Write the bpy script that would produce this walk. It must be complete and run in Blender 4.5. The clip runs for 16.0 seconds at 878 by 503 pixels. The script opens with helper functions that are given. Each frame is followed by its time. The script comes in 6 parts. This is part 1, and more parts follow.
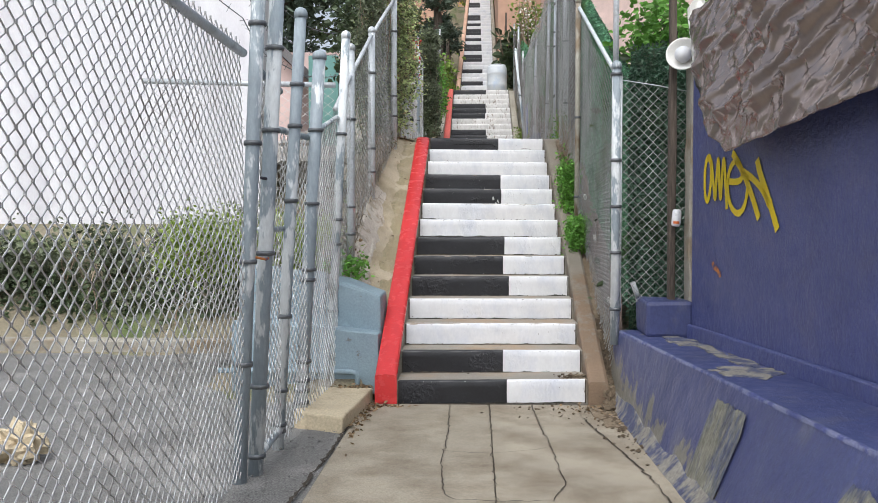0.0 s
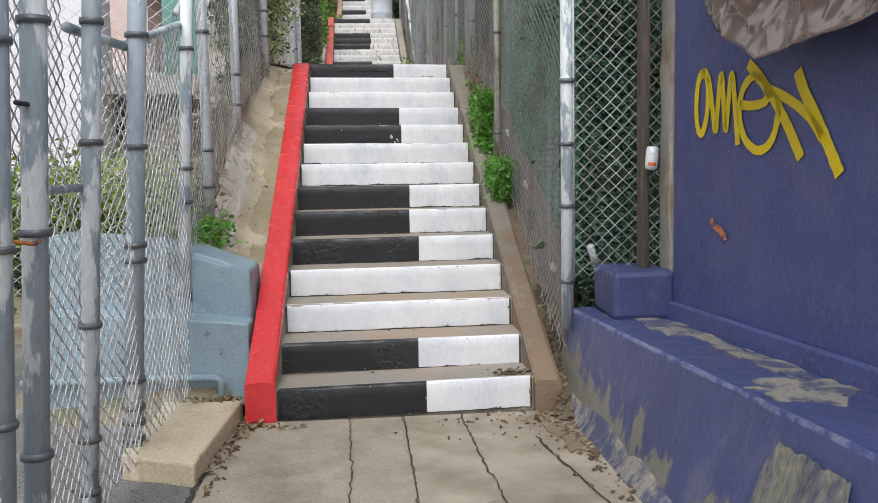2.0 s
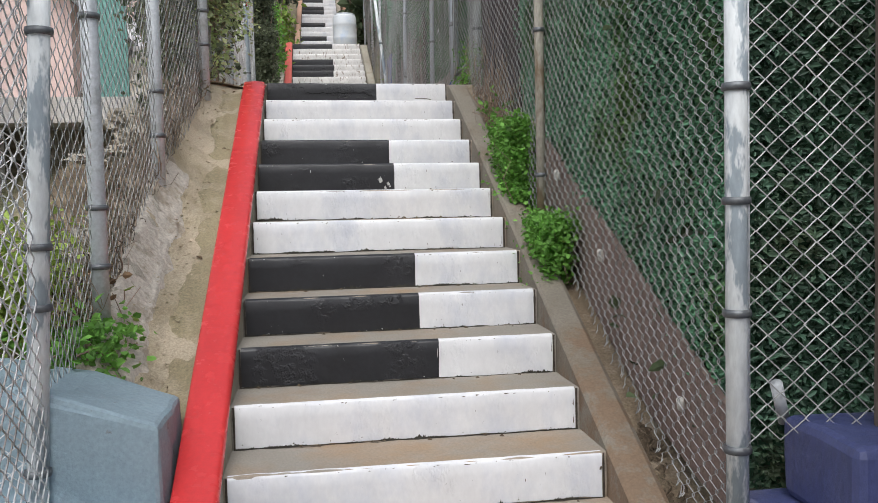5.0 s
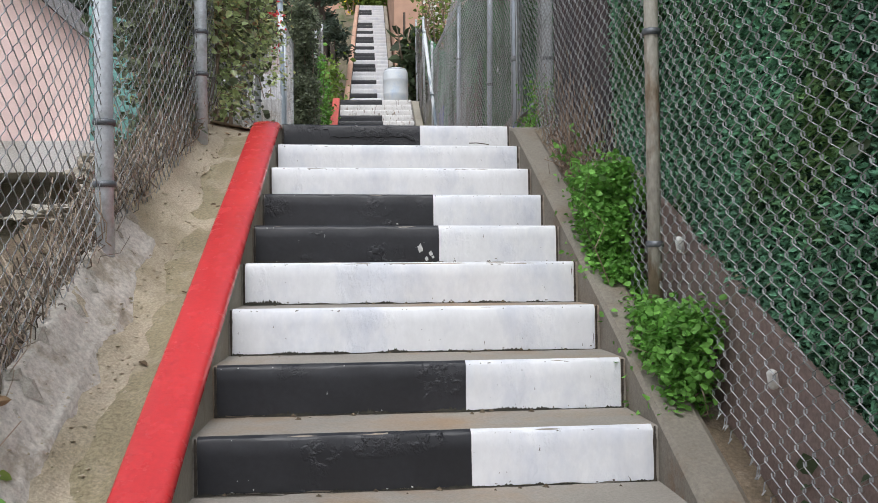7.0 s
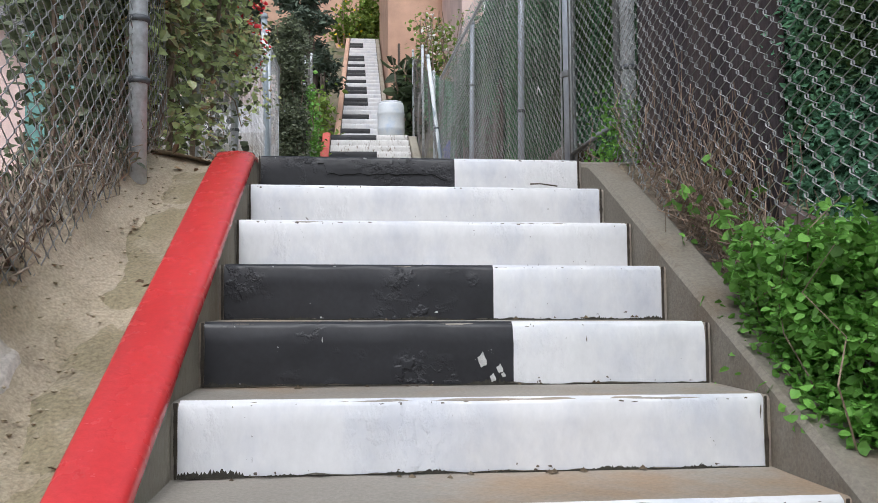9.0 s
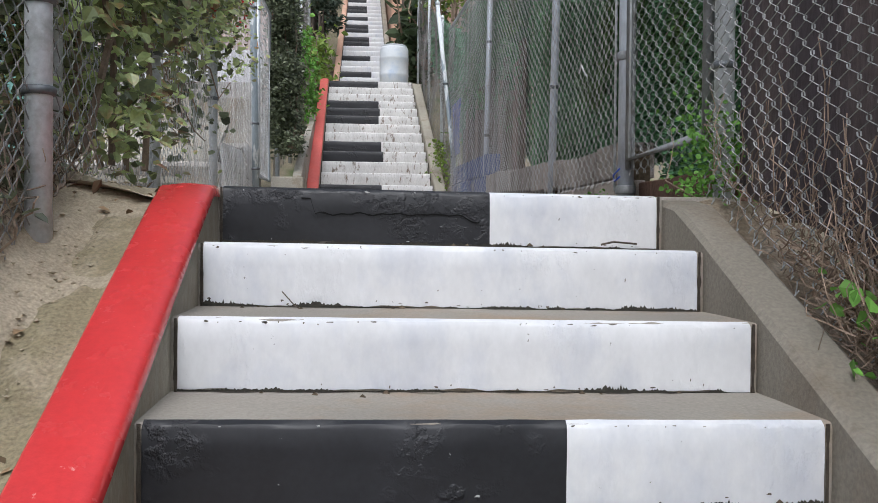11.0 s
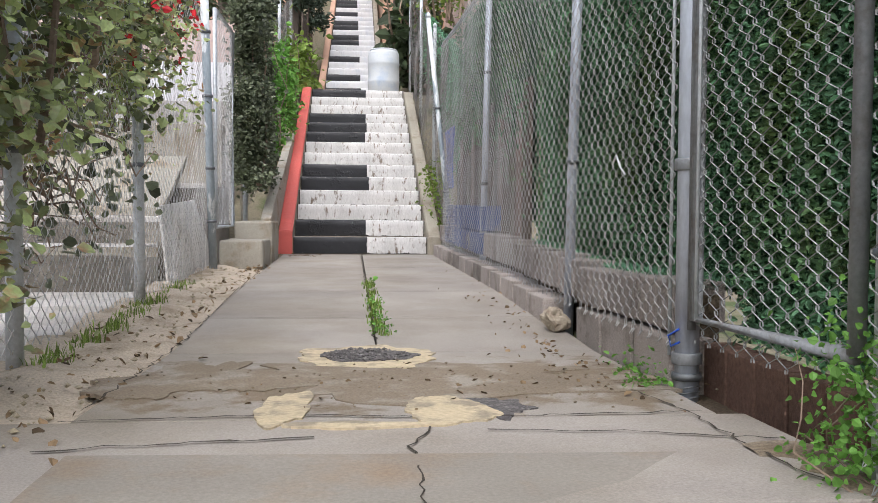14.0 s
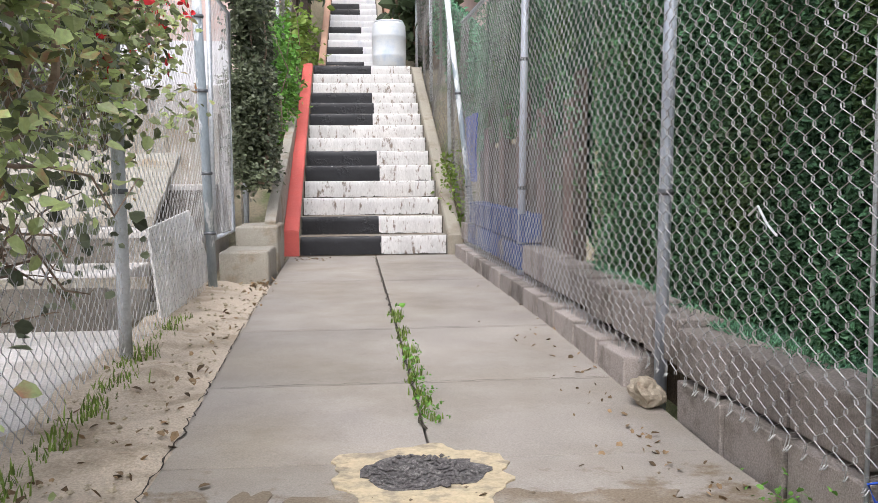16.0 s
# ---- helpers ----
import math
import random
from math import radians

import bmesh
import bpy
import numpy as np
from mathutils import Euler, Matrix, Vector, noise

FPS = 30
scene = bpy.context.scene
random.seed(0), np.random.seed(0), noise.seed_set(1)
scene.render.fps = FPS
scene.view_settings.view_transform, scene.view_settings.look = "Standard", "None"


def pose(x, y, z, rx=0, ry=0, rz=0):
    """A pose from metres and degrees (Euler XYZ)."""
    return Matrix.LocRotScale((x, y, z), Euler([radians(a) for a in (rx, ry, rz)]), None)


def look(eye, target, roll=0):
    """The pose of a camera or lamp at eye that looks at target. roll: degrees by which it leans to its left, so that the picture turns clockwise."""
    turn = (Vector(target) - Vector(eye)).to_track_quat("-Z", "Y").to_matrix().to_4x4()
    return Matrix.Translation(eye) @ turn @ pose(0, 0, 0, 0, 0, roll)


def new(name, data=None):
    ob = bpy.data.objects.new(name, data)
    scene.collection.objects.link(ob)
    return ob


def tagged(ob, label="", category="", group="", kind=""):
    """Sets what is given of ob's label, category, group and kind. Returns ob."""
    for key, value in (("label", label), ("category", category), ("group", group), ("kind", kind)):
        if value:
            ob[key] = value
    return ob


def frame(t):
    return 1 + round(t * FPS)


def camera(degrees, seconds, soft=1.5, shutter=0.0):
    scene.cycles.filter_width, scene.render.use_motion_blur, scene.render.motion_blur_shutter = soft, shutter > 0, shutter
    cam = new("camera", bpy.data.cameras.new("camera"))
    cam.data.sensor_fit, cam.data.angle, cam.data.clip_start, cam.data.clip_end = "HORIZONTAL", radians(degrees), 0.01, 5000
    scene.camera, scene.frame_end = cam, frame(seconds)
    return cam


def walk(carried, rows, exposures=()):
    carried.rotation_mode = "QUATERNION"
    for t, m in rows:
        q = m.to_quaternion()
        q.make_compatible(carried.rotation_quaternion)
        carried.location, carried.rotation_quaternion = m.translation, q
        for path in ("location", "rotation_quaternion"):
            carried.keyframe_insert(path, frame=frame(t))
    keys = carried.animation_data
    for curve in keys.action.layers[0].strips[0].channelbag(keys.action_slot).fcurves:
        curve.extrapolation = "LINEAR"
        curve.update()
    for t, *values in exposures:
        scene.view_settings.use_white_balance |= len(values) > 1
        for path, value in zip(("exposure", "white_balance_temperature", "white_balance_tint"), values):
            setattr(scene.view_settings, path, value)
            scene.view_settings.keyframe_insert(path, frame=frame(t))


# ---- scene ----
cam = camera(52.2, 16.0, soft=0.75)
PATH = [
    (0, (-0.129, -6.773, 1.347), (-0.213, -4.776, 1.291), 0.1),
    (0.5, (-0.145, -6.34, 1.359), (-0.086, -4.341, 1.324), -1.7),
    (1, (-0.178, -5.871, 1.36), (-0.044, -3.877, 1.278), -1.4),
    (1.5, (-0.207, -5.401, 1.368), (-0.077, -3.409, 1.25), -2.3),
    (2, (-0.239, -4.912, 1.389), (-0.068, -2.929, 1.199), -1.0),
    (2.5, (-0.166, -4.473, 1.428), (0.02, -2.495, 1.193), -0.0),
    (3, (-0.206, -4.074, 1.456), (-0.024, -2.094, 1.242), 0.5),
    (3.5, (-0.217, -3.689, 1.451), (-0.041, -1.712, 1.204), -0.1),
    (4, (-0.282, -3.301, 1.474), (-0.147, -1.321, 1.227), -0.4),
    (4.5, (-0.353, -2.921, 1.517), (-0.119, -0.947, 1.298), -2.0),
    (4.7, (-0.376, -2.767, 1.52), (-0.105, -0.791, 1.373), -1.2),
    (6.8, (-0.166, -1.126, 1.593), (-0.013, 0.867, 1.545), -1.7),
    (7, (-0.183, -0.941, 1.587), (-0.03, 1.053, 1.614), -0.8),
    (7.5, (-0.2, -0.492, 1.604), (-0.036, 1.501, 1.647), -0.7),
    (8, (-0.201, 0.015, 1.631), (-0.132, 2.014, 1.641), 0.8),
    (8.5, (-0.265, 0.469, 1.714), (-0.198, 2.465, 1.825), -0.6),
    (9, (-0.3, 0.785, 1.828), (-0.116, 2.773, 1.94), -0.6),
    (9.5, (-0.298, 1.064, 1.974), (-0.117, 3.054, 2.062), 0.7),
    (9.7, (-0.317, 1.156, 2.014), (-0.161, 3.148, 2.106), 0.1),
    (11.8, (-0.252, 2.249, 2.487), (-0.022, 4.234, 2.39), 0.6),
    (12, (-0.231, 2.327, 2.516), (0.007, 4.312, 2.458), 0.5),
    (12.5, (-0.158, 2.55, 2.681), (0.047, 4.539, 2.642), 0.6),
    (13, (-0.162, 2.766, 2.743), (0.038, 4.756, 2.688), 1.5),
    (13.5, (-0.136, 3.009, 2.847), (0.175, 4.979, 2.699), 0.3),
    (14, (-0.107, 3.213, 3.018), (0.086, 5.202, 2.944), 0.4),
    (14.5, (-0.172, 3.449, 3.064), (0.012, 5.441, 3.045), 1.4),
    (15, (-0.25, 3.674, 3.194), (-0.042, 5.661, 3.112), -0.3),
    (15.5, (-0.305, 3.926, 3.266), (-0.082, 5.91, 3.142), -0.2),
    (16, (-0.255, 4.169, 3.347), (-0.058, 6.153, 3.192), -0.4),
]
walk(cam, [(t, look(eye, target, roll)) for t, eye, target, roll in PATH], exposures=[(0.0, 0.25, 6250, 9), (4.5, 0.1, 6350, 10), (8.5, 0.15, 6050, 10), (12.0, 0.08, 6050, 10), (13.5, 0.36, 6200, 12), (14.5, 0.5, 6300, 12), (16.0, 0.62, 6300, 13)])

# ---- sky, sun ----
world = bpy.data.worlds.new("overcast_sky")
scene.world = world
world.use_nodes = True
wn, wl = world.node_tree.nodes, world.node_tree.links
sky = wn.new("ShaderNodeTexSky")
sky.sky_type = "NISHITA"
sky.sun_disc = False
sky.sun_elevation = radians(52)
sky.sun_rotation = radians(193)
sky.air_density, sky.dust_density = 1.0, 4.0
pale = wn.new("ShaderNodeHueSaturation")
pale.inputs["Saturation"].default_value = 0.42
wl.new(sky.outputs[0], pale.inputs["Color"])
wl.new(pale.outputs[0], wn["Background"].inputs["Color"])
wn["Background"].inputs["Strength"].default_value = 0.15
sun = new("sun", bpy.data.lights.new("sun", "SUN"))
sun.data.energy, sun.data.angle, sun.data.color = 1.5, radians(50), (1.0, 0.99, 0.97)
sun.matrix_world = look((-1.9, -8.0, 16.0), (0, 0, 0))
scene.view_settings.exposure = 0.0


# ---- materials ----
def mat(name, base, rough=0.8, metal=0.0, spots=None, spot_scale=4.0, spot_lo=0.5, spot_hi=0.65, grain=0.12, grain_scale=60.0,
        bump=0.25, bump_scale=80.0, big=0.15, big_scale=1.5, island=0.0, obrand=0.0, chips=None, chip_scale=14.0, chip_lo=0.66, chip_hi=0.70,
        streak=1.0, thin=0.0, spec=0.35, band=None, lumps=0.0, foot=None):
    """A surface: base colour, broad stains, fine grain, an optional second colour in blotches, an optional chipped layer."""
    m = bpy.data.materials.new(name)
    m.use_nodes = True
    n, l = m.node_tree.nodes, m.node_tree.links
    b = n["Principled BSDF"]
    b.inputs["Roughness"].default_value = rough
    b.inputs["Metallic"].default_value = metal
    b.inputs["Specular IOR Level"].default_value = spec
    geo = n.new("ShaderNodeNewGeometry")
    where = n.new("ShaderNodeMapping")
    where.inputs["Scale"].default_value = (1, 1, streak)
    l.new(geo.outputs["Position"], where.inputs[0])

    def tex(scale, detail=4.0, rou=0.6):
        t = n.new("ShaderNodeTexNoise")
        t.inputs["Scale"].default_value = scale
        t.inputs["Detail"].default_value = detail
        t.inputs["Roughness"].default_value = rou
        l.new(where.outputs[0], t.inputs["Vector"])
        return t.outputs["Fac"]

    def ramp(src, lo, hi, a=0.0, c=1.0):
        r = n.new("ShaderNodeMapRange")
        r.inputs[1].default_value, r.inputs[2].default_value, r.inputs[3].default_value, r.inputs[4].default_value = lo, hi, a, c
        l.new(src, r.inputs[0])
        return r.outputs[0]

    def mix(fac, a, c, kind="MIX"):
        x = n.new("ShaderNodeMix")
        x.data_type, x.blend_type = "RGBA", kind
        for k, v in ((0, fac), (6, a), (7, c)):
            if isinstance(v, (int, float)):
                x.inputs[k].default_value = v
            elif isinstance(v, tuple):
                x.inputs[k].default_value = (*v, 1)
            else:
                l.new(v, x.inputs[k])
        return x.outputs[2]

    def scaled(colour, src):
        v = n.new("ShaderNodeVectorMath")
        v.operation = "SCALE"
        l.new(colour, v.inputs[0])
        l.new(src, v.inputs["Scale"])
        return v.outputs[0]
    rgb = n.new("ShaderNodeRGB")
    rgb.outputs[0].default_value = (*base, 1)
    col = rgb.outputs[0]
    if spots:
        col = mix(ramp(tex(spot_scale, 6.0, 0.65), spot_lo, spot_hi), col, spots)
    if chips:
        col = mix(ramp(tex(chip_scale, 8.0, 0.7), chip_lo, chip_hi), col, chips)
    if band:                            # a stain that crosses the surface at one place
        sep = n.new("ShaderNodeSeparateXYZ")
        l.new(geo.outputs["Position"], sep.inputs[0])
        off = n.new("ShaderNodeMath")
        off.operation = "SUBTRACT"
        l.new(sep.outputs["Y"], off.inputs[0])
        off.inputs[1].default_value = band[0]
        far = n.new("ShaderNodeMath")
        far.operation = "ABSOLUTE"
        l.new(off.outputs[0], far.inputs[0])
        near = ramp(far.outputs[0], 0, band[1], 1, 0)
        tot = n.new("ShaderNodeMath")
        tot.operation = "ADD"
        l.new(near, tot.inputs[0])
        l.new(ramp(tex(4.5, 8.0, 0.7), 0.35, 0.65, -0.85, 0.08), tot.inputs[1])
        col = mix(ramp(tot.outputs[0], 0.12, 0.42), col, band[2])
    if foot:                            # bare cement showing through where the paint has worn off the base
        sp = n.new("ShaderNodeSeparateXYZ")
        l.new(geo.outputs["Position"], sp.inputs[0])
        lift = n.new("ShaderNodeMath")
        lift.operation = "SUBTRACT"
        l.new(sp.outputs["Z"], lift.inputs[0])
        l.new(ramp(sp.outputs["Y"], foot[1], foot[2], 0.0, foot[3]), lift.inputs[1])
        rag = n.new("ShaderNodeMath")
        rag.operation = "ADD"
        l.new(lift.outputs[0], rag.inputs[0])
        l.new(ramp(tex(5.0, 8.0, 0.7), 0.3, 0.7, -0.26, 0.26), rag.inputs[1])
        col = mix(ramp(rag.outputs[0], foot[0] + 0.03, foot[0] - 0.03), col, foot[4])
    if big:
        col = scaled(col, ramp(tex(big_scale, 5.0), 0.3, 0.7, 1 - big, 1 + big))
    if grain:
        col = scaled(col, ramp(tex(grain_scale, 3.0), 0.3, 0.7, 1 - grain, 1 + grain))
    if island:
        col = scaled(col, ramp(geo.outputs["Random Per Island"], 0, 1, 1 - island, 1 + island))
    if obrand:
        info = n.new("ShaderNodeObjectInfo")
        col = scaled(col, ramp(info.outputs["Random"], 0, 1, 1 - obrand, 1 + obrand))
    l.new(col, b.inputs["Base Color"])
    if bump:
        bu = n.new("ShaderNodeBump")
        bu.inputs["Strength"].default_value = bump
        bu.inputs["Distance"].default_value = 0.01
        l.new(tex(bump_scale, 6.0 if not lumps else 2.0, 0.65 if not lumps else 0.45), bu.inputs["Height"])
        l.new(bu.outputs[0], b.inputs["Normal"])
        if lumps:                       # blisters and trowel marks gathered in patches
            both = n.new("ShaderNodeMath")
            both.operation = "MULTIPLY"
            l.new(ramp(tex(26.0, 5.0, 0.6), 0.46, 0.6), both.inputs[0])
            l.new(ramp(tex(4.2, 2.0, 0.5), 0.5, 0.62), both.inputs[1])
            bl = n.new("ShaderNodeBump")
            bl.inputs["Strength"].default_value = lumps
            bl.inputs["Distance"].default_value = 0.004
            l.new(both.outputs[0], bl.inputs["Height"])
            l.new(bu.outputs[0], bl.inputs["Normal"])
            l.new(bl.outputs[0], b.inputs["Normal"])
    l.new(ramp(tex(12.0), 0.3, 0.7, max(0.05, rough - 0.1), min(1, rough + 0.1)), b.inputs["Roughness"])
    if thin:
        tl = n.new("ShaderNodeBsdfTranslucent")
        l.new(col, tl.inputs["Color"])
        mx = n.new("ShaderNodeMixShader")
        mx.inputs[0].default_value = thin
        l.new(b.outputs[0], mx.inputs[1])
        l.new(tl.outputs[0], mx.inputs[2])
        l.new(mx.outputs[0], n["Material Output"].inputs["Surface"])
    return m


M_CHIP = mat("chipped_dirty_spot", (0.13, 0.11, 0.09), 0.9, grain=0.3, bump=0.3)
M_FLAKE = mat("pale_paint_flake", (0.5, 0.5, 0.49), 0.7, grain=0.2, bump=0.3)
M_KERB = mat("kerb_concrete", (0.345, 0.315, 0.255), 0.85, spots=(0.25, 0.215, 0.165), spot_scale=3, streak=0.5, grain=0.12, grain_scale=120, bump=0.35)
M_KERBR = mat("stained_kerb_concrete", (0.225, 0.202, 0.165), 0.75, band=(-0.2, 2.8, (0.205, 0.145, 0.098)), spots=(0.19, 0.155, 0.115), spot_scale=2.2, grain=0.15, grain_scale=90, bump=0.35)
M_STEP = mat("step_concrete", (0.29, 0.265, 0.23), 0.85, spots=(0.30, 0.22, 0.15), spot_scale=1.6, spot_lo=0.48, spot_hi=0.68, grain=0.12, grain_scale=110)
M_YARD = mat("pale_yard_concrete", (0.56, 0.535, 0.515), 0.85, spots=(0.40, 0.37, 0.335), spot_scale=1.9, spot_lo=0.45, spot_hi=0.62, grain=0.2, grain_scale=120)
M_FOOT = mat("damp_path_concrete", (0.34, 0.30, 0.235), 0.75, spots=(0.20, 0.165, 0.12), spot_scale=1.9, spot_lo=0.42, spot_hi=0.66, grain=0.3, grain_scale=160, obrand=0.05)
M_PAVE = mat("pavement_concrete", (0.36, 0.328, 0.295), 0.8, band=(6.28, 0.85, (0.215, 0.17, 0.12)), spots=(0.27, 0.235, 0.19), spot_scale=1.3, spot_lo=0.42, spot_hi=0.7, grain=0.16, grain_scale=160, obrand=0.06)
# riser grey that holds dirt and shade; every third timber board borrows it
M_RISER = mat("dirt_and_shade_tone", (0.15, 0.135, 0.115), 0.9, spots=(0.24, 0.22, 0.19), spot_scale=3, grain=0.2, bump=0.4)
M_CONC = mat("bare_concrete", (0.36, 0.335, 0.285), 0.88, spots=(0.24, 0.19, 0.13), spot_scale=3, grain=0.22, grain_scale=120, bump=0.4)
M_LIP = mat("crumbling_pale_concrete", (0.52, 0.48, 0.42), 0.9, spots=(0.35, 0.305, 0.24), spot_scale=4.5, spot_lo=0.5, spot_hi=0.62, chips=(0.12, 0.10, 0.08), chip_scale=9, chip_lo=0.64, chip_hi=0.68, grain=0.22, bump=0.8, bump_scale=40)
M_WHITE = mat("white_step_paint", (0.70, 0.705, 0.72), 0.42, chips=(0.10, 0.09, 0.08), chip_scale=34, chip_lo=0.69, chip_hi=0.70, grain=0.03, big=0.06, big_scale=7, bump=0.35, bump_scale=9, spots=(0.53, 0.555, 0.62), spot_scale=3.6, spot_lo=0.47, spot_hi=0.72, streak=0.6, lumps=0.5)
M_WORN = mat("worn_white_step_paint", (0.63, 0.62, 0.61), 0.6, chips=(0.20, 0.16, 0.13), chip_scale=20, chip_lo=0.55, chip_hi=0.63, grain=0.1, big=0.15, big_scale=5, bump=0.5, bump_scale=35, streak=0.35)
M_BLACK = mat("black_step_paint", (0.017, 0.0175, 0.021), 0.42, chips=(0.38, 0.38, 0.37), chip_scale=30, chip_lo=0.715, chip_hi=0.725, grain=0.15, big=0.25, big_scale=4, bump=0.35, bump_scale=10, spec=0.45, lumps=0.9)
M_RED = mat("red_kerb_paint", (0.62, 0.045, 0.047), 0.24, spec=0.5, chips=(0.70, 0.26, 0.24), chip_scale=22, chip_lo=0.68, chip_hi=0.72, grain=0.06, big=0.1, bump=0.22, bump_scale=30)
M_FADED = mat("faded_red_kerb_paint", (0.62, 0.13, 0.11), 0.55, chips=(0.45, 0.35, 0.3), chip_scale=18, chip_lo=0.68, chip_hi=0.73, grain=0.08, big=0.12, bump=0.35)
M_BLUE = mat("dark_blue_wall_paint", (0.078, 0.092, 0.232), 0.38, spots=(0.098, 0.106, 0.225), spot_scale=2.6, grain=0.16, big=0.2, big_scale=1.6, bump=1.0, bump_scale=24, spec=0.4)
M_BENCH = mat("worn_blue_bench_paint", (0.054, 0.065, 0.16), 0.42, streak=0.5, foot=(0.09, -1.3, -0.1, 0.24, (0.18, 0.172, 0.145)), spots=(0.09, 0.098, 0.17), spot_scale=3.5, spot_lo=0.56, spot_hi=0.66, grain=0.15, big=0.2, bump=0.6, bump_scale=24, spec=0.45)
M_SKIRT = mat("stained_concrete_skirt", (0.245, 0.23, 0.20), 0.85, spots=(0.07, 0.078, 0.135), spot_scale=6, spot_lo=0.47, spot_hi=0.57, streak=0.5, grain=0.25, bump=0.6)
M_BARE = mat("bare_streaked_cement", (0.21, 0.205, 0.165), 0.9, spots=(0.07, 0.08, 0.13), spot_scale=7, spot_lo=0.46, spot_hi=0.62, streak=0.25, grain=0.3, big=0.25, big_scale=5, bump=0.7)
M_SCUFF = mat("scuffed_blue_edge", (0.15, 0.16, 0.26), 0.6, spots=(0.055, 0.066, 0.18), spot_scale=11, spot_lo=0.46, spot_hi=0.56, grain=0.2, bump=0.4)
M_PALE = mat("pale_blue_block_paint", (0.255, 0.34, 0.39), 0.65, chips=(0.18, 0.19, 0.18), chip_scale=9, chip_lo=0.62, chip_hi=0.68, grain=0.1, bump=0.6, bump_scale=30)
M_BEIGE = mat("beige_concrete", (0.60, 0.51, 0.355), 0.85, spots=(0.42, 0.34, 0.235), spot_scale=3, grain=0.15, bump=0.4)
M_STEEL = mat("galvanised_steel", (0.57, 0.60, 0.63), 0.42, 0.12, spots=(0.43, 0.45, 0.46), spot_scale=9, grain=0.12, big=0.1, bump=0.12, obrand=0.06)
M_SILVER = mat("bright_galvanised_post", (0.50, 0.54, 0.61), 0.4, 0.2, spots=(0.36, 0.38, 0.43), spot_scale=7, grain=0.1, streak=0.3, bump=0.1)
M_DULL = mat("dull_dark_steel", (0.24, 0.25, 0.26), 0.55, 0.2, spots=(0.16, 0.15, 0.14), spot_scale=8, grain=0.15, bump=0.15)
M_GREY = mat("grey_painted_post", (0.30, 0.35, 0.385), 0.5, 0.0, spots=(0.66, 0.69, 0.70), spot_scale=4.5, spot_lo=0.5, spot_hi=0.53, chips=(0.22, 0.14, 0.09), chip_scale=10, chip_lo=0.68, chip_hi=0.73, grain=0.12, streak=0.3, bump=0.15)
M_RUST = mat("rusty_beige_post", (0.36, 0.34, 0.29), 0.7, 0.0, spots=(0.21, 0.16, 0.11), spot_scale=6, spot_lo=0.48, spot_hi=0.58, streak=0.4, grain=0.2, bump=0.3)
M_CLOTH = mat("dark_weathered_sheet", (0.072, 0.058, 0.064), 0.85, spots=(0.11, 0.085, 0.08), spot_scale=2.5, streak=0.3, grain=0.25, bump=0.4)
M_WIRE = mat("galvanised_wire", (0.64, 0.64, 0.64), 0.5, 0.4, spots=(0.30, 0.28, 0.26), spot_scale=3, grain=0.1, bump=0, island=0.2)
M_MIDWIRE = mat("dull_grey_wire", (0.38, 0.39, 0.39), 0.55, 0.3, spots=(0.22, 0.23, 0.22), spot_scale=3, grain=0.1, bump=0, island=0.2)
M_DARKWIRE = mat("weathered_dark_wire", (0.20, 0.19, 0.18), 0.6, 0.3, spots=(0.36, 0.35, 0.34), spot_scale=2, grain=0.1, bump=0, island=0.25)
M_BAND = mat("dark_steel_band", (0.16, 0.17, 0.18), 0.5, 0.6, grain=0.15, bump=0.1)
M_SAND = mat("sandy_dirt", (0.45, 0.385, 0.285), 0.95, spots=(0.30, 0.255, 0.165), spot_scale=2.2, spot_lo=0.42, spot_hi=0.66, grain=0.25, grain_scale=110, bump=0.9, bump_scale=45)
M_MOSS = mat("damp_mossy_silt", (0.28, 0.24, 0.15), 0.85, spots=(0.37, 0.315, 0.22), spot_scale=5, spot_lo=0.5, spot_hi=0.62, grain=0.3, grain_scale=90, bump=0.9, bump_scale=45)
M_MARGIN = mat("tan_dirt_margin", (0.54, 0.46, 0.365), 0.95, spots=(0.34, 0.275, 0.20), spot_scale=3.5, spot_lo=0.5, spot_hi=0.66, grain=0.22, grain_scale=110, bump=0.8, bump_scale=45)
M_SILT = mat("thin_brown_silt", (0.235, 0.19, 0.14), 0.85, spots=(0.32, 0.285, 0.24), spot_scale=6, spot_lo=0.5, spot_hi=0.64, grain=0.22, grain_scale=120, bump=0.4)
M_MUD = mat("damp_brown_mud", (0.20, 0.155, 0.105), 0.85, spots=(0.30, 0.25, 0.19), spot_scale=6, grain=0.3, grain_scale=90, bump=0.9, bump_scale=50)
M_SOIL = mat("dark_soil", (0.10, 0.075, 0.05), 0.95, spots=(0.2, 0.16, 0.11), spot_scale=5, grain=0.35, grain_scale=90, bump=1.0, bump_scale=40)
M_ASPH = mat("worn_asphalt", (0.20, 0.196, 0.188), 0.9, spots=(0.29, 0.28, 0.265), spot_scale=1.5, grain=0.55, grain_scale=110, bump=0.9, bump_scale=110)
M_GROUND = mat("earth_slope", (0.23, 0.20, 0.14), 0.95, spots=(0.10, 0.13, 0.05), spot_scale=1.1, grain=0.3, grain_scale=50, bump=0.8, bump_scale=20)
M_WALLW = mat("white_stucco", (0.80, 0.79, 0.82), 0.85, spots=(0.70, 0.68, 0.72), spot_scale=0.9, grain=0.04, big=0.05, bump=0.3, bump_scale=60, streak=0.4)
M_PINK = mat("pink_stucco", (0.66, 0.50, 0.46), 0.85, spots=(0.58, 0.44, 0.41), spot_scale=0.8, grain=0.05, bump=0.3)
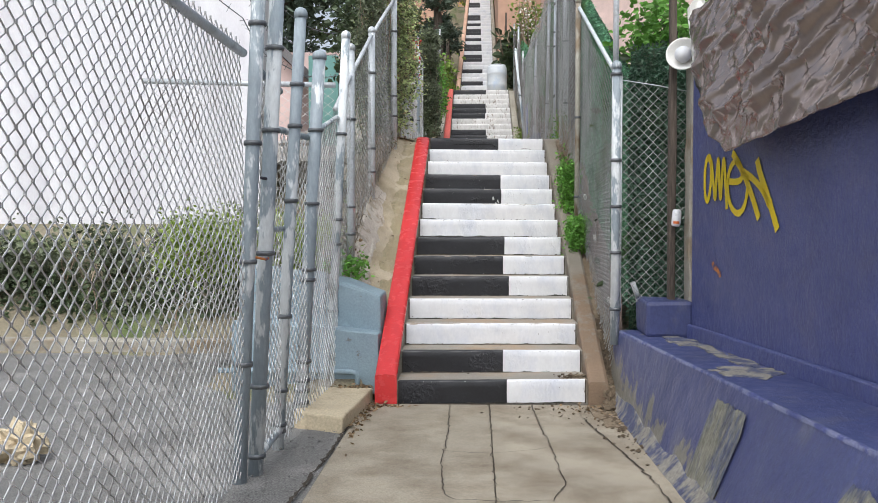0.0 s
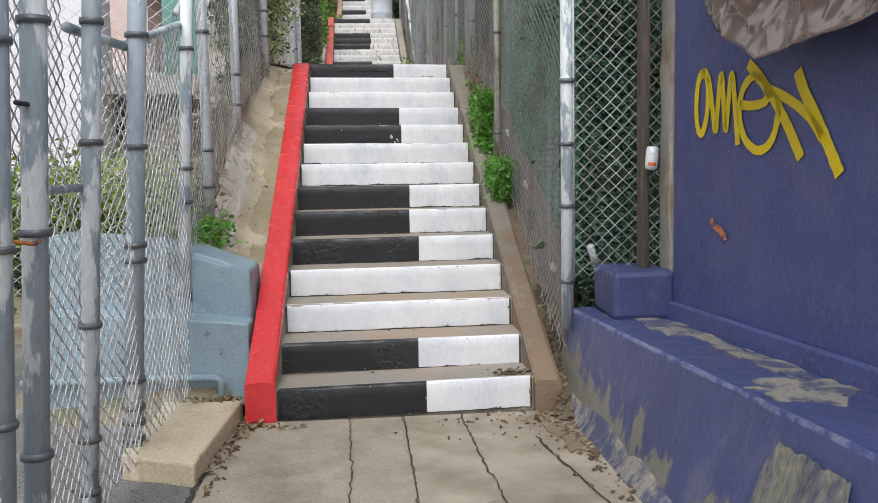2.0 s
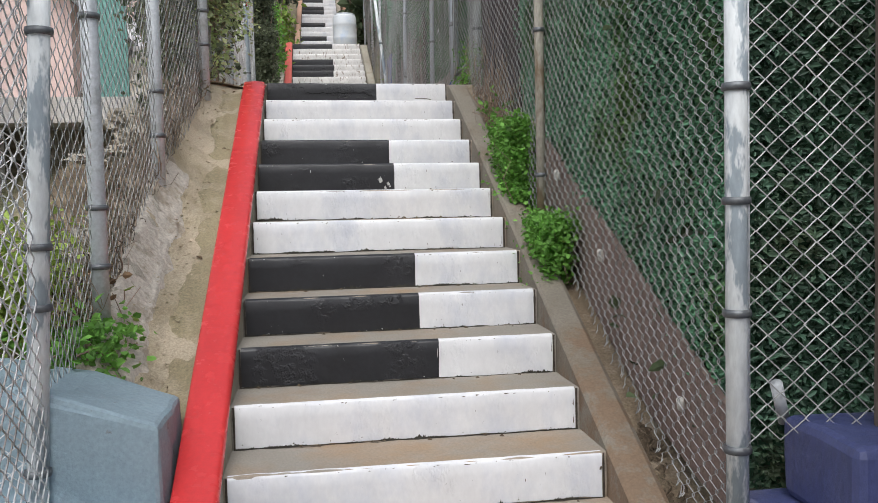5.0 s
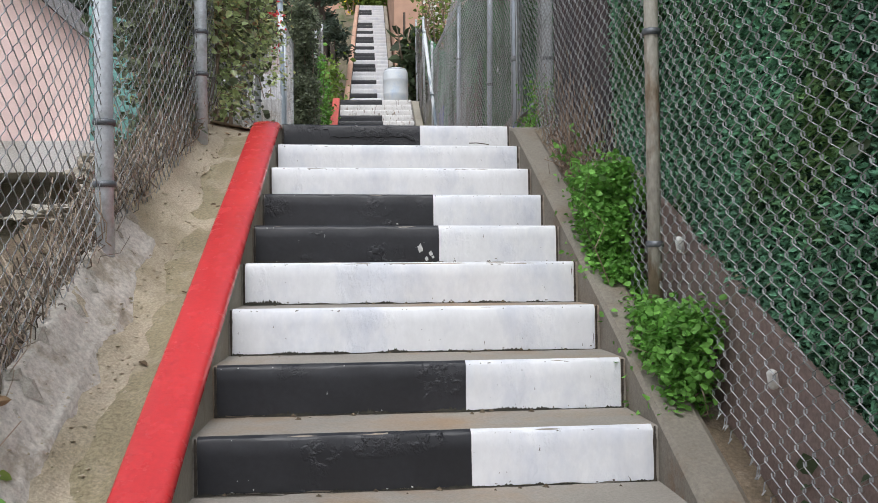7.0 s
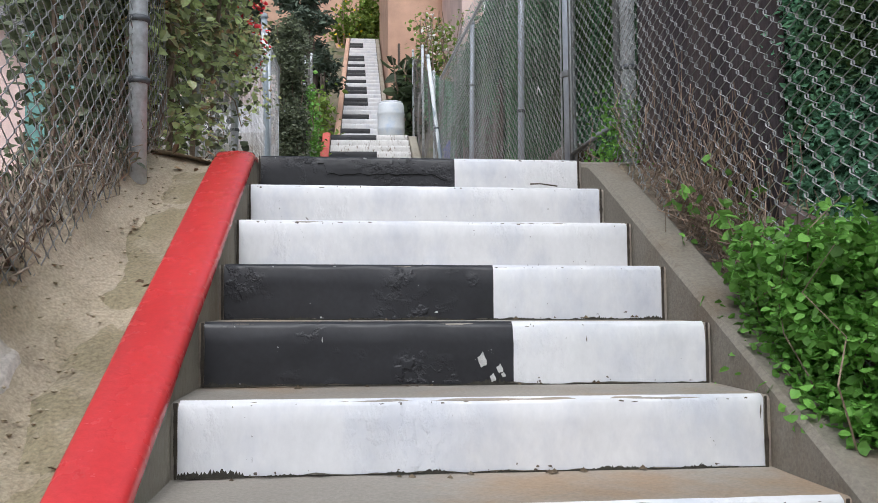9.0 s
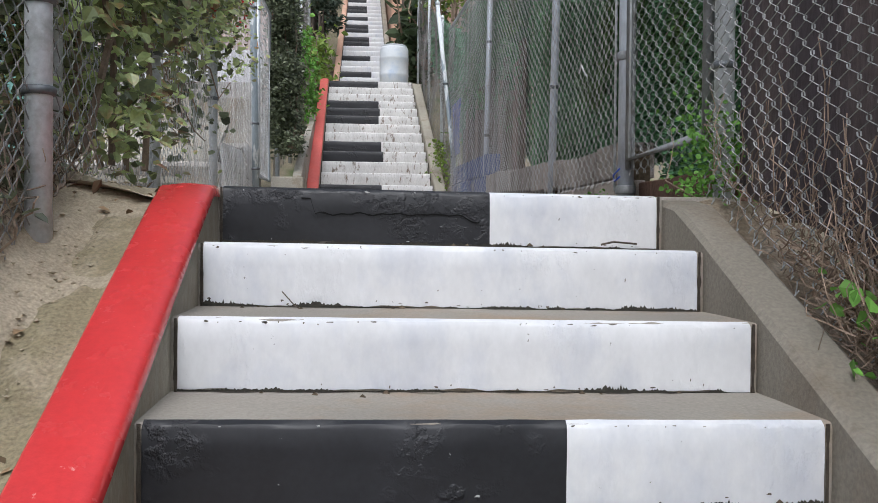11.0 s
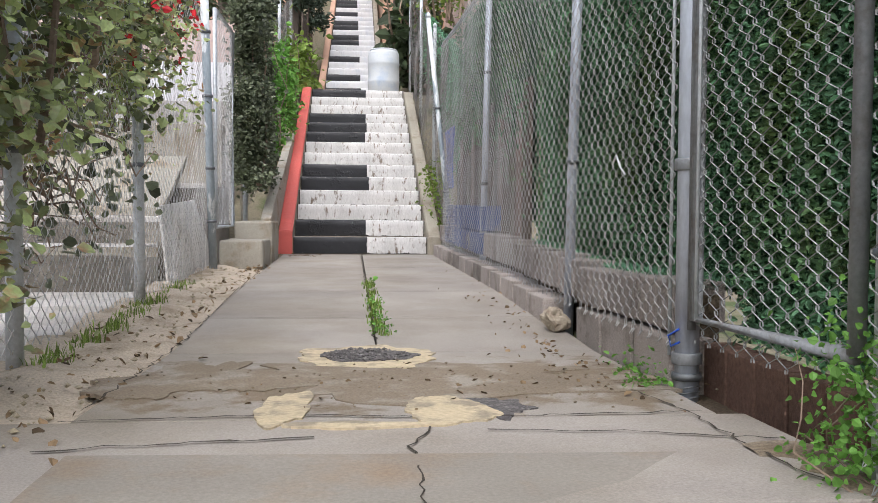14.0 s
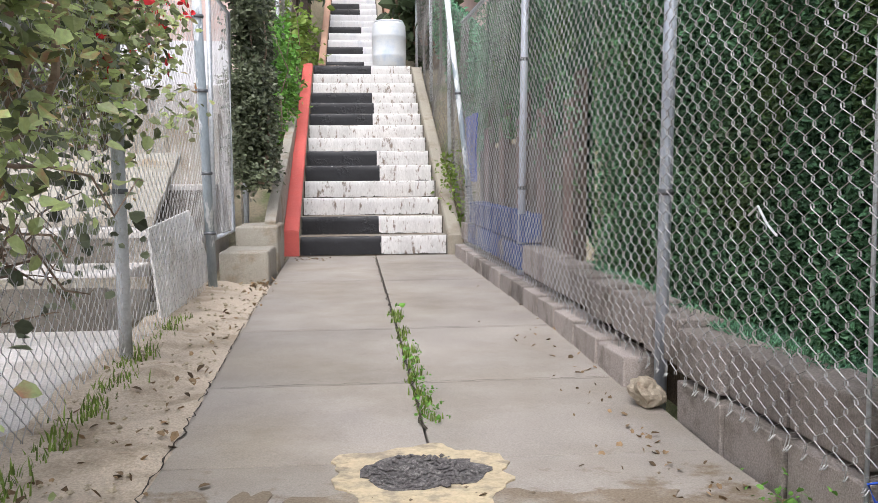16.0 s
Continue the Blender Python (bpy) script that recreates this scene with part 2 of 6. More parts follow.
M_PEACH = mat("peach_stucco", (0.58, 0.37, 0.27), 0.85, spots=(0.52, 0.33, 0.24), spot_scale=0.6, grain=0.05, bump=0.3)
M_ROOF = mat("roof_shingle", (0.20, 0.19, 0.19), 0.9, grain=0.3, bump=0.6, bump_scale=25)
M_TARP = mat("brown_plastic_sheet", (0.31, 0.255, 0.24), 0.15, 0.65, spots=(0.27, 0.22, 0.21), spot_scale=3, grain=0.06, bump=0.22, bump_scale=16, spec=1.0)
M_YELLOW = mat("yellow_spray_paint", (0.75, 0.56, 0.01), 0.5, grain=0.08, bump=0.2)
M_ORANGE = mat("orange_spray_paint", (0.55, 0.20, 0.05), 0.6, spots=(0.06, 0.06, 0.14), spot_scale=18, grain=0.1)
M_WOOD = mat("weathered_wood", (0.11, 0.088, 0.072), 0.85, spots=(0.07, 0.055, 0.045), spot_scale=5, grain=0.3, streak=0.08, grain_scale=70, bump=0.5)
M_BOARD = mat("brown_plywood", (0.25, 0.185, 0.16), 0.8, spots=(0.17, 0.13, 0.12), spot_scale=3, grain=0.2, bump=0.3)
M_CMU = mat("concrete_block", (0.345, 0.305, 0.28), 0.9, spots=(0.2, 0.175, 0.15), spot_scale=4, grain=0.25, grain_scale=150, bump=0.7, bump_scale=110, obrand=0.22)
M_CMUB = mat("blue_sprayed_block", (0.065, 0.10, 0.26), 0.8, spots=(0.22, 0.20, 0.19), spot_scale=3, spot_lo=0.55, spot_hi=0.66, grain=0.2, bump=0.6, obrand=0.15)
M_IVY = mat("artificial_ivy", (0.135, 0.315, 0.185), 0.5, grain=0.15, bump=0, island=0.45, big=0.4, big_scale=1.6, spots=(0.10, 0.19, 0.06), spot_scale=1.8, spec=0.4)
M_LANDIVY = mat("deep_green_artificial_ivy", (0.10, 0.23, 0.115), 0.5, grain=0.15, bump=0, island=0.5, big=0.45, big_scale=1.3, spots=(0.10, 0.165, 0.05), spot_scale=1.8, spec=0.4)
M_LANDWIRE = mat("grey_galvanised_wire", (0.48, 0.48, 0.48), 0.5, 0.4, spots=(0.27, 0.25, 0.235), spot_scale=3, grain=0.1, bump=0, island=0.2)
# darker, greyer copy of M_IVY; the corner's dimness is put into the colour
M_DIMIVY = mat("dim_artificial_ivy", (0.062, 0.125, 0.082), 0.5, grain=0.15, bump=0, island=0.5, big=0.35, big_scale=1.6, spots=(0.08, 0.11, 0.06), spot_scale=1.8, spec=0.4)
M_BACK = mat("dark_green_backing", (0.045, 0.105, 0.062), 0.9, grain=0.3, bump=0.3)
M_LEAF = mat("shrub_leaf", (0.36, 0.43, 0.185), 0.34, spec=0.8, thin=0.4, grain=0.15, bump=0, island=0.8, big=0.3, spots=(0.42, 0.22, 0.13), spot_scale=5, spot_lo=0.53, spot_hi=0.66)
# two darker leaf colours; inner leaves use them to hold shade inside a plant
M_DARKLEAF = mat("dark_and_shaded_leaf", (0.09, 0.125, 0.065), 0.4, thin=0.35, grain=0.15, bump=0, island=0.6, big=0.25, spec=0.45)
M_HEDGE = mat("dull_hedge_and_shade_leaf", (0.15, 0.175, 0.105), 0.4, thin=0.35, grain=0.15, bump=0, island=0.6, big=0.25, spec=0.5)
M_LIME = mat("bright_green_weed", (0.165, 0.36, 0.07), 0.5, thin=0.35, grain=0.12, bump=0, island=0.4, big=0.2)
M_GRASS = mat("green_grass_blade", (0.20, 0.29, 0.06), 0.6, thin=0.35, grain=0.12, bump=0, island=0.45)
M_WEED = mat("yellow_green_weed", (0.30, 0.40, 0.085), 0.55, thin=0.35, grain=0.12, bump=0, island=0.4, big=0.2)
M_ROOT = mat("dead_dark_stem", (0.24, 0.195, 0.15), 0.9, grain=0.25, bump=0.2, island=0.6)
M_DRY = mat("dry_twig", (0.27, 0.20, 0.15), 0.9, grain=0.2, bump=0.2, island=0.35)
M_LITTER = mat("dead_leaf", (0.22, 0.15, 0.085), 0.85, grain=0.2, bump=0, island=0.7)
M_FLOWER = mat("red_flower", (0.60, 0.02, 0.03), 0.6, grain=0.1, bump=0, island=0.3)
M_PINEN = mat("grey_green_needle", (0.10, 0.135, 0.10), 0.7, grain=0.15, bump=0, island=0.5)
M_BARREL = mat("pale_plastic_drum", (0.62, 0.65, 0.68), 0.5, spots=(0.45, 0.52, 0.62), spot_scale=3, grain=0.05, bump=0.15)
M_LAMP = mat("white_enamel", (0.78, 0.77, 0.73), 0.4, spots=(0.5, 0.45, 0.38), spot_scale=9, spot_lo=0.6, spot_hi=0.7, grain=0.05, bump=0.1)
M_PEG = mat("white_pegboard", (0.86, 0.85, 0.84), 0.6, spots=(0.68, 0.66, 0.62), spot_scale=4, grain=0.04, bump=0.1)
M_CAN = mat("white_drink_can", (0.75, 0.76, 0.78), 0.3, 0.2, grain=0.04, bump=0.05)
M_PRINT = mat("red_orange_print", (0.6, 0.16, 0.05), 0.4, grain=0.05, bump=0)
M_INK = mat("dark_print", (0.04, 0.04, 0.05), 0.5, grain=0.05, bump=0)
M_PATCHY = mat("cream_cement_patch", (0.56, 0.47, 0.32), 0.85, spots=(0.33, 0.28, 0.21), spot_scale=9, spot_lo=0.48, spot_hi=0.6, grain=0.15, bump=0.5)
M_PATCHD = mat("dark_gravel_patch", (0.13, 0.12, 0.12), 0.9, spots=(0.25, 0.24, 0.23), spot_scale=40, grain=0.4, grain_scale=120, bump=1.0, bump_scale=90)
M_GRIME = mat("black_damp_grime", (0.05, 0.047, 0.038), 0.9, grain=0.3, bump=0.3)
M_CRACK = mat("crack_dirt", (0.055, 0.045, 0.035), 0.95, grain=0.3, bump=0.5)
M_GAP = mat("deep_black_gap", (0.004, 0.004, 0.004), 0.95, grain=0, bump=0)
M_BRICK = mat("brown_brick", (0.17, 0.10, 0.075), 0.9, grain=0.25, bump=0.6, obrand=0.2)
M_GLASS = mat("window_glass", (0.10, 0.12, 0.14), 0.08, grain=0, big=0.1, bump=0, spec=0.8)
M_FRAME = mat("white_window_frame", (0.7, 0.7, 0.7), 0.5, grain=0.05, bump=0.1)
M_ROCK = mat("pale_rock", (0.42, 0.36, 0.28), 0.9, spots=(0.25, 0.16, 0.11), spot_scale=14, grain=0.2, bump=0.8)
M_TEAL = mat("teal_panel", (0.16, 0.33, 0.30), 0.7, grain=0.1, bump=0.2)
M_BLUEP = mat("bright_blue_plastic", (0.03, 0.10, 0.55), 0.4, grain=0.1, bump=0.1)


# ---- building helpers ----
def mesh_of(name, verts, faces, material, smooth=False):
    me = bpy.data.meshes.new(name)
    me.from_pydata([tuple(v) for v in verts], [], [tuple(f) for f in faces])
    me.materials.append(material)
    if smooth:
        me.polygons.foreach_set("use_smooth", [True] * len(me.polygons))
    me.update()
    return me


def part(name, bm, material, parent=None, label="", smooth=False):
    """Links a bmesh as one mesh object, under parent if given."""
    me = bpy.data.meshes.new(name)
    bmesh.ops.recalc_face_normals(bm, faces=bm.faces)
    bm.to_mesh(me)
    bm.free()
    me.materials.append(material)
    if smooth:
        me.polygons.foreach_set("use_smooth", [True] * len(me.polygons))
        me.set_sharp_from_angle(angle=radians(32))
    ob = new(name, me)
    if parent:
        ob.parent = parent
    if label:
        ob["label"] = label
    return ob


def raw(name, verts, faces, material, parent=None, label="", smooth=False):
    ob = new(name, mesh_of(name, verts, faces, material, smooth))
    if parent:
        ob.parent = parent
    if label:
        ob["label"] = label
    return ob


def empty(name, label, category, kind="", group=""):
    return tagged(new(name), label, category, group, kind)


def box_into(bm, x0, x1, y0, y1, z0, z1, bevel=0.0):
    r = bmesh.ops.create_cube(bm, size=1.0)
    for v in r["verts"]:
        v.co = Vector(((x0 + x1) / 2 + v.co.x * (x1 - x0), (y0 + y1) / 2 + v.co.y * (y1 - y0), (z0 + z1) / 2 + v.co.z * (z1 - z0)))
    if bevel:
        es = {e for v in r["verts"] for e in v.link_edges}
        bmesh.ops.bevel(bm, geom=list(es), offset=bevel, segments=2, affect="EDGES", profile=0.5)
    return r


def box(x0, x1, y0, y1, z0, z1, bevel=0.0):
    bm = bmesh.new()
    box_into(bm, x0, x1, y0, y1, z0, z1, bevel)
    return bm


def prism(points, axis, a, b, bevel=0.0):
    """A polygon, given in the two other axes, drawn out along axis from a to b."""
    bm = bmesh.new()

    def put(p, v):
        return {"x": (v, p[0], p[1]), "y": (p[0], v, p[1]), "z": (p[0], p[1], v)}[axis]
    lo = [bm.verts.new(put(p, a)) for p in points]
    hi = [bm.verts.new(put(p, b)) for p in points]
    n = len(points)
    bm.faces.new(lo)
    bm.faces.new(hi[::-1])
    for i in range(n):
        bm.faces.new((lo[i], hi[i], hi[(i + 1) % n], lo[(i + 1) % n]))
    bmesh.ops.recalc_face_normals(bm, faces=bm.faces)
    if bevel:
        bmesh.ops.bevel(bm, geom=list(bm.edges), offset=bevel, segments=2, affect="EDGES", profile=0.5)
    return bm


def roughen(bm, amount, scale=6.0, cut=0.0, seed=0.0):
    """Breaks up straight edges: optional cuts, then small noise shifts."""
    if cut:
        long = [e for e in bm.edges if e.calc_length() > cut * 1.5]
        while long:
            bmesh.ops.subdivide_edges(bm, edges=long, cuts=1, use_grid_fill=True)
            long = [e for e in bm.edges if e.calc_length() > cut * 1.5]
            if len(bm.verts) > 6000:
                break
    for v in bm.verts:
        v.co += noise.noise_vector(v.co * scale + Vector((seed, seed * 2, 0))) * amount
    return bm


def tube_data(points, r, sides=8, verts=None, faces=None, caps=True):
    verts = [] if verts is None else verts
    faces = [] if faces is None else faces
    pts = [Vector(p) for p in points]
    rings = []
    for i, p in enumerate(pts):
        d = (pts[min(i + 1, len(pts) - 1)] - pts[max(i - 1, 0)]).normalized()
        side = d.cross(Vector((0.0, 0.0, 1.0)) if abs(d.z) < 0.9 else Vector((1.0, 0.0, 0.0))).normalized()
        up = side.cross(d)
        rr = r[i] if isinstance(r, (list, tuple)) else r
        base = len(verts)
        for k in range(sides):
            a = 2 * math.pi * k / sides
            verts.append(p + side * (math.cos(a) * rr) + up * (math.sin(a) * rr))
        rings.append(base)
    for a, b in zip(rings, rings[1:]):
        for k in range(sides):
            faces.append((a + k, a + (k + 1) % sides, b + (k + 1) % sides, b + k))
    if caps:
        faces.append(tuple(rings[0] + k for k in range(sides))[::-1])
        faces.append(tuple(rings[-1] + k for k in range(sides)))
    return verts, faces


def tube(name, points, r, material, parent=None, label="", sides=10):
    v, f = tube_data(points, r, sides)
    return raw(name, v, f, material, parent, label, True)


def lathe(name, profile, material, parent, where, sides=24, label=""):
    """A turned shape: (radius, height) pairs round the z axis, at where."""
    v, f = [], []
    for r, z in profile:
        for k in range(sides):
            a = 2 * math.pi * k / sides
            v.append((r * math.cos(a), r * math.sin(a), z))
    for i in range(len(profile) - 1):
        for k in range(sides):
            f.append((i * sides + k, i * sides + (k + 1) % sides, (i + 1) * sides + (k + 1) % sides, (i + 1) * sides + k))
    f.append(tuple(range(sides))[::-1])
    f.append(tuple((len(profile) - 1) * sides + k for k in range(sides)))
    ob = raw(name, v, f, material, parent, label, True)
    ob.matrix_local = where
    return ob


def wires(p0, p1, low, high, w=0.047, h=0.036, r=0.0021, sag=0.012, seed=1, soft=0.0, curl=False):
    """Woven chain link between two plan points; low and high give heights for a share of the way."""
    rng = np.random.RandomState(seed)
    a, b = np.array(p0, float), np.array(p1, float)
    length = np.linalg.norm(b - a)
    d = (b - a) / length
    nrm = np.array([-d[1], d[0]])
    count = int(length / w)
    verts, faces = [], []
    for k in range(count):
        s = k * w
        u = s / length
        lo, hi = low(u), high(u)
        first = int(math.ceil(lo / h))
        n = max(2, int(hi / h) - first)
        j = first + np.arange(n + 1)
        side = (j + k) % 2
        if soft:                        # rounded bends
            side = np.repeat(np.where(side, 1.03, -0.03), 2)
            z = (np.repeat(j, 2) + np.tile([-soft * 0.5, soft * 0.5], n + 1)) * h
            n = 2 * n + 1
        else:
            z = j * h + 0.0
        ss = s + w * side
        out = sag * np.sin(ss * 2.1 + seed) * np.sin(z * 2.3 + seed * 1.7) + 0.003 * np.where(side > 0.5, 1, -1)
        ss = ss + 0.003 * np.sin(z * 5 + k) + rng.normal(0, 0.0012, n + 1)
        px, py = a[0] + d[0] * ss + nrm[0] * out, a[1] + d[1] * ss + nrm[1] * out
        base = len(verts)
        for i in range(n + 1):
            verts.append((px[i] + nrm[0] * r, py[i] + nrm[1] * r, z[i]))
            verts.append((px[i] - d[0] * r * 1.3 - nrm[0] * r * 0.6, py[i] - d[1] * r * 1.3 - nrm[1] * r * 0.6, z[i]))
            verts.append((px[i] + d[0] * r * 1.3 - nrm[0] * r * 0.6, py[i] + d[1] * r * 1.3 - nrm[1] * r * 0.6, z[i]))
        for i in range(n):
            q = base + 3 * i
            for e in range(3):
                faces.append((q + e, q + (e + 1) % 3, q + 3 + (e + 1) % 3, q + 3 + e))
        if curl and rng.rand() < 0.85:
            q0 = Vector((px[0], py[0], z[0]))
            dv, nv = Vector((d[0], d[1], 0)), Vector((nrm[0], nrm[1], 0))
            g = 0.8 + 0.5 * rng.rand()
            tube_data([q0, q0 + (dv * 0.006 + Vector((0, 0, -0.016))) * g, q0 + (dv * 0.001 + nv * 0.008 + Vector((0, 0, -0.029))) * g, q0 + (dv * -0.009 + nv * 0.01 + Vector((0, 0, -0.024))) * g, q0 + (dv * -0.008 + Vector((0, 0, -0.012))) * g], r, 4, verts, faces, False)
    return verts, faces


def mesh_panel(parent, p0, p1, low, high, material=None, **kw):
    v, f = wires(p0, p1, low, high, **kw)
    return raw("chain_link", v, f, material or M_WIRE, parent)


def straight(a, b):
    return lambda u: a + (b - a) * u


def post(parent, x, y, z0, z1, r=0.028, material=None, lean=(0, 0), cap=True, bands=(), label=""):
    m = material or M_STEEL
    ob = tube("post", [(x, y, z0), (x + lean[0] * 0.5, y + lean[1] * 0.5, (z0 + z1) / 2), (x + lean[0], y + lean[1], z1)], r, m, parent, label, 12)
    if cap:
        ob2 = lathe("post_cap", [(r * 1.15, 0), (r * 1.15, 0.03), (r * 0.9, 0.05), (r * 0.35, 0.062)], m, ob, pose(x + lean[0], y + lean[1], z1 - 0.02), 12)
    for z in bands:
        u = (z - z0) / (z1 - z0)
        lathe("tension_band", [(r * 1.22, -0.012), (r * 1.3, 0), (r * 1.22, 0.012)], M_BAND, ob, pose(x + lean[0] * u, y + lean[1] * u, z), 12)
    return ob


def leaves(points, size, rng, up=0.4, face=None, stretch=1.5, jitter=0.5):
    """Pointed folded leaves of two bent halves at the points. Returns verts and faces."""
    n = len(points)
    d = rng.normal(size=(n, 3))
    d[:, 2] = d[:, 2] * 0.6 - up * 0.3
    d /= np.linalg.norm(d, axis=1)[:, None]
    nr = rng.normal(size=(n, 3)) * 0.7 + np.array([0, 0, up])
    if face is not None:
        nr += np.array(face)
    s = np.cross(d, nr)
    s /= np.linalg.norm(s, axis=1)[:, None] + 1e-9
    nn = np.cross(s, d)
    ln = size * (1 + jitter * (rng.rand(n) - 0.5) * 2)[:, None]
    wd = ln / stretch
    p = np.asarray(points)
    a = p
    t = p + d * ln
    l1 = p + d * ln * 0.30 + s * wd * 0.5 + nn * ln * 0.12
    l2 = p + d * ln * 0.72 + s * wd * 0.36 + nn * ln * 0.10
    r1 = p + d * ln * 0.30 - s * wd * 0.5 + nn * ln * 0.12
    r2 = p + d * ln * 0.72 - s * wd * 0.36 + nn * ln * 0.10
    v = np.stack([a, l1, l2, t, r2, r1], axis=1).reshape(-1, 3)
    i = np.arange(n) * 6
    f = np.concatenate([np.stack([i, i + 3, i + 2, i + 1], 1), np.stack([i, i + 5, i + 4, i + 3], 1)])
    return v, f


def foliage(name, points, size, material, parent, rng, label="", **kw):
    v, f = leaves(np.asarray(points), size, rng, **kw)
    return raw(name, v.tolist(), f.tolist(), material, parent, label)


def clumpy(rng, n, lo, hi, clumps, spread, hollow=None):
    """Points gathered round clump centres inside a box."""
    lo, hi = np.array(lo), np.array(hi)
    c = lo + rng.rand(clumps, 3) * (hi - lo)
    w = rng.randint(0, clumps, n)
    return c[w] + rng.normal(size=(n, 3)) * spread


def bumpy_sheet(name, xs, ys, height, material, amount=0.01, scale=3.0, kind="structure", label="", category="", parent=None):
    v, f = [], []
    for y in ys:
        for x in xs:
            z = height(x, y) + noise.fractal(Vector((x * scale, y * scale, 3.1)), 1.0, 2.0, 4) * amount
            v.append((x, y, z))
    nx = len(xs)
    for j in range(len(ys) - 1):
        for i in range(nx - 1):
            f.append((j * nx + i, j * nx + i + 1, (j + 1) * nx + i + 1, (j + 1) * nx + i))
    ob = raw(name, v, f, material, parent, "", True)
    return tagged(ob, label, category, "", kind)


def interp(pts):
    xs, zs = [p[0] for p in pts], [p[1] for p in pts]
    return lambda y: float(np.interp(y, xs, zs))


# ---- plan ----
R1, T1, N1 = 0.1768, 0.366, 14          # first flight
TOP1 = R1 * N1
R2, T2, N2, Y2, Z2 = 0.186, 0.43, 14, 13.25, 2.615
TOP2 = Z2 + R2 * N2
Y2T = Y2 + T2 * (N2 - 1)
R3, T3, N3, Y3, Z3 = 0.195, 0.38, 30, 21.6, 5.45
LAND = interp([(4.7, TOP1), (5.6, TOP1 - 0.01), (7.0, 2.45), (9.1, 2.535), (13.4, Z2)])
SLOPE = interp([(-60, 0), (0, 0.0), (T1 * 13, TOP1), (5.6, TOP1), (7.0, 2.45), (9.1, 2.535), (Y2, Z2), (Y2T, TOP2), (Y3, Z3), (Y3 + T3 * 29, Z3 + R3 * 30), (60, 15.0), (90, 17.0), (900, 18.0)])


# ---- ground ----
def ground_height(x, y):
    z = SLOPE(y)
    if x < -1.3:                       # the yard lies level, the bank rises behind it
        k = min(1, (-1.3 - x) / 1.2)
        yard = interp([(-60, 0), (2.6, 0.0), (4.2, 1.2), (6.2, 2.35), (12.5, 2.42), (16.0, 3.6), (25, 6.0), (60, 14.0), (900, 17.5)])(y)
        z = z * (1 - k) + yard * k
    if x > 1.3:
        k = min(1, (x - 1.3) / 1.0)
        z = z * (1 - k) + (SLOPE(y) - 0.15) * k
    if abs(x) < 1.02:
        z -= 0.34
    else:
        z -= 0.06
    return z


gx = sorted(set([-900, -300, -120, -60, -35, -20, -14, -10, -8, -6, -5, -4, -3.2, -2.6, -2.2, -1.9, -1.6, -1.32, -1.05, -0.95, 0, 0.95, 1.06, 1.3, 1.7, 2.2, 3, 4, 6, 9, 14, 20, 35, 60, 120, 300, 900]))
gy = sorted(set([-900, -300, -100, -40, -20, -12, -9] + [round(-8 + 0.5 * i, 2) for i in range(82)] + [35, 40, 50, 60, 90, 150, 300, 900]))
bumpy_sheet("ground", gx, gy, ground_height, M_GROUND, 0.0, 1.0, "structure", "brown earth of the hillside with patchy green growth", "ground")
bumpy_sheet("yard_asphalt", np.linspace(-9, -0.985, 40).tolist(), np.linspace(-9.0, 2.6, 60).tolist(), lambda x, y: -0.012, M_ASPH, 0.02, 1.4, "structure", "worn grey asphalt of the fenced yard", "ground")

# pavement at the foot of the stairs: two rows of slabs and a rougher margin
pave = empty("pavement", "stained grey concrete path slabs with cracked joints", "pavement", "structure")
for j, (y0, y1) in enumerate([(-9.0, -5.4), (-5.4, -2.75), (-2.75, -0.004)]):
    for i, (x0, x1) in enumerate([(-0.98, -0.031), (-0.029, 1.12)]):
        bm = box(x0, x1 - 0.002, y0 + 0.003, y1 - 0.003, -0.12, 0.0 - 0.0015 * ((i + j) % 3), 0.003)
        part("slab", roughen(bm, 0.003, 5.0), M_FOOT, pave)



def crack(parent, pts, width, z, seed):
    """A thin irregular filled crack lying on a surface of height z(x, y)."""
    rng = np.random.RandomState(seed)
    v, f = [], []
    fine = []
    for (ax, ay), (bx, by) in zip(pts, pts[1:]):
        n = max(2, int(math.hypot(bx - ax, by - ay) / 0.04))
        for i in range(n):
            u = i / n
            fine.append((ax + (bx - ax) * u + rng.normal(0, 0.006), ay + (by - ay) * u + rng.normal(0, 0.006)))
    fine.append(pts[-1])
    for i, (x, y) in enumerate(fine):
        nxt, prv = fine[min(i + 1, len(fine) - 1)], fine[max(i - 1, 0)]
        dx, dy = nxt[0] - prv[0], nxt[1] - prv[1]
        L = math.hypot(dx, dy) + 1e-6
        w = width * (0.35 + rng.rand()) * 0.5
        v += [(x - dy / L * w, y + dx / L * w, z(x, y) + 0.0045), (x + dy / L * w, y - dx / L * w, z(x, y) + 0.0045)]
    for i in range(len(fine) - 1):
        f.append((2 * i, 2 * i + 1, 2 * i + 3, 2 * i + 2))
    return raw("crack", v, f, M_CRACK, parent)


flat = lambda x, y: 0.001
crack(pave, [(-0.335, -0.02), (-0.31, -0.9), (-0.33, -1.7), (-0.29, -2.3), (-0.24, -2.4), (-0.03, -2.42)], 0.0065, flat, 1)
crack(pave, [(-0.03, -0.02), (-0.03, -4.5)], 0.0059, flat, 2)
crack(pave, [(0.285, -0.03), (0.30, -0.6), (0.33, -1.4), (0.34, -2.1), (0.25, -2.4), (-0.03, -2.42)], 0.0085, flat, 3)
crack(pave, [(-0.33, -1.45), (-0.03, -1.5), (0.3, -1.35)], 0.0050, flat, 4)
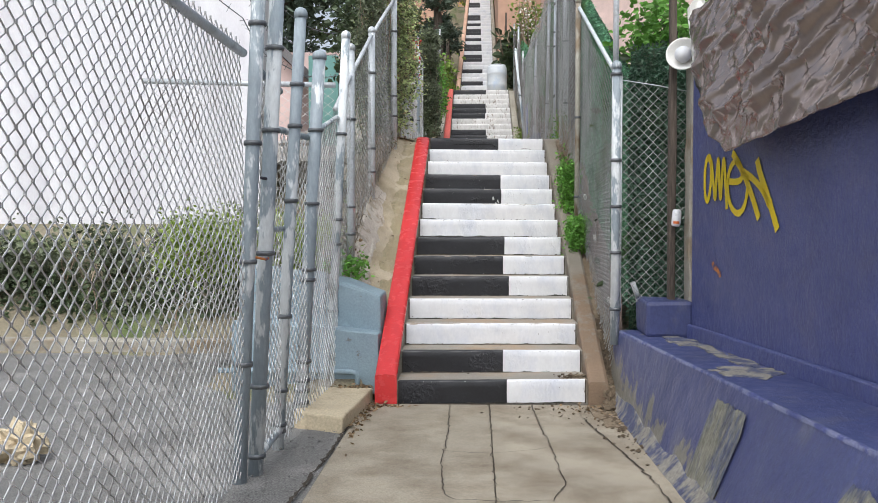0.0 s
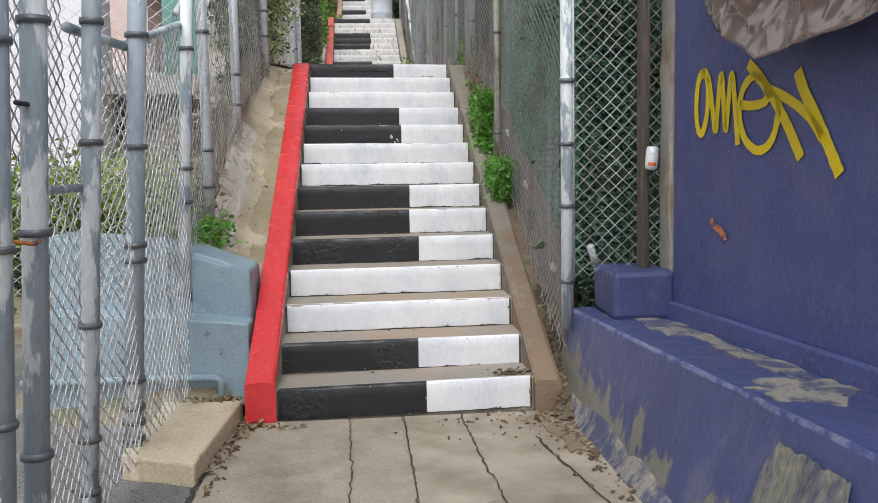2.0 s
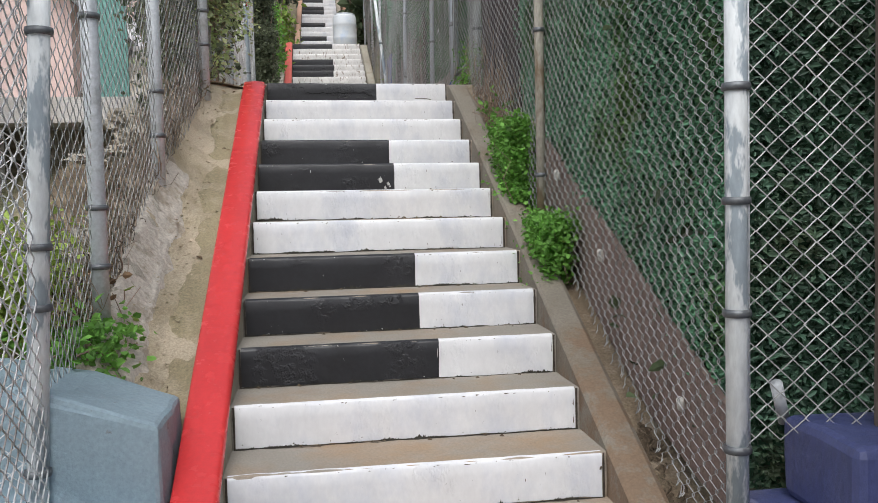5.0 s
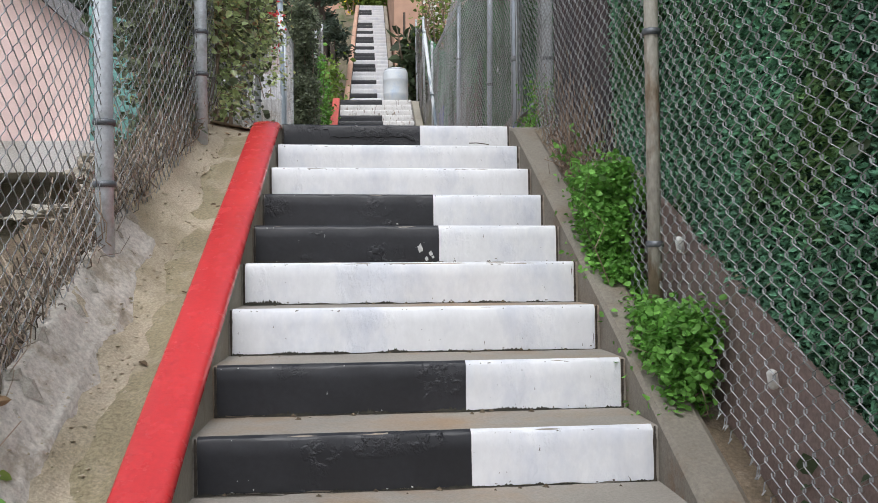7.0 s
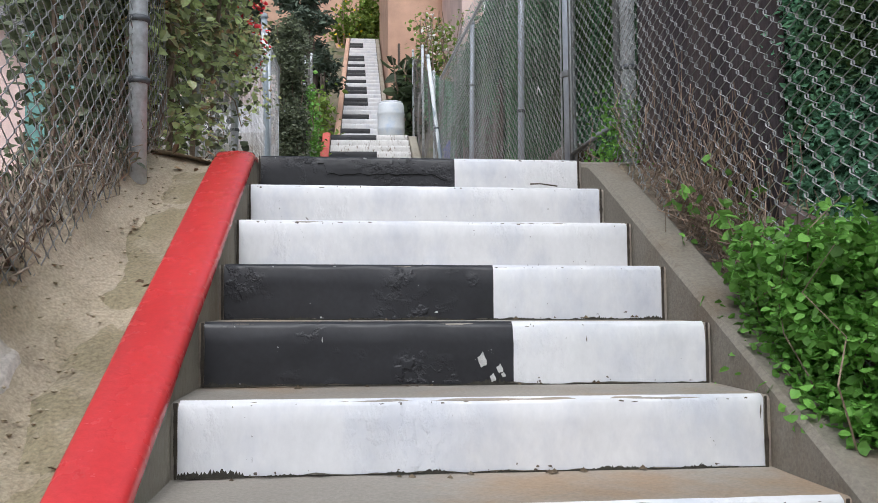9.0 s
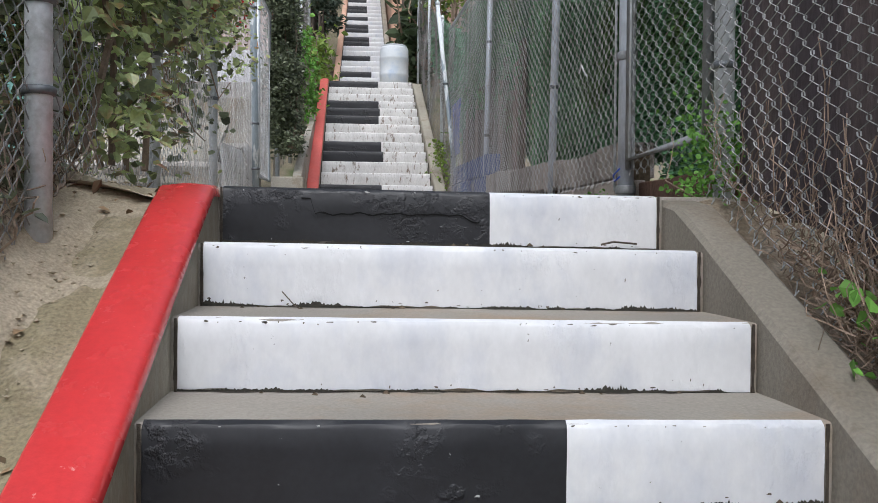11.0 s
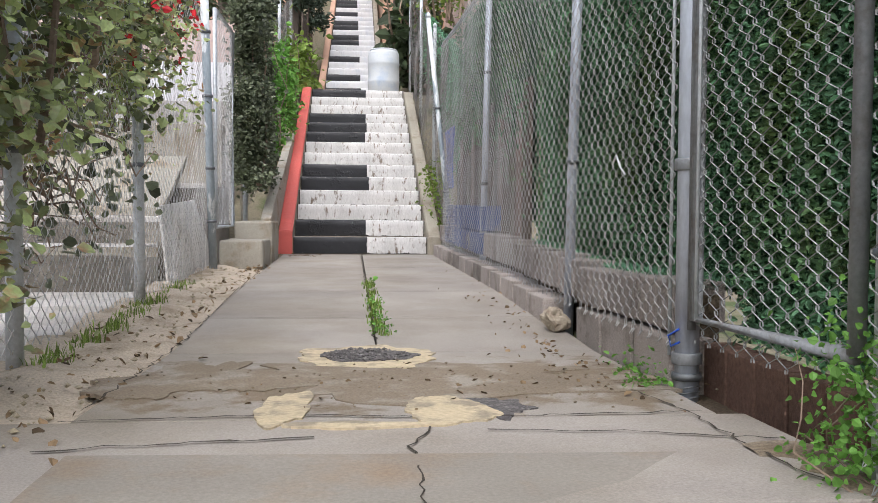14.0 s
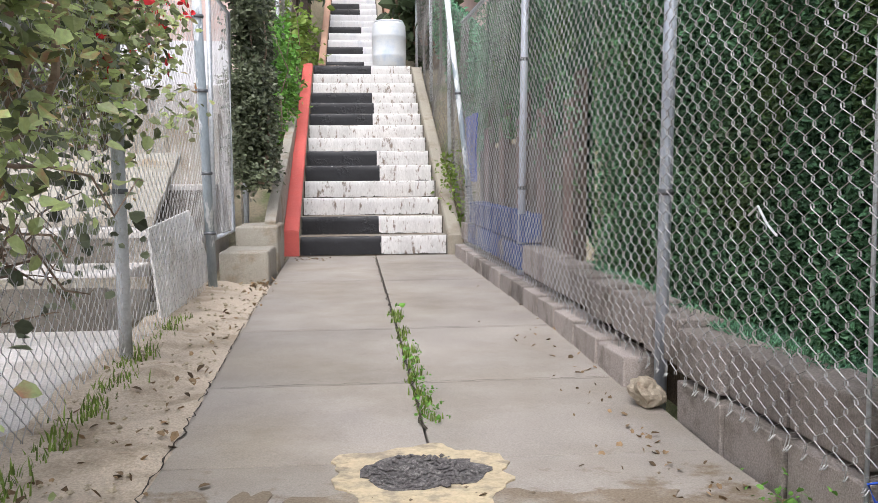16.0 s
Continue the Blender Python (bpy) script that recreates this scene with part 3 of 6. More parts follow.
crack(pave, [(0.62, -0.5), (0.70, -1.1), (0.80, -1.9), (0.84, -2.8)], 0.0126, flat, 5)
crack(pave, [(-0.985, -0.3), (-1.0, -1.6), (-1.06, -3.1), (-1.0, -5.0)], 0.0189, lambda x, y: 0.0, 6)
crack(pave, [(-0.34, -3.0), (-0.7, -3.08), (-0.98, -3.0)], 0.0042, flat, 7)


# ---- stairs ----
def chip_marks(step, xa, xb, y, z, rise, seed, worn, dark):
    """Small flakes where the paint is gone: along the edges of a riser, a few over its face."""
    rng = np.random.RandomState(1000 + seed)
    v, f = [], []
    n = int((xb - xa) * (9 if dark else 26) * (1.7 if worn else 1.0))
    for k in range(n):
        u = rng.rand()
        where = rng.rand()
        cx = xa + 0.01 + (xb - xa - 0.02) * u
        if where < 0.42:
            cz, w, h = z + rise - 0.004 - abs(rng.normal(0, 0.003)), 0.002 + 0.011 * rng.rand() ** 3, 0.0012 + 0.002 * rng.rand()
        elif where < 0.85:
            cz, w, h = z + 0.006 + abs(rng.normal(0, 0.007)), 0.0015 + 0.006 * rng.rand() ** 2, 0.0012 + 0.0035 * rng.rand()
        else:
            cz, w, h = z + rise * (0.1 + 0.8 * rng.rand()), 0.0008 + 0.0015 * rng.rand(), 0.0015 + 0.008 * rng.rand() ** 2
        if 0.93 < u and rng.rand() < 0.5:
            cx, w, h = xb - 0.004 - 0.006 * rng.rand(), 0.002 + 0.004 * rng.rand(), 0.006 + 0.02 * rng.rand()
            cz = z + rise * (0.15 + 0.7 * rng.rand())
        b = len(v)
        for a in range(7):
            q = 0.35 + 0.9 * rng.rand()
            v.append((cx + math.cos(a * 0.9) * w * q, y - 0.0108, cz + math.sin(a * 0.9) * h * q))
        f.append(tuple(range(b, b + 7)))
    ob = raw("paint_chip", v, f, M_FLAKE if dark else M_CHIP, step)
    ob["kind"] = "stuff"


def grime(step, xa, xb, y, z, rise, seed, worn):
    """Ragged dirt along the foot of a riser, where the paint stops short."""
    v, f = [], []
    n = max(4, int((xb - xa) / 0.0035))
    for k in range(n + 1):
        x = xa + (xb - xa) * k / n
        q = noise.fractal(Vector((x * 7, seed * 5.3, 0.0)), 1.0, 2.0, 3)
        tooth = abs(noise.noise(Vector((x * 150, seed * 3.1, 2.0))))
        h = 0.003 + max(0.0, 0.35 + 1.6 * q) * (0.004 + 0.020 * tooth) * (1.3 if worn else 1.0)
        v += [(x, y - 0.0104, z + 0.001), (x, y - 0.0112, z + h)]
        if k:
            f.append((2 * k - 2, 2 * k, 2 * k + 1, 2 * k - 1))
    raw("grime", v, f, M_GRIME, step)


def flight(name, label, y0, z0, rise, tread, count, left, right, keys, worn, kerb, tilt=None):
    """A flight of steps with painted risers. keys: b for a black key, w for plain white; left and right: x for a share of the flight."""
    st = empty(name, label, "stairs", "structure")
    for i in range(count):
        u = i / max(1, count - 1)
        xl, xr = left(u), right(u)
        y, z = y0 + tread * i, z0 + rise * i
        depth = tread + 0.10
        bm = box(xl - 0.02, xr + 0.02, y, y + depth, z - 0.16, z + rise, 0.0)
        top = [e for e in bm.edges if all(abs(v.co.z - z - rise) < 1e-5 and abs(v.co.y - y) < 1e-5 for v in e.verts)]
        bmesh.ops.bevel(bm, geom=top, offset=0.012, segments=2, affect="EDGES", profile=0.5)
        step = part("step", roughen(bm, 0.004, 3.0, 0.25, i), M_STEP, st)
        k = keys[i]
        split = k[1] if k[0] == "b" else None
        spans = [("white_key", xl, xr, M_WORN if worn else M_WHITE)] if split is None else [("black_key", xl, split, M_BLACK), ("white_key", split, xr, M_WORN if worn else M_WHITE)]
        for nm, xa, xb, m in spans:
            bm = bmesh.new()
            cols = max(3, int((xb - xa) / 0.035))
            rows = [0.004, rise * 0.33, rise * 0.66, rise - 0.014, rise - 0.004]
            grid = []
            for q, h in enumerate(rows):
                line = []
                for c in range(cols + 1):
                    x = xa + (xb - xa) * c / cols
                    jag = noise.noise(Vector((x * 9, i * 3.3 + q * 5, 1.0)))
                    zz = z + h + (jag * 0.005 + 0.008 * max(0, noise.noise(Vector((x * 31, i * 7.7, 3.0)))) if q == 0 else 0) + (jag * 0.004 if q == 4 else 0)
                    yy = y - 0.006 + 0.003 * noise.noise(Vector((x * 7, zz * 11, 4.0))) + (0.006 if q == 4 else 0) + (0.001 if q == 3 else 0)
                    xx = x + (0.004 * noise.noise(Vector((zz * 40, i, 2.0))) if c in (0, cols) else 0)
                    line.append(bm.verts.new((xx, yy, zz)))
                grid.append(line)
            lip = [bm.verts.new((v.co.x, y + 0.014 + 0.008 * noise.noise(Vector((v.co.x * 12, i, 8.0))), z + rise + 0.0035)) for v in grid[-1]]
            grid.append(lip)
            grid.insert(0, [bm.verts.new((v.co.x, y + 0.02, v.co.z)) for v in grid[0]])
            for ra, rb in zip(grid, grid[1:]):
                for c in range(cols):
                    bm.faces.new((ra[c], ra[c + 1], rb[c + 1], rb[c]))
            part(nm, bm, m, step, "", True)
            grime(step, xa, xb, y, z, rise, i, worn)
            chip_marks(step, xa, xb, y, z, rise, i * 7 + len(nm), worn, nm == "black_key")
        for xe in (xl - 0.004, xr + 0.004):          # dark joint where the riser meets the kerb
            v, f = [], []
            for k in range(9):
                zz = z + rise * k / 8
                w = 0.003 + 0.005 * abs(noise.noise(Vector((zz * 31, xe * 3, i * 1.3))))
                v += [(xe - w, y - 0.0112, zz), (xe + w, y - 0.0112, zz)]
                if k:
                    f.append((2 * k - 2, 2 * k - 1, 2 * k + 1, 2 * k))
            raw("joint", v, f, M_CRACK, step)
        crack(step, [(xl, y - 0.012), (xl + 0.5, y - 0.012), (xr, y - 0.011)], 0.009, lambda px, py: z - 0.003, i + 50)
        if tilt:                        # the hand-laid steps are not quite level
            for ob in (step, *step.children):
                for q in ob.data.vertices:
                    q.co.z += tilt(i) * q.co.x / (xr - xl)
    # side kerbs that slope with the flight
    for side, (xa, xb), rise0, tint in kerb:
        s = rise / tread
        ya, yb = y0 - 0.06, y0 + tread * (count - 1) + 0.18
        bm = bmesh.new()
        n = 34
        prev = None
        for q in range(n + 1):
            y = ya + (yb - ya) * q / n
            u = q / n
            dx = (left(u) - left(0)) if side == "left" else (right(u) - right(0))
            zt = z0 + rise + (y - y0) * s + rise0 + (0.012 if side == "right" else 0.0)
            lid = z0 + rise * count + (0.03 if side == 'left' else 0.004)
            over = zt - lid
            zt = zt - 0.5 * (over + math.sqrt(over * over + 0.0016))
            if side == 'left' and q >= n - 1:
                zt -= (0.012, 0.05)[q - n + 1]
            zb = z0 - 0.3 + max(0, (y - y0)) * s * 0.92 - 0.1
            wob = 0.006 * noise.noise(Vector((y * 2.2, 0.3, xa)))
            ring = [bm.verts.new(p) for p in ((xa + dx, y, zb), (xa + dx, y, zt - 0.03), (xa + dx + 0.014, y, zt - 0.012 + wob), (xb + dx - 0.024, y, zt - 0.012 + wob), (xb + dx - 0.001, y, zt - 0.032 + wob), (xb + dx, y, zb))]
            if prev:
                for e in range(6):
                    bm.faces.new((prev[e], prev[(e + 1) % 6], ring[(e + 1) % 6], ring[e]))
            else:
                bm.faces.new(ring)
            prev = ring
        bm.faces.new(prev[::-1])
        kb_ob = part("side_kerb", bm, tint if side != "left" else M_KERB, st, "", True)
        if side == "left":
            # the paint lies over the top, the outer side and the front end
            bm = bmesh.new()
            prev = None
            for q in range(n + 1):
                y = ya + (yb - ya) * q / n - (0.005 if q == 0 else 0)
                u = q / n
                dx = left(u) - left(0)
                zt = z0 + rise + (y - y0) * s + rise0 + 0.004
                over = zt - 0.004 - (z0 + rise * count + 0.03)
                zt = zt - 0.5 * (over + math.sqrt(over * over + 0.0016))
                if q >= n - 1:
                    zt -= (0.012, 0.05)[q - n + 1]
                wob = 0.006 * noise.noise(Vector((y * 2.2, 0.3, xa)))
                edge = 0.012 * noise.noise(Vector((y * 5, 7.0, 1.0)))
                xl, xr, ztw = xa + dx - 0.004, xb + dx + 0.004, zt + wob
                line = [(xl, zt - 0.07 + edge), (xl, ztw - 0.025)]
                line += [(xl + 0.02 - 0.02 * math.cos(a), ztw - 0.025 + 0.02 * math.sin(a)) for a in (0.4, 0.8, 1.2)]
                line += [((xl + xr) / 2, ztw + 0.001)]
                line += [(xr - 0.03 + 0.03 * math.sin(a), ztw - 0.034 + 0.03 * math.cos(a)) for a in (0.0, 0.4, 0.8, 1.2, 1.57)]
                line += [(xr, ztw - 0.042 + edge * 0.6)]
                ring = [bm.verts.new((px, y, pz)) for px, pz in line]
                if prev:
                    for e in range(len(ring) - 1):
                        bm.faces.new((prev[e], prev[e + 1], ring[e + 1], ring[e]))
                else:
                    lo = [bm.verts.new((xl, y, z0 + 0.0)), bm.verts.new((xr, y, z0 + 0.0))]
                    bm.faces.new((lo[0], *ring, lo[1]))
                prev = ring
            part("painted_top", bm, tint, kb_ob, "red painted top", True)
    return st


K1 = [("b", 0.105), ("b", 0.085), ("w",), ("w",), ("b", 0.17), ("b", 0.125), ("b", 0.15), ("w",), ("w",), ("b", 0.145), ("b", 0.146), ("w",), ("w",), ("b", 0.145)]
flight("stairs_1", "concrete stairs with risers painted as black and white piano keys", 0.035, 0.0, R1, T1, N1, lambda u: -0.72, lambda u: 0.695 + 0.015 * min(1, 2 * u), K1, False,
       [("left", (-0.895, -0.735), 0.075, M_RED), ("right", (0.715, 0.865), 0.03, M_KERBR)], interp([(0, 0.022), (1, 0.010), (4, 0.004), (7, -0.006), (9, -0.016), (13, -0.016)]))
# a long crack in the paint of the top riser
v, f = [], []
for k in range(41):
    x = -0.47 + k * 0.0145
    z = TOP1 - 0.075 + 0.012 * noise.noise(Vector((k * 0.35, 2.0, 0.0))) + (0.05 if k < 3 else 0.0) - (0.004 * (k - 34) if k > 34 else 0)
    w = 0.0025 + 0.002 * noise.noise(Vector((k * 0.9, 5.0, 0.0)))
    v += [(x, 0.035 + T1 * 13 - 0.0105, z - w), (x, 0.035 + T1 * 13 - 0.0105, z + w)]
    if k:
        f.append((2 * k - 2, 2 * k, 2 * k + 1, 2 * k - 1))
for cx, cz, w, h in ((0.055, 0.070, 0.012, 0.02), (0.105, 0.045, 0.009, 0.012), (0.085, 0.02, 0.008, 0.011), (0.115, 0.028, 0.006, 0.007)):
    zz = R1 * 9 + cz
    raw("paint_flake", [(cx + math.cos(a * 0.7) * w * (1 + 0.3 * math.sin(a * 5)), 0.035 + T1 * 9 - 0.0112, zz + math.sin(a * 0.7) * h * (1 + 0.3 * math.cos(a * 3))) for a in range(9)], [tuple(range(9))], M_FLAKE, bpy.data.objects["stairs_1"], "white flake in the black paint")
raw("paint_crack", v, f, M_GAP, bpy.data.objects["stairs_1"], "long crack across the black paint")
K2 = [("b", 0.06), ("b", 0.05), ("w",), ("w",), ("b", 0.11), ("b", 0.09), ("w",), ("w",), ("b", 0.08), ("b", 0.11), ("b", 0.10), ("w",), ("w",), ("b", 0.12)]
flight("stairs_2", "worn concrete stairs with chipped piano key risers", Y2, Z2, R2, T2, N2, lambda u: -0.75 - 0.04 * u, lambda u: 0.72 + 0.03 * u, K2, True,
       [("left", (-0.91, -0.765), 0.10, M_FADED), ("right", (0.735, 0.885), 0.03, M_KERB)])
K3 = [("b", 0.06 - 0.003 * i) if i in (0, 2, 5, 8, 9, 11, 12, 14, 16, 17, 19, 21, 22, 26, 27) else ("w",) for i in range(N3)]
flight("stairs_3", "steep upper concrete stairs with black and white piano key risers", Y3, Z3, R3, T3, N3, lambda u: -0.66 + 0.2 * u, lambda u: 0.40 + 0.02 * u, K3, False,
       [("left", (-0.80, -0.675), 0.06, M_PEACH), ("right", (0.41, 0.53), 0.03, M_KERB)])
part("landing_upper", prism([(Y2T + 0.1, TOP2 - 0.4), (Y2T + 0.1, TOP2 - 0.004), (Y3 + 0.05, Z3), (Y3 + 0.05, Z3 - 0.5)], "x", -1.0, 0.95), M_PAVE, None)
tagged(bpy.data.objects["landing_upper"], "grey concrete landing between the stair flights", "landing", "", "structure")

# ---- middle landing slabs ----
land = empty("landing", "grey concrete landing slabs with weeds in the joint", "pavement", "structure")
for y0, y1 in [(4.86, 5.68), (5.68, 7.0), (7.0, 7.95), (7.95, 9.1), (9.1, 11.2), (11.2, 13.2)]:
    for x0, x1 in ([(-1.05, 1.02)] if y0 < 5 else [(-0.86, 0.94)] if y0 < 6.5 else [(-0.86, -0.004), (0.004, 0.94)]):
        bm = prism([(y0 + 0.003, LAND(y0) - 0.14), (y0 + 0.003, LAND(y0) - 0.001), (y1 - 0.003, LAND(y1) - 0.001), (y1 - 0.003, LAND(y1) - 0.14)], "x", x0, x1, 0.004)
        part("slab", bm, M_PAVE, land)
lz = lambda x, y: LAND(y)
crack(land, [(-0.9, 5.68), (-0.3, 5.72), (0.25, 5.66), (0.9, 5.70)], 0.0092, lz, 11)
crack(land, [(-0.85, 5.35), (-0.45, 5.42), (-0.2, 5.45)], 0.0126, lz, 12)
crack(land, [(0.25, 5.5), (0.6, 5.46), (0.98, 5.35)], 0.0084, lz, 13)
crack(land, [(0.10, 5.55), (0.03, 5.33), (0.05, 5.1), (0.015, 4.80)], 0.0055, lz, 21)
crack(land, [(0.80, 6.05), (0.85, 5.75), (0.855, 5.3), (0.885, 4.95)], 0.007, lz, 22)
crack(land, [(0.0, 7.3), (-0.012, 13.0)], 0.0092, lz, 14)
crack(land, [(-0.8, 7.95), (0.9, 7.95)], 0.0042, lz, 15)
crack(land, [(-0.8, 9.1), (0.9, 9.1)], 0.0042, lz, 16)
crack(land, [(-0.8, 11.2), (0.9, 11.2)], 0.0042, lz, 17)


def blob(name, cx, cy, rx, ry, z, material, parent, seed, up=0.006, n=48, label="", amp=0.3, freq=1.7):
    v = [(cx, cy, z(cx, cy) + up)]
    for k in range(n):
        a = 2 * math.pi * k / n
        q = 1 + amp * noise.fractal(Vector((math.cos(a) * freq, math.sin(a) * freq, seed)), 1.0, 2.0, 4)
        x, y = cx + math.cos(a) * rx * q, cy + math.sin(a) * ry * q
        v.append((x, y, z(x, y) + up * 0.8))
    for k in range(n):
        v.append((v[1 + k][0], v[1 + k][1], z(v[1 + k][0], v[1 + k][1]) - 0.01))
    f = [(0, 1 + k, 1 + (k + 1) % n) for k in range(n)] + [(1 + k, 1 + n + k, 1 + n + (k + 1) % n, 1 + (k + 1) % n) for k in range(n)]
    return raw(name, v, f, material, parent, label)


blob("cement_ring", -0.045, 6.86, 0.285, 0.275, lz, M_PATCHY, land, 3.0, 0.006, 90, "cream cement patch", 0.28)
blob("gravel_patch", -0.05, 6.85, 0.185, 0.17, lz, M_PATCHD, land, 9.0, 0.010, label="dark gravel filled patch", amp=0.3)
blob("cement_patch", -0.30, 5.82, 0.085, 0.22, lz, M_PATCHY, land, 4.0, 0.006, 90, "cream cement patch", 0.55, 0.9)
blob("cement_patch", 0.17, 5.80, 0.12, 0.19, lz, M_PATCHY, land, 6.0, 0.006, 90, "cream cement patch", 0.55, 0.9)
blob("cement_patch", -0.08, 5.58, 0.22, 0.04, lz, M_PATCHY, land, 7.0, 0.007, 90, "cream cement patch", 0.55, 0.9)
blob("tar_patch", 0.30, 5.78, 0.10, 0.13, lz, M_PATCHD, land, 5.0, 0.0045, 60, "dark tar stain", 0.8)
crack(land, [(-0.87, 5.8), (-0.855, 8.0), (-0.865, 10.0), (-0.87, 11.3)], 0.007, lz, 18)
for cx, cy, rx, ry, sd in ((0.3, 6.45, 0.3, 0.16, 15.0), (-0.12, 6.42, 0.34, 0.24, 19.0), (0.02, 6.33, 0.78, 0.30, 21.0), (-0.75, 6.3, 0.2, 0.22, 23.0), (-0.62, 6.4, 0.22, 0.3, 17.0)):
    blob("silt", cx, cy, rx, ry, lz, M_SILT, land, sd, 0.0045, 90, "thin film of brown silt", 0.9)
blob("mud", 0.84, -0.35, 0.13, 0.42, flat, M_MUD, pave, 2.0, 0.006, label="brown mud at the foot of the kerb", amp=0.6, n=80)

# dirt margin along the landing and the sloping gutter beside the red kerb
bumpy_sheet("dirt_strip_landing", np.linspace(-1.45, -0.85, 14).tolist(), np.linspace(4.7, 11.3, 90).tolist(),
            lambda x, y: LAND(y) - 0.02 + 0.06 * (-0.85 - x), M_MARGIN, 0.05, 2.5, "structure", "sandy dirt margin with litter beside the landing", "dirt")


GUTTER = interp([(-1.5, 0.02), (-1.34, 0.10), (-1.26, 0.075), (-1.16, -0.045), (-1.06, -0.105), (-0.96, -0.125), (-0.88, -0.10)])


def gutter(x, y):
    """A shallow damp channel beside the kerb that climbs to the fence and levels out at the landing."""
    top = 0.252 + 0.483 * (y - 0.035)
    lid = TOP1 + 0.055
    top = top - 0.5 * ((top - lid) + math.sqrt((top - lid) ** 2 + 0.01)) + 0.02
    return top + GUTTER(x) * min(1, max(0.25, (5.2 - y) * 1.2))


def lip(x, y):
    edge = -1.13 + 0.05 * noise.fractal(Vector((y * 2.6, 1.0, 0.0)), 1.0, 2.0, 4)
    inner = -1.30 + 0.05 * noise.fractal(Vector((y * 3.1, 9.0, 0.0)), 1.0, 2.0, 4)
    rough = 0.012 * noise.noise(Vector((x * 14, y * 9, 1.0))) + 0.008 * noise.noise(Vector((x * 40, y * 33, 5.0)))
    if x > edge:
        return gutter(x, y) - 0.03 * min(1, (x - edge) * 14)
    if x < inner:
        return gutter(x, y) + 0.018 - min(0.3, (inner - x) * 3.0)
    return gutter(x, y) + 0.02 + rough


bumpy_sheet("dirt_gutter", np.linspace(-1.30, -0.88, 22).tolist(), np.linspace(0.98, 4.95, 165).tolist(), gutter, M_SAND, 0.03, 4.5, "structure", "sandy sloping gutter of damp dirt beside the red kerb", "dirt")
bumpy_sheet("damp_silt", np.linspace(-1.10, -0.885, 20).tolist(), np.linspace(1.0, 4.6, 200).tolist(),
            lambda x, y: gutter(x, y) + 0.016 - 0.5 * max(0.0, -1.0 + 0.05 * noise.fractal(Vector((y * 2.3, 4.0, 0.0)), 1.0, 2.0, 5) - x), M_MOSS, 0.022, 3.2, "structure", "damp mossy silt along the red kerb", "dirt")
bumpy_sheet("concrete_lip", np.linspace(-1.42, -1.04, 46).tolist(), np.linspace(0.9, 3.1, 180).tolist(), lip, M_LIP, 0.004, 6.0, "structure", "cracked pale concrete lip crumbling under the fence", "concrete")
bumpy_sheet("rubble_bank", np.linspace(-2.3, -1.36, 18).tolist(), np.linspace(1.0, 5.2, 56).tolist(),
            lambda x, y: min(0.482 * y + 0.10, 2.3) - 0.06 * math.sin(2.2 * y) - 0.20 - 0.35 * (-1.36 - x), M_SOIL, 0.16, 3.2, "structure", "rough bank of earth and broken concrete", "bank")
bumpy_sheet("dirt_strip_right", np.linspace(0.84, 1.12, 7).tolist(), np.linspace(-0.25, 5.3, 80).tolist(),
            lambda x, y: max(0.0, min(0.482 * y + 0.10, TOP1 - 0.02)) - 0.02 * (x - 0.84) + 0.01, M_MUD, 0.04, 3.5, "structure", "dark soil strip beside the stairs", "dirt")


# ---- blue wall, bench and tarpaulin ----
def wall_x(y):
    return 1.41 + 0.104 * (-0.3 - y)


def bench_x(y):
    return 0.94 + 0.085 * (0.2 - y)


bm = prism([(wall_x(-0.3), -0.3), (wall_x(-9.0), -9.0), (wall_x(-9.0) + 0.25, -9.0), (wall_x(-0.3) + 0.22, -0.25)], "z", -0.1, 2.75)
wall_blue = tagged(part("wall_blue", roughen(bm, 0.003, 2.0, 0.5), M_BLUE), "dark blue painted rough plaster wall", "wall", "", "structure")
bench = empty("bench", "blue painted concrete ledge with worn grey patches", "ledge", "structure")
def foot_x(y):
    return 0.895 + 0.012 * (0.2 - y)


bm = prism([(bench_x(0.2), 0.2), (bench_x(-9.0), -9.0), (wall_x(-9.0) - 0.004, -9.0), (wall_x(-0.3) - 0.004, -0.3), (wall_x(-0.3) - 0.004, 0.2)], "z", -0.05, 0.555)
for q in bm.verts:                      # the front face leans back
    if q.co.z < 0 and abs(q.co.x - bench_x(q.co.y)) < 0.01:
        q.co.x = foot_x(q.co.y)
es = [e for e in bm.edges if all(v.co.z > 0.5 for v in e.verts)]
bmesh.ops.bevel(bm, geom=es, offset=0.03, segments=3, affect="EDGES", profile=0.5)
part("ledge", roughen(bm, 0.004, 1.8, 0.3), M_BENCH, bench)


def face_at(y, h):
    return foot_x(y) + (bench_x(y) - foot_x(y)) * (h + 0.05) / 0.6


SKIRT = interp([(-9.0, 0.10), (-1.7, 0.07), (-0.5, 0.11), (0.2, 0.12)])
bm = bmesh.new()
prev = None
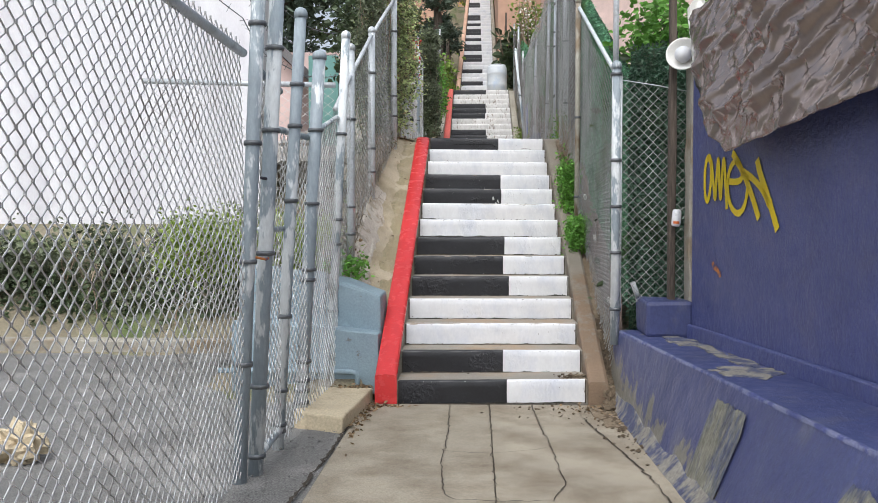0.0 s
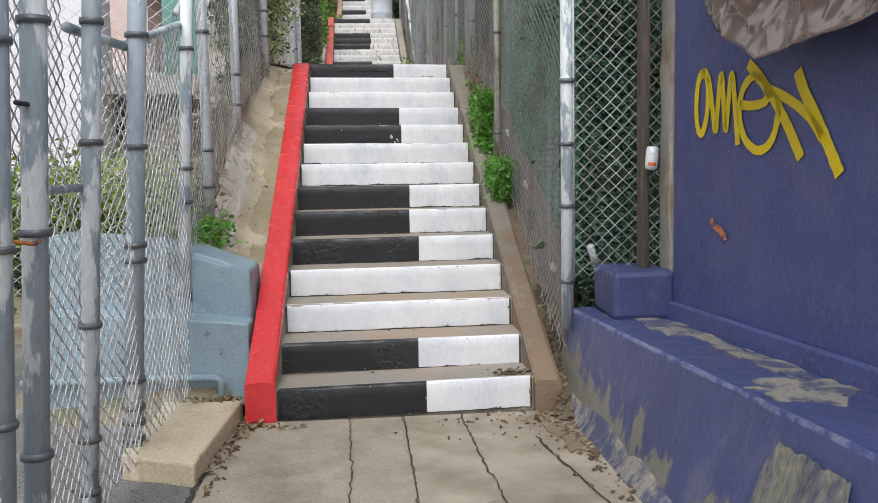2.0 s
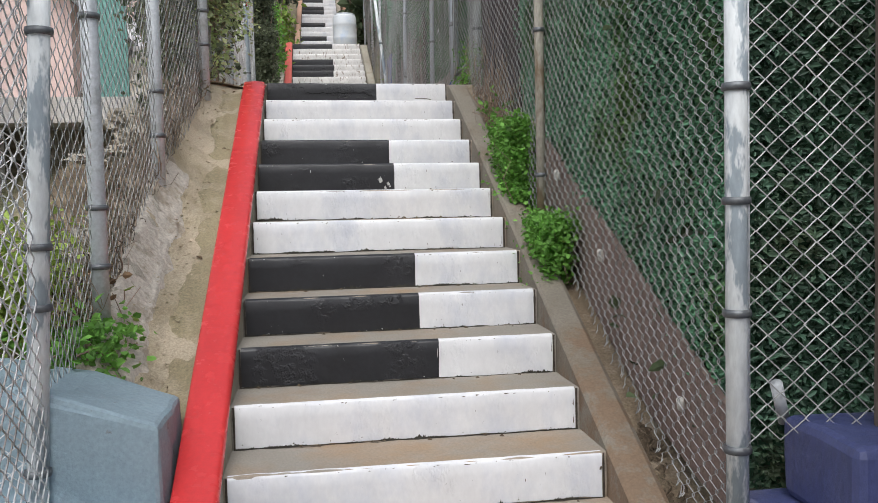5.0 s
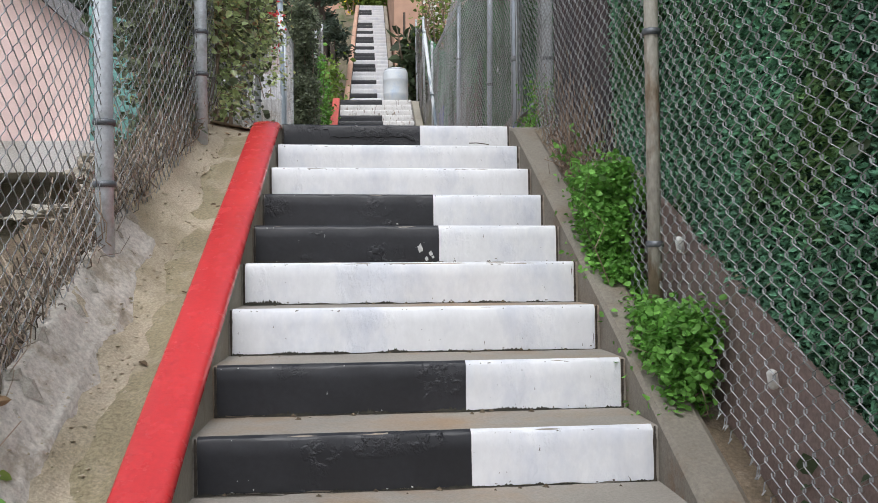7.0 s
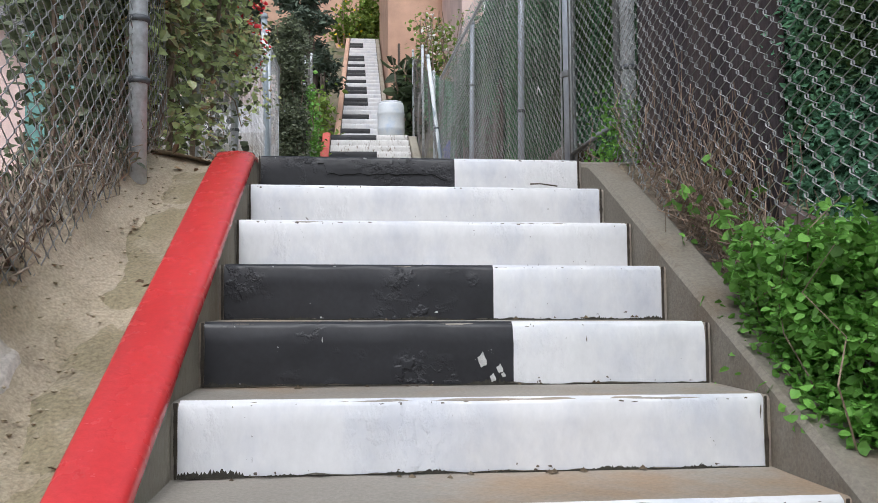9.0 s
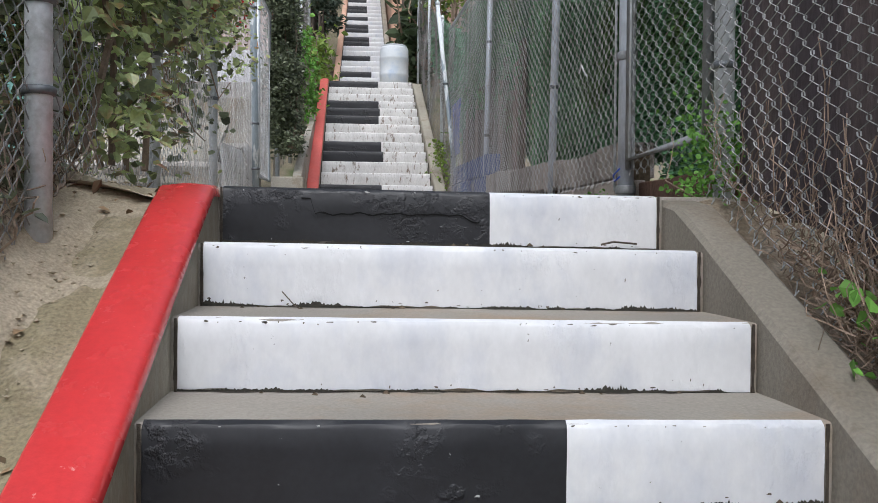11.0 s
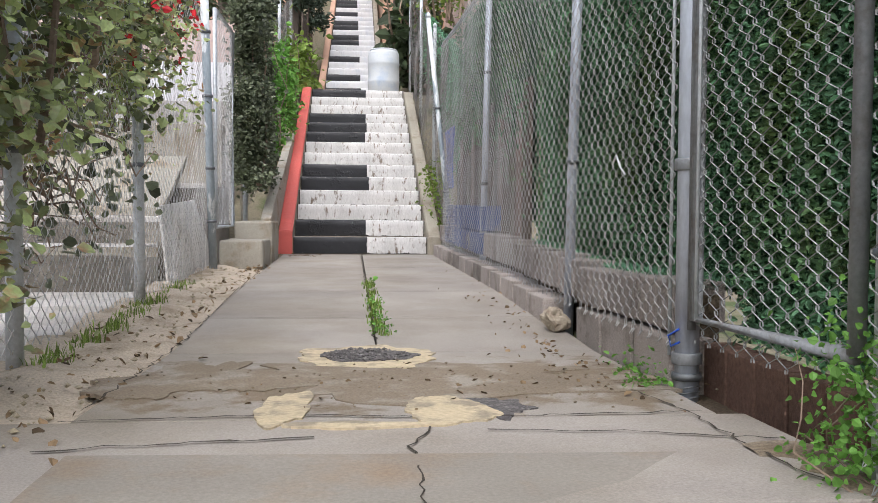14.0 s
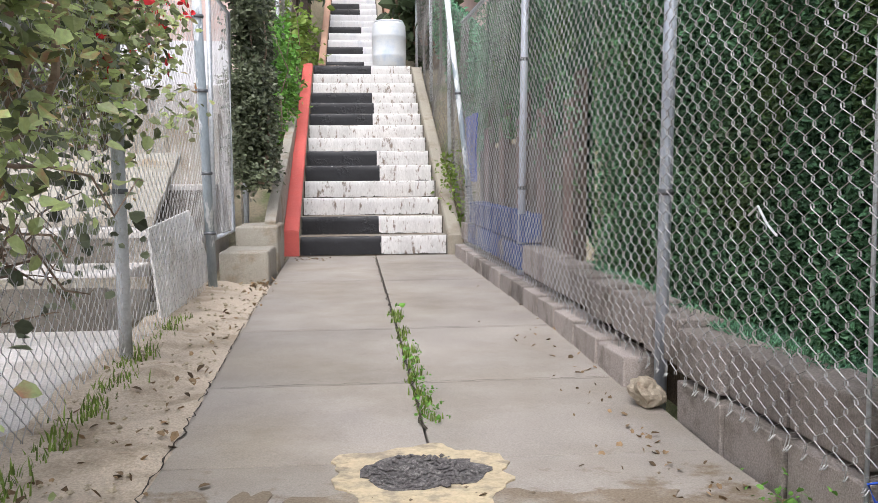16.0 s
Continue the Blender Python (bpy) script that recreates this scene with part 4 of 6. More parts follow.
for q in range(120):
    y = 0.21 - q * 0.078
    w1 = 0.05 * noise.fractal(Vector((y * 2.3, 5.0, 0.0)), 1.0, 2.0, 4)
    ring = [bm.verts.new(p) for p in ((foot_x(y) - 0.05 + 0.02 * noise.noise(Vector((y * 3, 1.0, 0.0))), y, -0.02), (face_at(y, 0.05) - 0.016, y, 0.05 + w1 * 0.3), (face_at(y, SKIRT(y) + w1) - 0.003, y, SKIRT(y) + w1), (face_at(y, 0.12) + 0.05, y, 0.10), (face_at(y, 0) + 0.05, y, -0.02))]
    if prev:
        for e in range(5):
            bm.faces.new((prev[e], prev[(e + 1) % 5], ring[(e + 1) % 5], ring[e]))
    prev = ring
part("skirt", bm, M_SKIRT, bench, "bare stained concrete skirt", True)
bm = prism([(wall_x(-0.29) - 0.035, -0.29), (wall_x(-9.0) - 0.035, -9.0), (wall_x(-9.0) - 0.003, -9.0), (wall_x(-0.29) - 0.003, -0.29)], "z", 0.54, 0.655, 0.014)
part("plinth", roughen(bm, 0.006, 4.0, 0.12), M_BLUE, bench)
# upright strips where the front has lost its paint
for ya, yb, ztop, sd in ((-2.12, -2.58, 0.47, 1.0), (-3.55, -3.95, 0.44, 6.0), (-5.2, -6.1, 0.46, 9.0)):
    v, f = [], []
    for q in range(61):
        y = ya + (yb - ya) * q / 60
        side = min(1.0, q / 5, (60 - q) / 5)
        hi = ztop * (0.80 + 0.2 * side) + 0.018 * noise.fractal(Vector((y * 14, sd, 0.0)), 1.0, 2.0, 4)
        for r in range(7):
            h = 0.02 + (hi - 0.02) * r / 6
            v.append((face_at(y, h) - 0.0065, y, h))
        if q:
            for r in range(6):
                a = 7 * (q - 1) + r
                f.append((a, a + 1, a + 8, a + 7))
    raw("bare_strip", v, f, M_BARE, bench, "bare streaked cement strip", True)
# scuffed paint along the front edge
v, f = [], []
for q in range(420):
    y = 0.16 - q * 0.018
    w1 = max(-0.004, 0.0 + 0.012 * noise.fractal(Vector((y * 3.1, 2.0, 0.0)), 1.0, 2.0, 5))
    x = bench_x(y)
    v += [(x + 0.0015, y, 0.540 - w1 * 0.7), (x + 0.006, y, 0.5545), (x + 0.018 + w1 * 0.8, y, 0.5595)]
    if q:
        f += [(3 * q - 3, 3 * q - 2, 3 * q + 1, 3 * q), (3 * q - 2, 3 * q - 1, 3 * q + 2, 3 * q + 1)]
raw("worn_edge", v, f, M_SCUFF, bench, "pale scuffed front edge", True)
bm = box(1.09, wall_x(-0.3) + 0.02, -0.29, 0.12, 0.55, 0.815, 0.03)
part("end_block", roughen(bm, 0.01, 4.0, 0.12), M_BENCH, bench, "raised blue end block")
# patches where the plaster has gone
for cx, cy, rx, ry, sd in ((1.30, -0.55, 0.11, 0.22, 2.0), (1.37, -1.0, 0.055, 0.36, 3.3), (1.42, -1.45, 0.06, 0.3, 4.1), (1.34, -1.87, 0.19, 0.17, 5.0)):
    blob("bare_patch", cx, cy, rx, ry, lambda x, y: 0.5575, M_SKIRT, bench, sd, 0.003, 40, "bare grey cement patch", 0.7)



def stroke(pts, width, parent, material, closed=False):
    """A sprayed line on the blue wall, pts as (y, z)."""
    for _ in range(3):                  # round the corners
        pts = [pts[0]] + [q for a, b in zip(pts, pts[1:]) for q in ((a[0] * 0.75 + b[0] * 0.25, a[1] * 0.75 + b[1] * 0.25), (a[0] * 0.25 + b[0] * 0.75, a[1] * 0.25 + b[1] * 0.75))] + [pts[-1]]
    v, f = [], []
    fine = []
    for (ay, az), (by, bz) in zip(pts, pts[1:]):
        n = max(1, int(math.hypot(by - ay, bz - az) / 0.012))
        fine += [(ay + (by - ay) * i / n, az + (bz - az) * i / n) for i in range(n)]
    fine.append(pts[-1])
    for i, (y, z) in enumerate(fine):
        a, b = fine[max(i - 1, 0)], fine[min(i + 1, len(fine) - 1)]
        dy, dz = b[0] - a[0], b[1] - a[1]
        L = math.hypot(dy, dz) + 1e-6
        w = width * 0.5 * (1 + 0.15 * noise.noise(Vector((y * 30, z * 30, 0))))
        for sgn in (-1, 1):
            yy, zz = y - dz / L * w * sgn, z + dy / L * w * sgn
            v.append((wall_x(yy) - 0.0055, yy, zz))
    for i in range(len(fine) - 1):
        f.append((2 * i, 2 * i + 1, 2 * i + 3, 2 * i + 2))
    return raw("letter", v, f, material, parent)


LETTERS = [
    (0.042, [(-0.60, 1.80), (-0.64, 1.83), (-0.67, 1.75), (-0.665, 1.62), (-0.62, 1.52), (-0.57, 1.53), (-0.545, 1.64), (-0.56, 1.77), (-0.60, 1.82), (-0.64, 1.81)]),
    (0.040, [(-0.665, 1.80), (-0.70, 1.70), (-0.745, 1.49), (-0.765, 1.66), (-0.795, 1.83), (-0.815, 1.68), (-0.84, 1.49), (-0.86, 1.66), (-0.89, 1.82), (-0.915, 1.68), (-0.95, 1.46)]),
    (0.042, [(-0.96, 1.64), (-1.09, 1.625), (-1.20, 1.64), (-1.17, 1.73), (-1.08, 1.77), (-0.98, 1.71), (-0.95, 1.60), (-1.0, 1.48), (-1.12, 1.42), (-1.23, 1.46), (-1.28, 1.58), (-1.27, 1.66)]),
    (0.055, [(-1.03, 1.815), (-1.12, 1.75), (-1.23, 1.655), (-1.34, 1.535), (-1.44, 1.395)]),
    (0.045, [(-1.18, 1.69), (-1.32, 1.65), (-1.48, 1.57), (-1.58, 1.47)]),
    (0.060, [(-1.405, 1.745), (-1.45, 1.66), (-1.53, 1.56), (-1.61, 1.45), (-1.69, 1.33)]),
]
tag = empty("graffiti", "yellow spray painted word on the dark blue wall", "graffiti")
for width, pts in LETTERS:
    stroke(pts, width, tag, M_YELLOW)
stroke([(-0.71, 1.11), (-0.74, 1.075), (-0.80, 1.07), (-0.83, 1.03), (-0.86, 1.04)], 0.036, tag, M_ORANGE)["label"] = "small orange smear"

# brown plastic sheet hung over the wall
low_edge = interp([(-9.0, 2.25), (-4.0, 2.0), (-2.7, 1.885), (-2.06, 1.83), (-1.45, 1.785), (-0.90, 2.08), (-0.52, 2.50), (-0.44, 2.66)])
v, f = [], []
ny, nv = 420, 90
for i in range(ny):
    y = -0.45 - 8.5 * (i / (ny - 1)) ** 1.35
    le = low_edge(y)
    for j in range(nv):
        u = j / (nv - 1)
        if u < 0.8:
            z = le + (2.83 - le) * u / 0.8
            out = 0.02 + 0.14 * math.sin(math.pi / 2 * (1 - u / 0.8)) * min(1, (-0.45 - y) * 1.3)
        else:
            z = 2.83 + 0.03 * math.sin((u - 0.8) * 12)
            out = 0.03 - (u - 0.8) / 0.2 * 0.45
        p = Vector((y * 1.5 + z * 0.8, z * 2.0 - y * 0.5, 0.4))
        d1 = noise.voronoi(Vector((y * 1.9 + z * 0.7, z * 2.2, 0.3)))[0]
        d2 = noise.voronoi(Vector((y * 4.6 - z, z * 5.2 + y, 2.3)))[0]
        fold = sum((1 - abs(noise.noise(Vector((y * a + z * b, z * c - y * e, a))))) ** 9 * g for a, b, c, e, g in ((2.4, 3.1, 1.6, 1.0, 0.055), (1.2, 4.5, 3.5, -1.5, 0.045), (5.0, 2.0, 4.0, 3.0, 0.018), (3.0, 7.0, 6.0, -4.0, 0.014), (9.0, 5.0, 8.0, 6.0, 0.006)))
        wr = (0.03 * min(0.5, d1[1] - d1[0]) + 0.012 * min(0.5, d2[1] - d2[0]) + 0.05 * noise.noise(p) + fold + 0.006 * noise.noise(p * 6)) * min(1, 0.35 + (-0.45 - y)) * min(1, 0.45 + u * 2.5)
        v.append((wall_x(y) - 0.012 - out - max(0, wr + 0.02), y + 0.02 * noise.noise(p * 1.3), z + 0.012 * noise.noise(p * 3) * min(1, u * 3)))
for i in range(ny - 1):
    for j in range(nv - 1):
        a = i * nv + j
        f.append((a, a + 1, a + nv + 1, a + nv))
tarp = raw("tarpaulin", v, f, M_TARP, None, "", True)
sol = tarp.modifiers.new("thickness", "SOLIDIFY")
sol.thickness = 0.004
tagged(tarp, "wrinkled shiny brown plastic sheet draped over the wall", "tarpaulin")
v, f = [], []
for i in range(8):
    for j in range(10):
        a, b = i / 7, j / 9
        v.append((1.40 + 0.10 * a - 0.05 * b, -0.30 - 0.05 * a - 0.04 * b + 0.02 * noise.noise(Vector((i, j, 0.5))), 2.52 + 0.36 * b + 0.14 * a + 0.02 * noise.noise(Vector((i * 0.7, j * 0.7, 3)))))
for i in range(7):
    for j in range(9):
        a = i * 10 + j
        f.append((a, a + 1, a + 11, a + 10))
flash = raw("flashing", v, f, M_LAMP, None)
sol = flash.modifiers.new("thickness", "SOLIDIFY")
sol.thickness = 0.006
tagged(flash, "crumpled white sheet metal flashing on the wall end", "flashing")

# dish floodlight, timber post, drink can, cement edge
lamp = empty("floodlight", "round white enamel floodlight on the timber post", "lamp")
lathe("shade", [(0.035, -0.10), (0.05, -0.09), (0.10, -0.03), (0.118, 0.0), (0.122, 0.008), (0.112, 0.006), (0.09, -0.02), (0.06, -0.04)], M_LAMP, lamp, pose(1.34, -0.27, 2.58, 78, 0, -18), 28)
lathe("bulb", [(0.02, -0.06), (0.05, -0.04), (0.062, 0.0), (0.05, 0.03), (0.02, 0.045)], M_WHITE, lamp, pose(1.34, -0.27, 2.58, 78, 0, -18), 16, "white bulb")
tube("bracket", [(1.34, -0.17, 2.60), (1.34, -0.12, 2.66), (1.33, -0.06, 2.66)], 0.012, M_BAND, lamp)
tpost = tagged(part("timber_post", roughen(box(1.278, 1.322, -0.16, -0.07, 0.55, 3.3, 0.006), 0.006, 6, 0.25), M_WOOD), "dark weathered timber post", "post")
edge = tagged(part("cement_edge", roughen(box(1.40, 1.50, -0.27, -0.10, 0.80, 2.7, 0.01), 0.016, 5, 0.12), M_CONC), "rough grey cement edge of the blue wall", "trim", "", "structure")
can = empty("drink_can", "white drink can wedged in the fence mesh", "can")
lathe("can_body", [(0.022, 0.0), (0.031, 0.008), (0.033, 0.02), (0.033, 0.10), (0.028, 0.118), (0.026, 0.123), (0.024, 0.118)], M_CAN, can, pose(1.31, -0.215, 1.35, 3, 4, 0), 20)
bm = bmesh.new()
for k in range(9):
    a = radians(-140 + 10 * k)
    bmv = [bm.verts.new((0.0336 * math.cos(a), 0.0336 * math.sin(a), z)) for z in (0.02, 0.035 + 0.008 * (k % 2))]
    if k:
        bm.faces.new((last[0], bmv[0], bmv[1], last[1]))
    last = bmv
ob = part("print", bm, M_PRINT, can, "orange red printed patch")
ob.matrix_local = pose(1.31, -0.215, 1.35, 3, 4, 0)
stub = tagged(tube("pipe_stub", [(1.12, 0.16, 0.78), (1.06, 0.10, 0.92)], 0.02, M_STEEL), "short grey pipe stub behind the ledge", "pipe")


# ---- the fence on the yard side ----
FX = -1.32
yard_fence = empty("yard_fence", "grey painted chain link fence and gate with barbed wire", "fence")
post(yard_fence, FX - 0.06, -2.12, -0.05, 3.15, 0.038, M_GREY, lean=(0.14, 0), bands=(0.62, 1.16, 1.78, 2.4))
post(yard_fence, FX - 0.01, -1.98, -0.05, 3.2, 0.041, M_GREY, lean=(0.16, 0), bands=(0.10, 0.48, 1.2, 1.86, 2.3))
post(yard_fence, FX - 0.02, -1.385, -0.05, 2.62, 0.036, M_GREY, lean=(0.15, 0), bands=(0.10, 0.14, 0.35, 0.8, 1.5, 1.95, 2.2))
post(yard_fence, FX - 0.02, -0.69, -0.05, 2.5, 0.043, M_GREY, lean=(0.14, 0), bands=(0.08, 0.14, 0.22, 0.29, 0.42, 0.98, 1.05, 1.5, 2.0))
post(yard_fence, FX, 0.55, 0.45, 2.9, 0.036, M_GREY, lean=(0.12, 0), bands=(0.65, 1.2, 1.4, 2.1))
tube("top_rail", [(FX - 0.04, -9.0, 2.25), (FX - 0.04, -5.0, 2.25), (FX - 0.03, -2.12, 2.25)], 0.024, M_STEEL, yard_fence)
mesh_panel(yard_fence, (FX - 0.05, -9.0), (FX - 0.03, -2.12), straight(0.02, 0.02), straight(2.31, 2.31), seed=3, soft=0.3, r=0.0031, w=0.044, h=0.035)
tube("top_rail", [(FX, -1.98, 2.2), (FX, -1.385, 2.16)], 0.022, M_GREY, yard_fence)
tube("bottom_rail", [(FX, -1.98, 0.09), (FX, -1.385, 0.11)], 0.022, M_GREY, yard_fence)
mesh_panel(yard_fence, (FX, -1.98), (FX, -1.385), straight(0.06, 0.08), straight(2.25, 2.2), seed=4, soft=0.3, r=0.0031, w=0.044, h=0.035)
mesh_panel(yard_fence, (FX, -1.385), (FX + 0.04, -0.68), straight(0.03, 0.05), straight(1.95, 1.95), seed=5, soft=0.3, r=0.0031, w=0.044, h=0.035)
tube("top_rail", [(FX, -1.385, 1.93), (FX + 0.04, -0.68, 1.95)], 0.02, M_GREY, yard_fence)
mesh_panel(yard_fence, (FX + 0.04, -0.68), (FX + 0.05, 0.54), straight(0.05, 0.10), straight(1.98, 2.25), seed=6, soft=0.3, r=0.0031, w=0.044, h=0.035)
tube("top_rail", [(FX + 0.04, -0.68, 1.96), (FX + 0.05, 0.54, 2.24)], 0.02, M_GREY, yard_fence)
tube("cross_rail", [(FX + 0.02, -1.985, 1.33), (FX + 0.02, -1.385, 1.33)], 0.016, M_GREY, yard_fence)
# frame of the return fence
tube("return_rail", [(-2.9, 0.6, 2.55), (FX + 0.03, 0.55, 2.5)], 0.022, M_STEEL, yard_fence)
mesh_panel(yard_fence, (-2.9, 0.6), (FX + 0.03, 0.55), straight(0.62, 0.6), straight(2.55, 2.5), seed=8)
# latch and chain on the gate
latch = part("latch", box(FX + 0.045, FX + 0.085, -2.0, -1.93, 1.54, 1.62, 0.008), M_INK, yard_fence, "black latch")
tube("latch_bar", [(FX + 0.06, -2.10, 1.60), (FX + 0.07, -1.96, 1.60), (FX + 0.08, -1.9, 1.64)], 0.008, M_INK, yard_fence)
tube("tie", [(FX + 0.0, -2.13, 1.19), (FX + 0.07, -2.05, 1.17), (FX + 0.075, -1.95, 1.18), (FX + 0.02, -1.92, 1.19)], 0.007, M_ORANGE, yard_fence, "orange tie")


def barbed(parent, pts, seed):
    rng = np.random.RandomState(seed)
    v, f = [], []
    fine = []
    for a, b in zip(pts, pts[1:]):
        for i in range(8):
            u = i / 8
            p = Vector(a).lerp(Vector(b), u)
            p.z -= 0.05 * math.sin(math.pi * u)
            fine.append(p)
    fine.append(Vector(pts[-1]))
    tube_data(fine, 0.003, 4, v, f)
    for p, q in zip(fine, fine[1:]):
        for u in (0.2, 0.7):
            c = p.lerp(q, u)
            d = Vector(rng.normal(size=3)).normalized() * 0.025
            tube_data([c - d, c + d], 0.0016, 3, v, f)
    return raw("barbed_wire", v, f, M_BAND, parent)


for i, z in enumerate((2.38, 2.55, 2.72)):
    barbed(yard_fence, [(FX - 0.05 - 0.05 * i, -9.0, z), (FX - 0.03, -2.12, z + 0.05), (FX, -1.385, z - 0.05), (FX + 0.05, 0.54, z + 0.2)], 20 + i)

# ---- pale blue stepped block, pipe and beige slab ----
blk = empty("stepped_block", "pale blue painted concrete block stepped in two", "concrete block")
part("lower_block", roughen(prism([(-2.1, 0.0), (-2.1, 0.58), (-1.35, 0.54), (-0.91, 0.485), (-0.91, 0.0)], "y", 0.35, 0.60, 0.015), 0.012, 5, 0.12), M_PALE, blk)
part("upper_block", roughen(prism([(-2.1, 0.2), (-2.1, 1.02), (-1.35, 0.925), (-0.915, 0.785), (-0.915, 0.2)], "y", 0.57, 1.05, 0.02), 0.02, 6, 0.1, 3), M_PALE, blk)
pipe = tagged(tube("pipe", [(-2.2, 0.30, 0.19), (-1.35, 0.30, 0.19), (-1.12, 0.30, 0.185), (-1.085, 0.30, 0.175), (-1.075, 0.30, 0.15), (-1.075, 0.30, 0.0)], 0.022, M_PALE), "pale blue painted pipe with an elbow beside the block", "pipe")
slab = tagged(part("corner_slab", roughen(prism([(-1.36, -0.82), (-1.0, -0.98), (-0.93, 0.12), (-1.36, 0.12)], "z", -0.06, 0.10, 0.015), 0.012, 4, 0.12), M_BEIGE), "beige concrete slab edge beside the path", "slab", "", "structure")

# ---- fence along the left of the stairs ----
lf = empty("stair_fence_left", "weathered chain link fence on the bank beside the stairs", "fence")
bank = lambda y: 0.14 + 0.482 * y
LEFT_LINE = [(-1.29, 0.55), (-1.285, 1.42), (-1.25, 2.77), (-1.165, 4.42), (-1.16, 5.0)]
for (x, y), h in zip(LEFT_LINE[1:4], (2.15, 1.95, 1.95)):
    post(lf, x, y, bank(y) - 0.1, bank(y) + h, 0.037, M_STEEL, bands=(bank(y) + 0.45, bank(y) + 0.7, bank(y) + 1.5))
for (xa, ya), (xb, yb) in zip(LEFT_LINE, LEFT_LINE[1:]):
    tube("top_rail", [(xa, ya, bank(ya) + 1.9), (xb, yb, bank(yb) + 1.9)], 0.02, M_STEEL, lf)
    mesh_panel(lf, (xa - 0.012, ya), (xb - 0.012, yb), straight(bank(ya) + 0.10, bank(yb) + 0.10), straight(bank(ya) + 1.92, bank(yb) + 1.92), M_MIDWIRE, seed=9, soft=0.3, w=0.044, h=0.036, sag=0.02)

# ---- fence along the landing, gate and yard steps ----
lf2 = empty("landing_fence", "silver chain link fence beside the landing", "fence")
for y, h, tilt in ((5.05, 1.75, 0), (6.6, 1.75, 0.0), (8.54, 1.8, -0.06)):
    post(lf2, -1.33, y, LAND(y) - 0.1, LAND(y) + h, 0.032, M_STEEL, lean=(0, tilt), bands=(LAND(y) + 0.8,))
post(lf2, -1.285, 11.02, LAND(11) - 0.1, 4.95, 0.034, M_GREY, lean=(0, -0.5), bands=(2.98, 3.42, 4.0, 4.5))
mesh_panel(lf2, (-1.34, 5.05), (-1.30, 10.75), straight(LAND(5.05) + 0.0, LAND(10.5) + 0.02), straight(LAND(5.0) + 1.75, 4.75), M_WIRE, seed=10, soft=0.3, r=0.0018)
gate = empty("walk_gate", "open chain link gate with a silver pipe frame", "gate")
g0, g1 = (-1.285, 11.12), (-1.27, 12.14)
tube("gate_frame", [(*g0, 2.93), (*g0, 4.80), (*g1, 4.80), (*g1, 2.93), (*g0, 2.93)], 0.02, M_STEEL, gate)
mesh_panel(gate, g0, g1, straight(2.94, 2.94), straight(4.8, 4.8), seed=11)

# ---- fences on the right ----
rf = empty("stair_fence_right", "chain link fence beside the stairs", "fence")
post(rf, 0.925, 0.09, 0.45, 2.56, 0.035, M_GREY, bands=(0.72, 1.15, 1.5, 1.85, 2.5), label="")
post(rf, 0.925, 0.13, 2.5, 3.6, 0.022, M_STEEL)
post(rf, 0.885, 2.36, bank(2.36) - 0.1, bank(2.33) + 2.35, 0.027, M_RUST, bands=(bank(2.3) + 0.4, bank(2.3) + 1.2))
tube("top_rail", [(0.93, 0.12, 2.5), (0.895, 2.36, 3.55), (0.95, 4.35, 4.5), (1.02, 5.2, 4.72)], 0.018, M_STEEL, rf)
mesh_panel(rf, (0.905, 0.12), (0.93, 4.93), straight(0.30, 2.55), straight(2.5, 4.65), M_MIDWIRE, seed=12, sag=0.03, soft=0.3, w=0.044, h=0.034, curl=True)
gf = empty("corner_fence", "chain link panel between the grey post and the blue wall", "fence")
mesh_panel(gf, (0.95, 0.10), (1.45, -0.12), straight(0.72, 0.80), straight(2.5, 2.35), M_MIDWIRE, seed=13, w=0.036, h=0.036, sag=0.03)
tube("tension_bar", [(0.965, 0.095, 0.7), (0.965, 0.095, 2.5)], 0.006, M_STEEL, gf)
tube("tension_wire", [(0.95, 0.10, 2.46), (1.2, -0.01, 2.40), (1.45, -0.12, 2.33)], 0.0035, M_STEEL, gf)
rg = empty("landing_gate", "chain link gate between steel posts with a gap beneath", "gate")
post(rg, 1.02, 4.98, TOP1 - 0.1, 5.1, 0.036, M_STEEL, bands=(2.95, 3.75))
gp = post(rg, 1.0, 6.08, TOP1 - 0.15, 5.1, 0.040, M_SILVER, bands=(2.50, 3.9, 4.1))
for z in (2.56, 3.20, 4.5):
    lathe("clamp", [(0.047, -0.02), (0.05, -0.016), (0.05, 0.016), (0.047, 0.02)], M_DULL, gp, pose(1.0, 6.08, z), 14)
    tube("clamp_bolt", [(0.99, 6.12, z), (0.985, 6.165, z)], 0.011, M_BAND, gp)
for k in range(3):
    tube("tie_wire", [(1.0 + 0.043 * math.cos(a), 6.08 + 0.043 * math.sin(a), 2.43 + 0.018 * k + 0.006 * math.sin(a * 1.5)) for a in np.linspace(0, 6.28, 14)], 0.0022, M_BAND, gp)
tube("tension_bar", [(0.965, 6.15, 2.56), (0.965, 6.15, 4.9)], 0.006, M_STEEL, rg)
tube("tension_bar", [(0.975, 5.945, 2.7), (0.975, 5.945, 4.95)], 0.006, M_STEEL, rg)
tube("hinge_bar", [(0.995, 6.03, 2.66), (0.995, 6.03, 5.0)], 0.014, M_DULL, rg)
tube("gate_frame", [(1.0, 5.08, 2.72), (1.0, 5.08, 5.0), (0.99, 5.98, 5.0), (0.99, 5.98, 2.70), (1.0, 5.08, 2.72)], 0.021, M_DULL, rg)
mesh_panel(rg, (1.0, 5.08), (0.99, 5.98), straight(2.64, 2.60), straight(5.0, 5.0), M_MIDWIRE, seed=14, soft=0.3)
rl = empty("landing_fence_right", "chain link fence on a low concrete block wall", "fence")
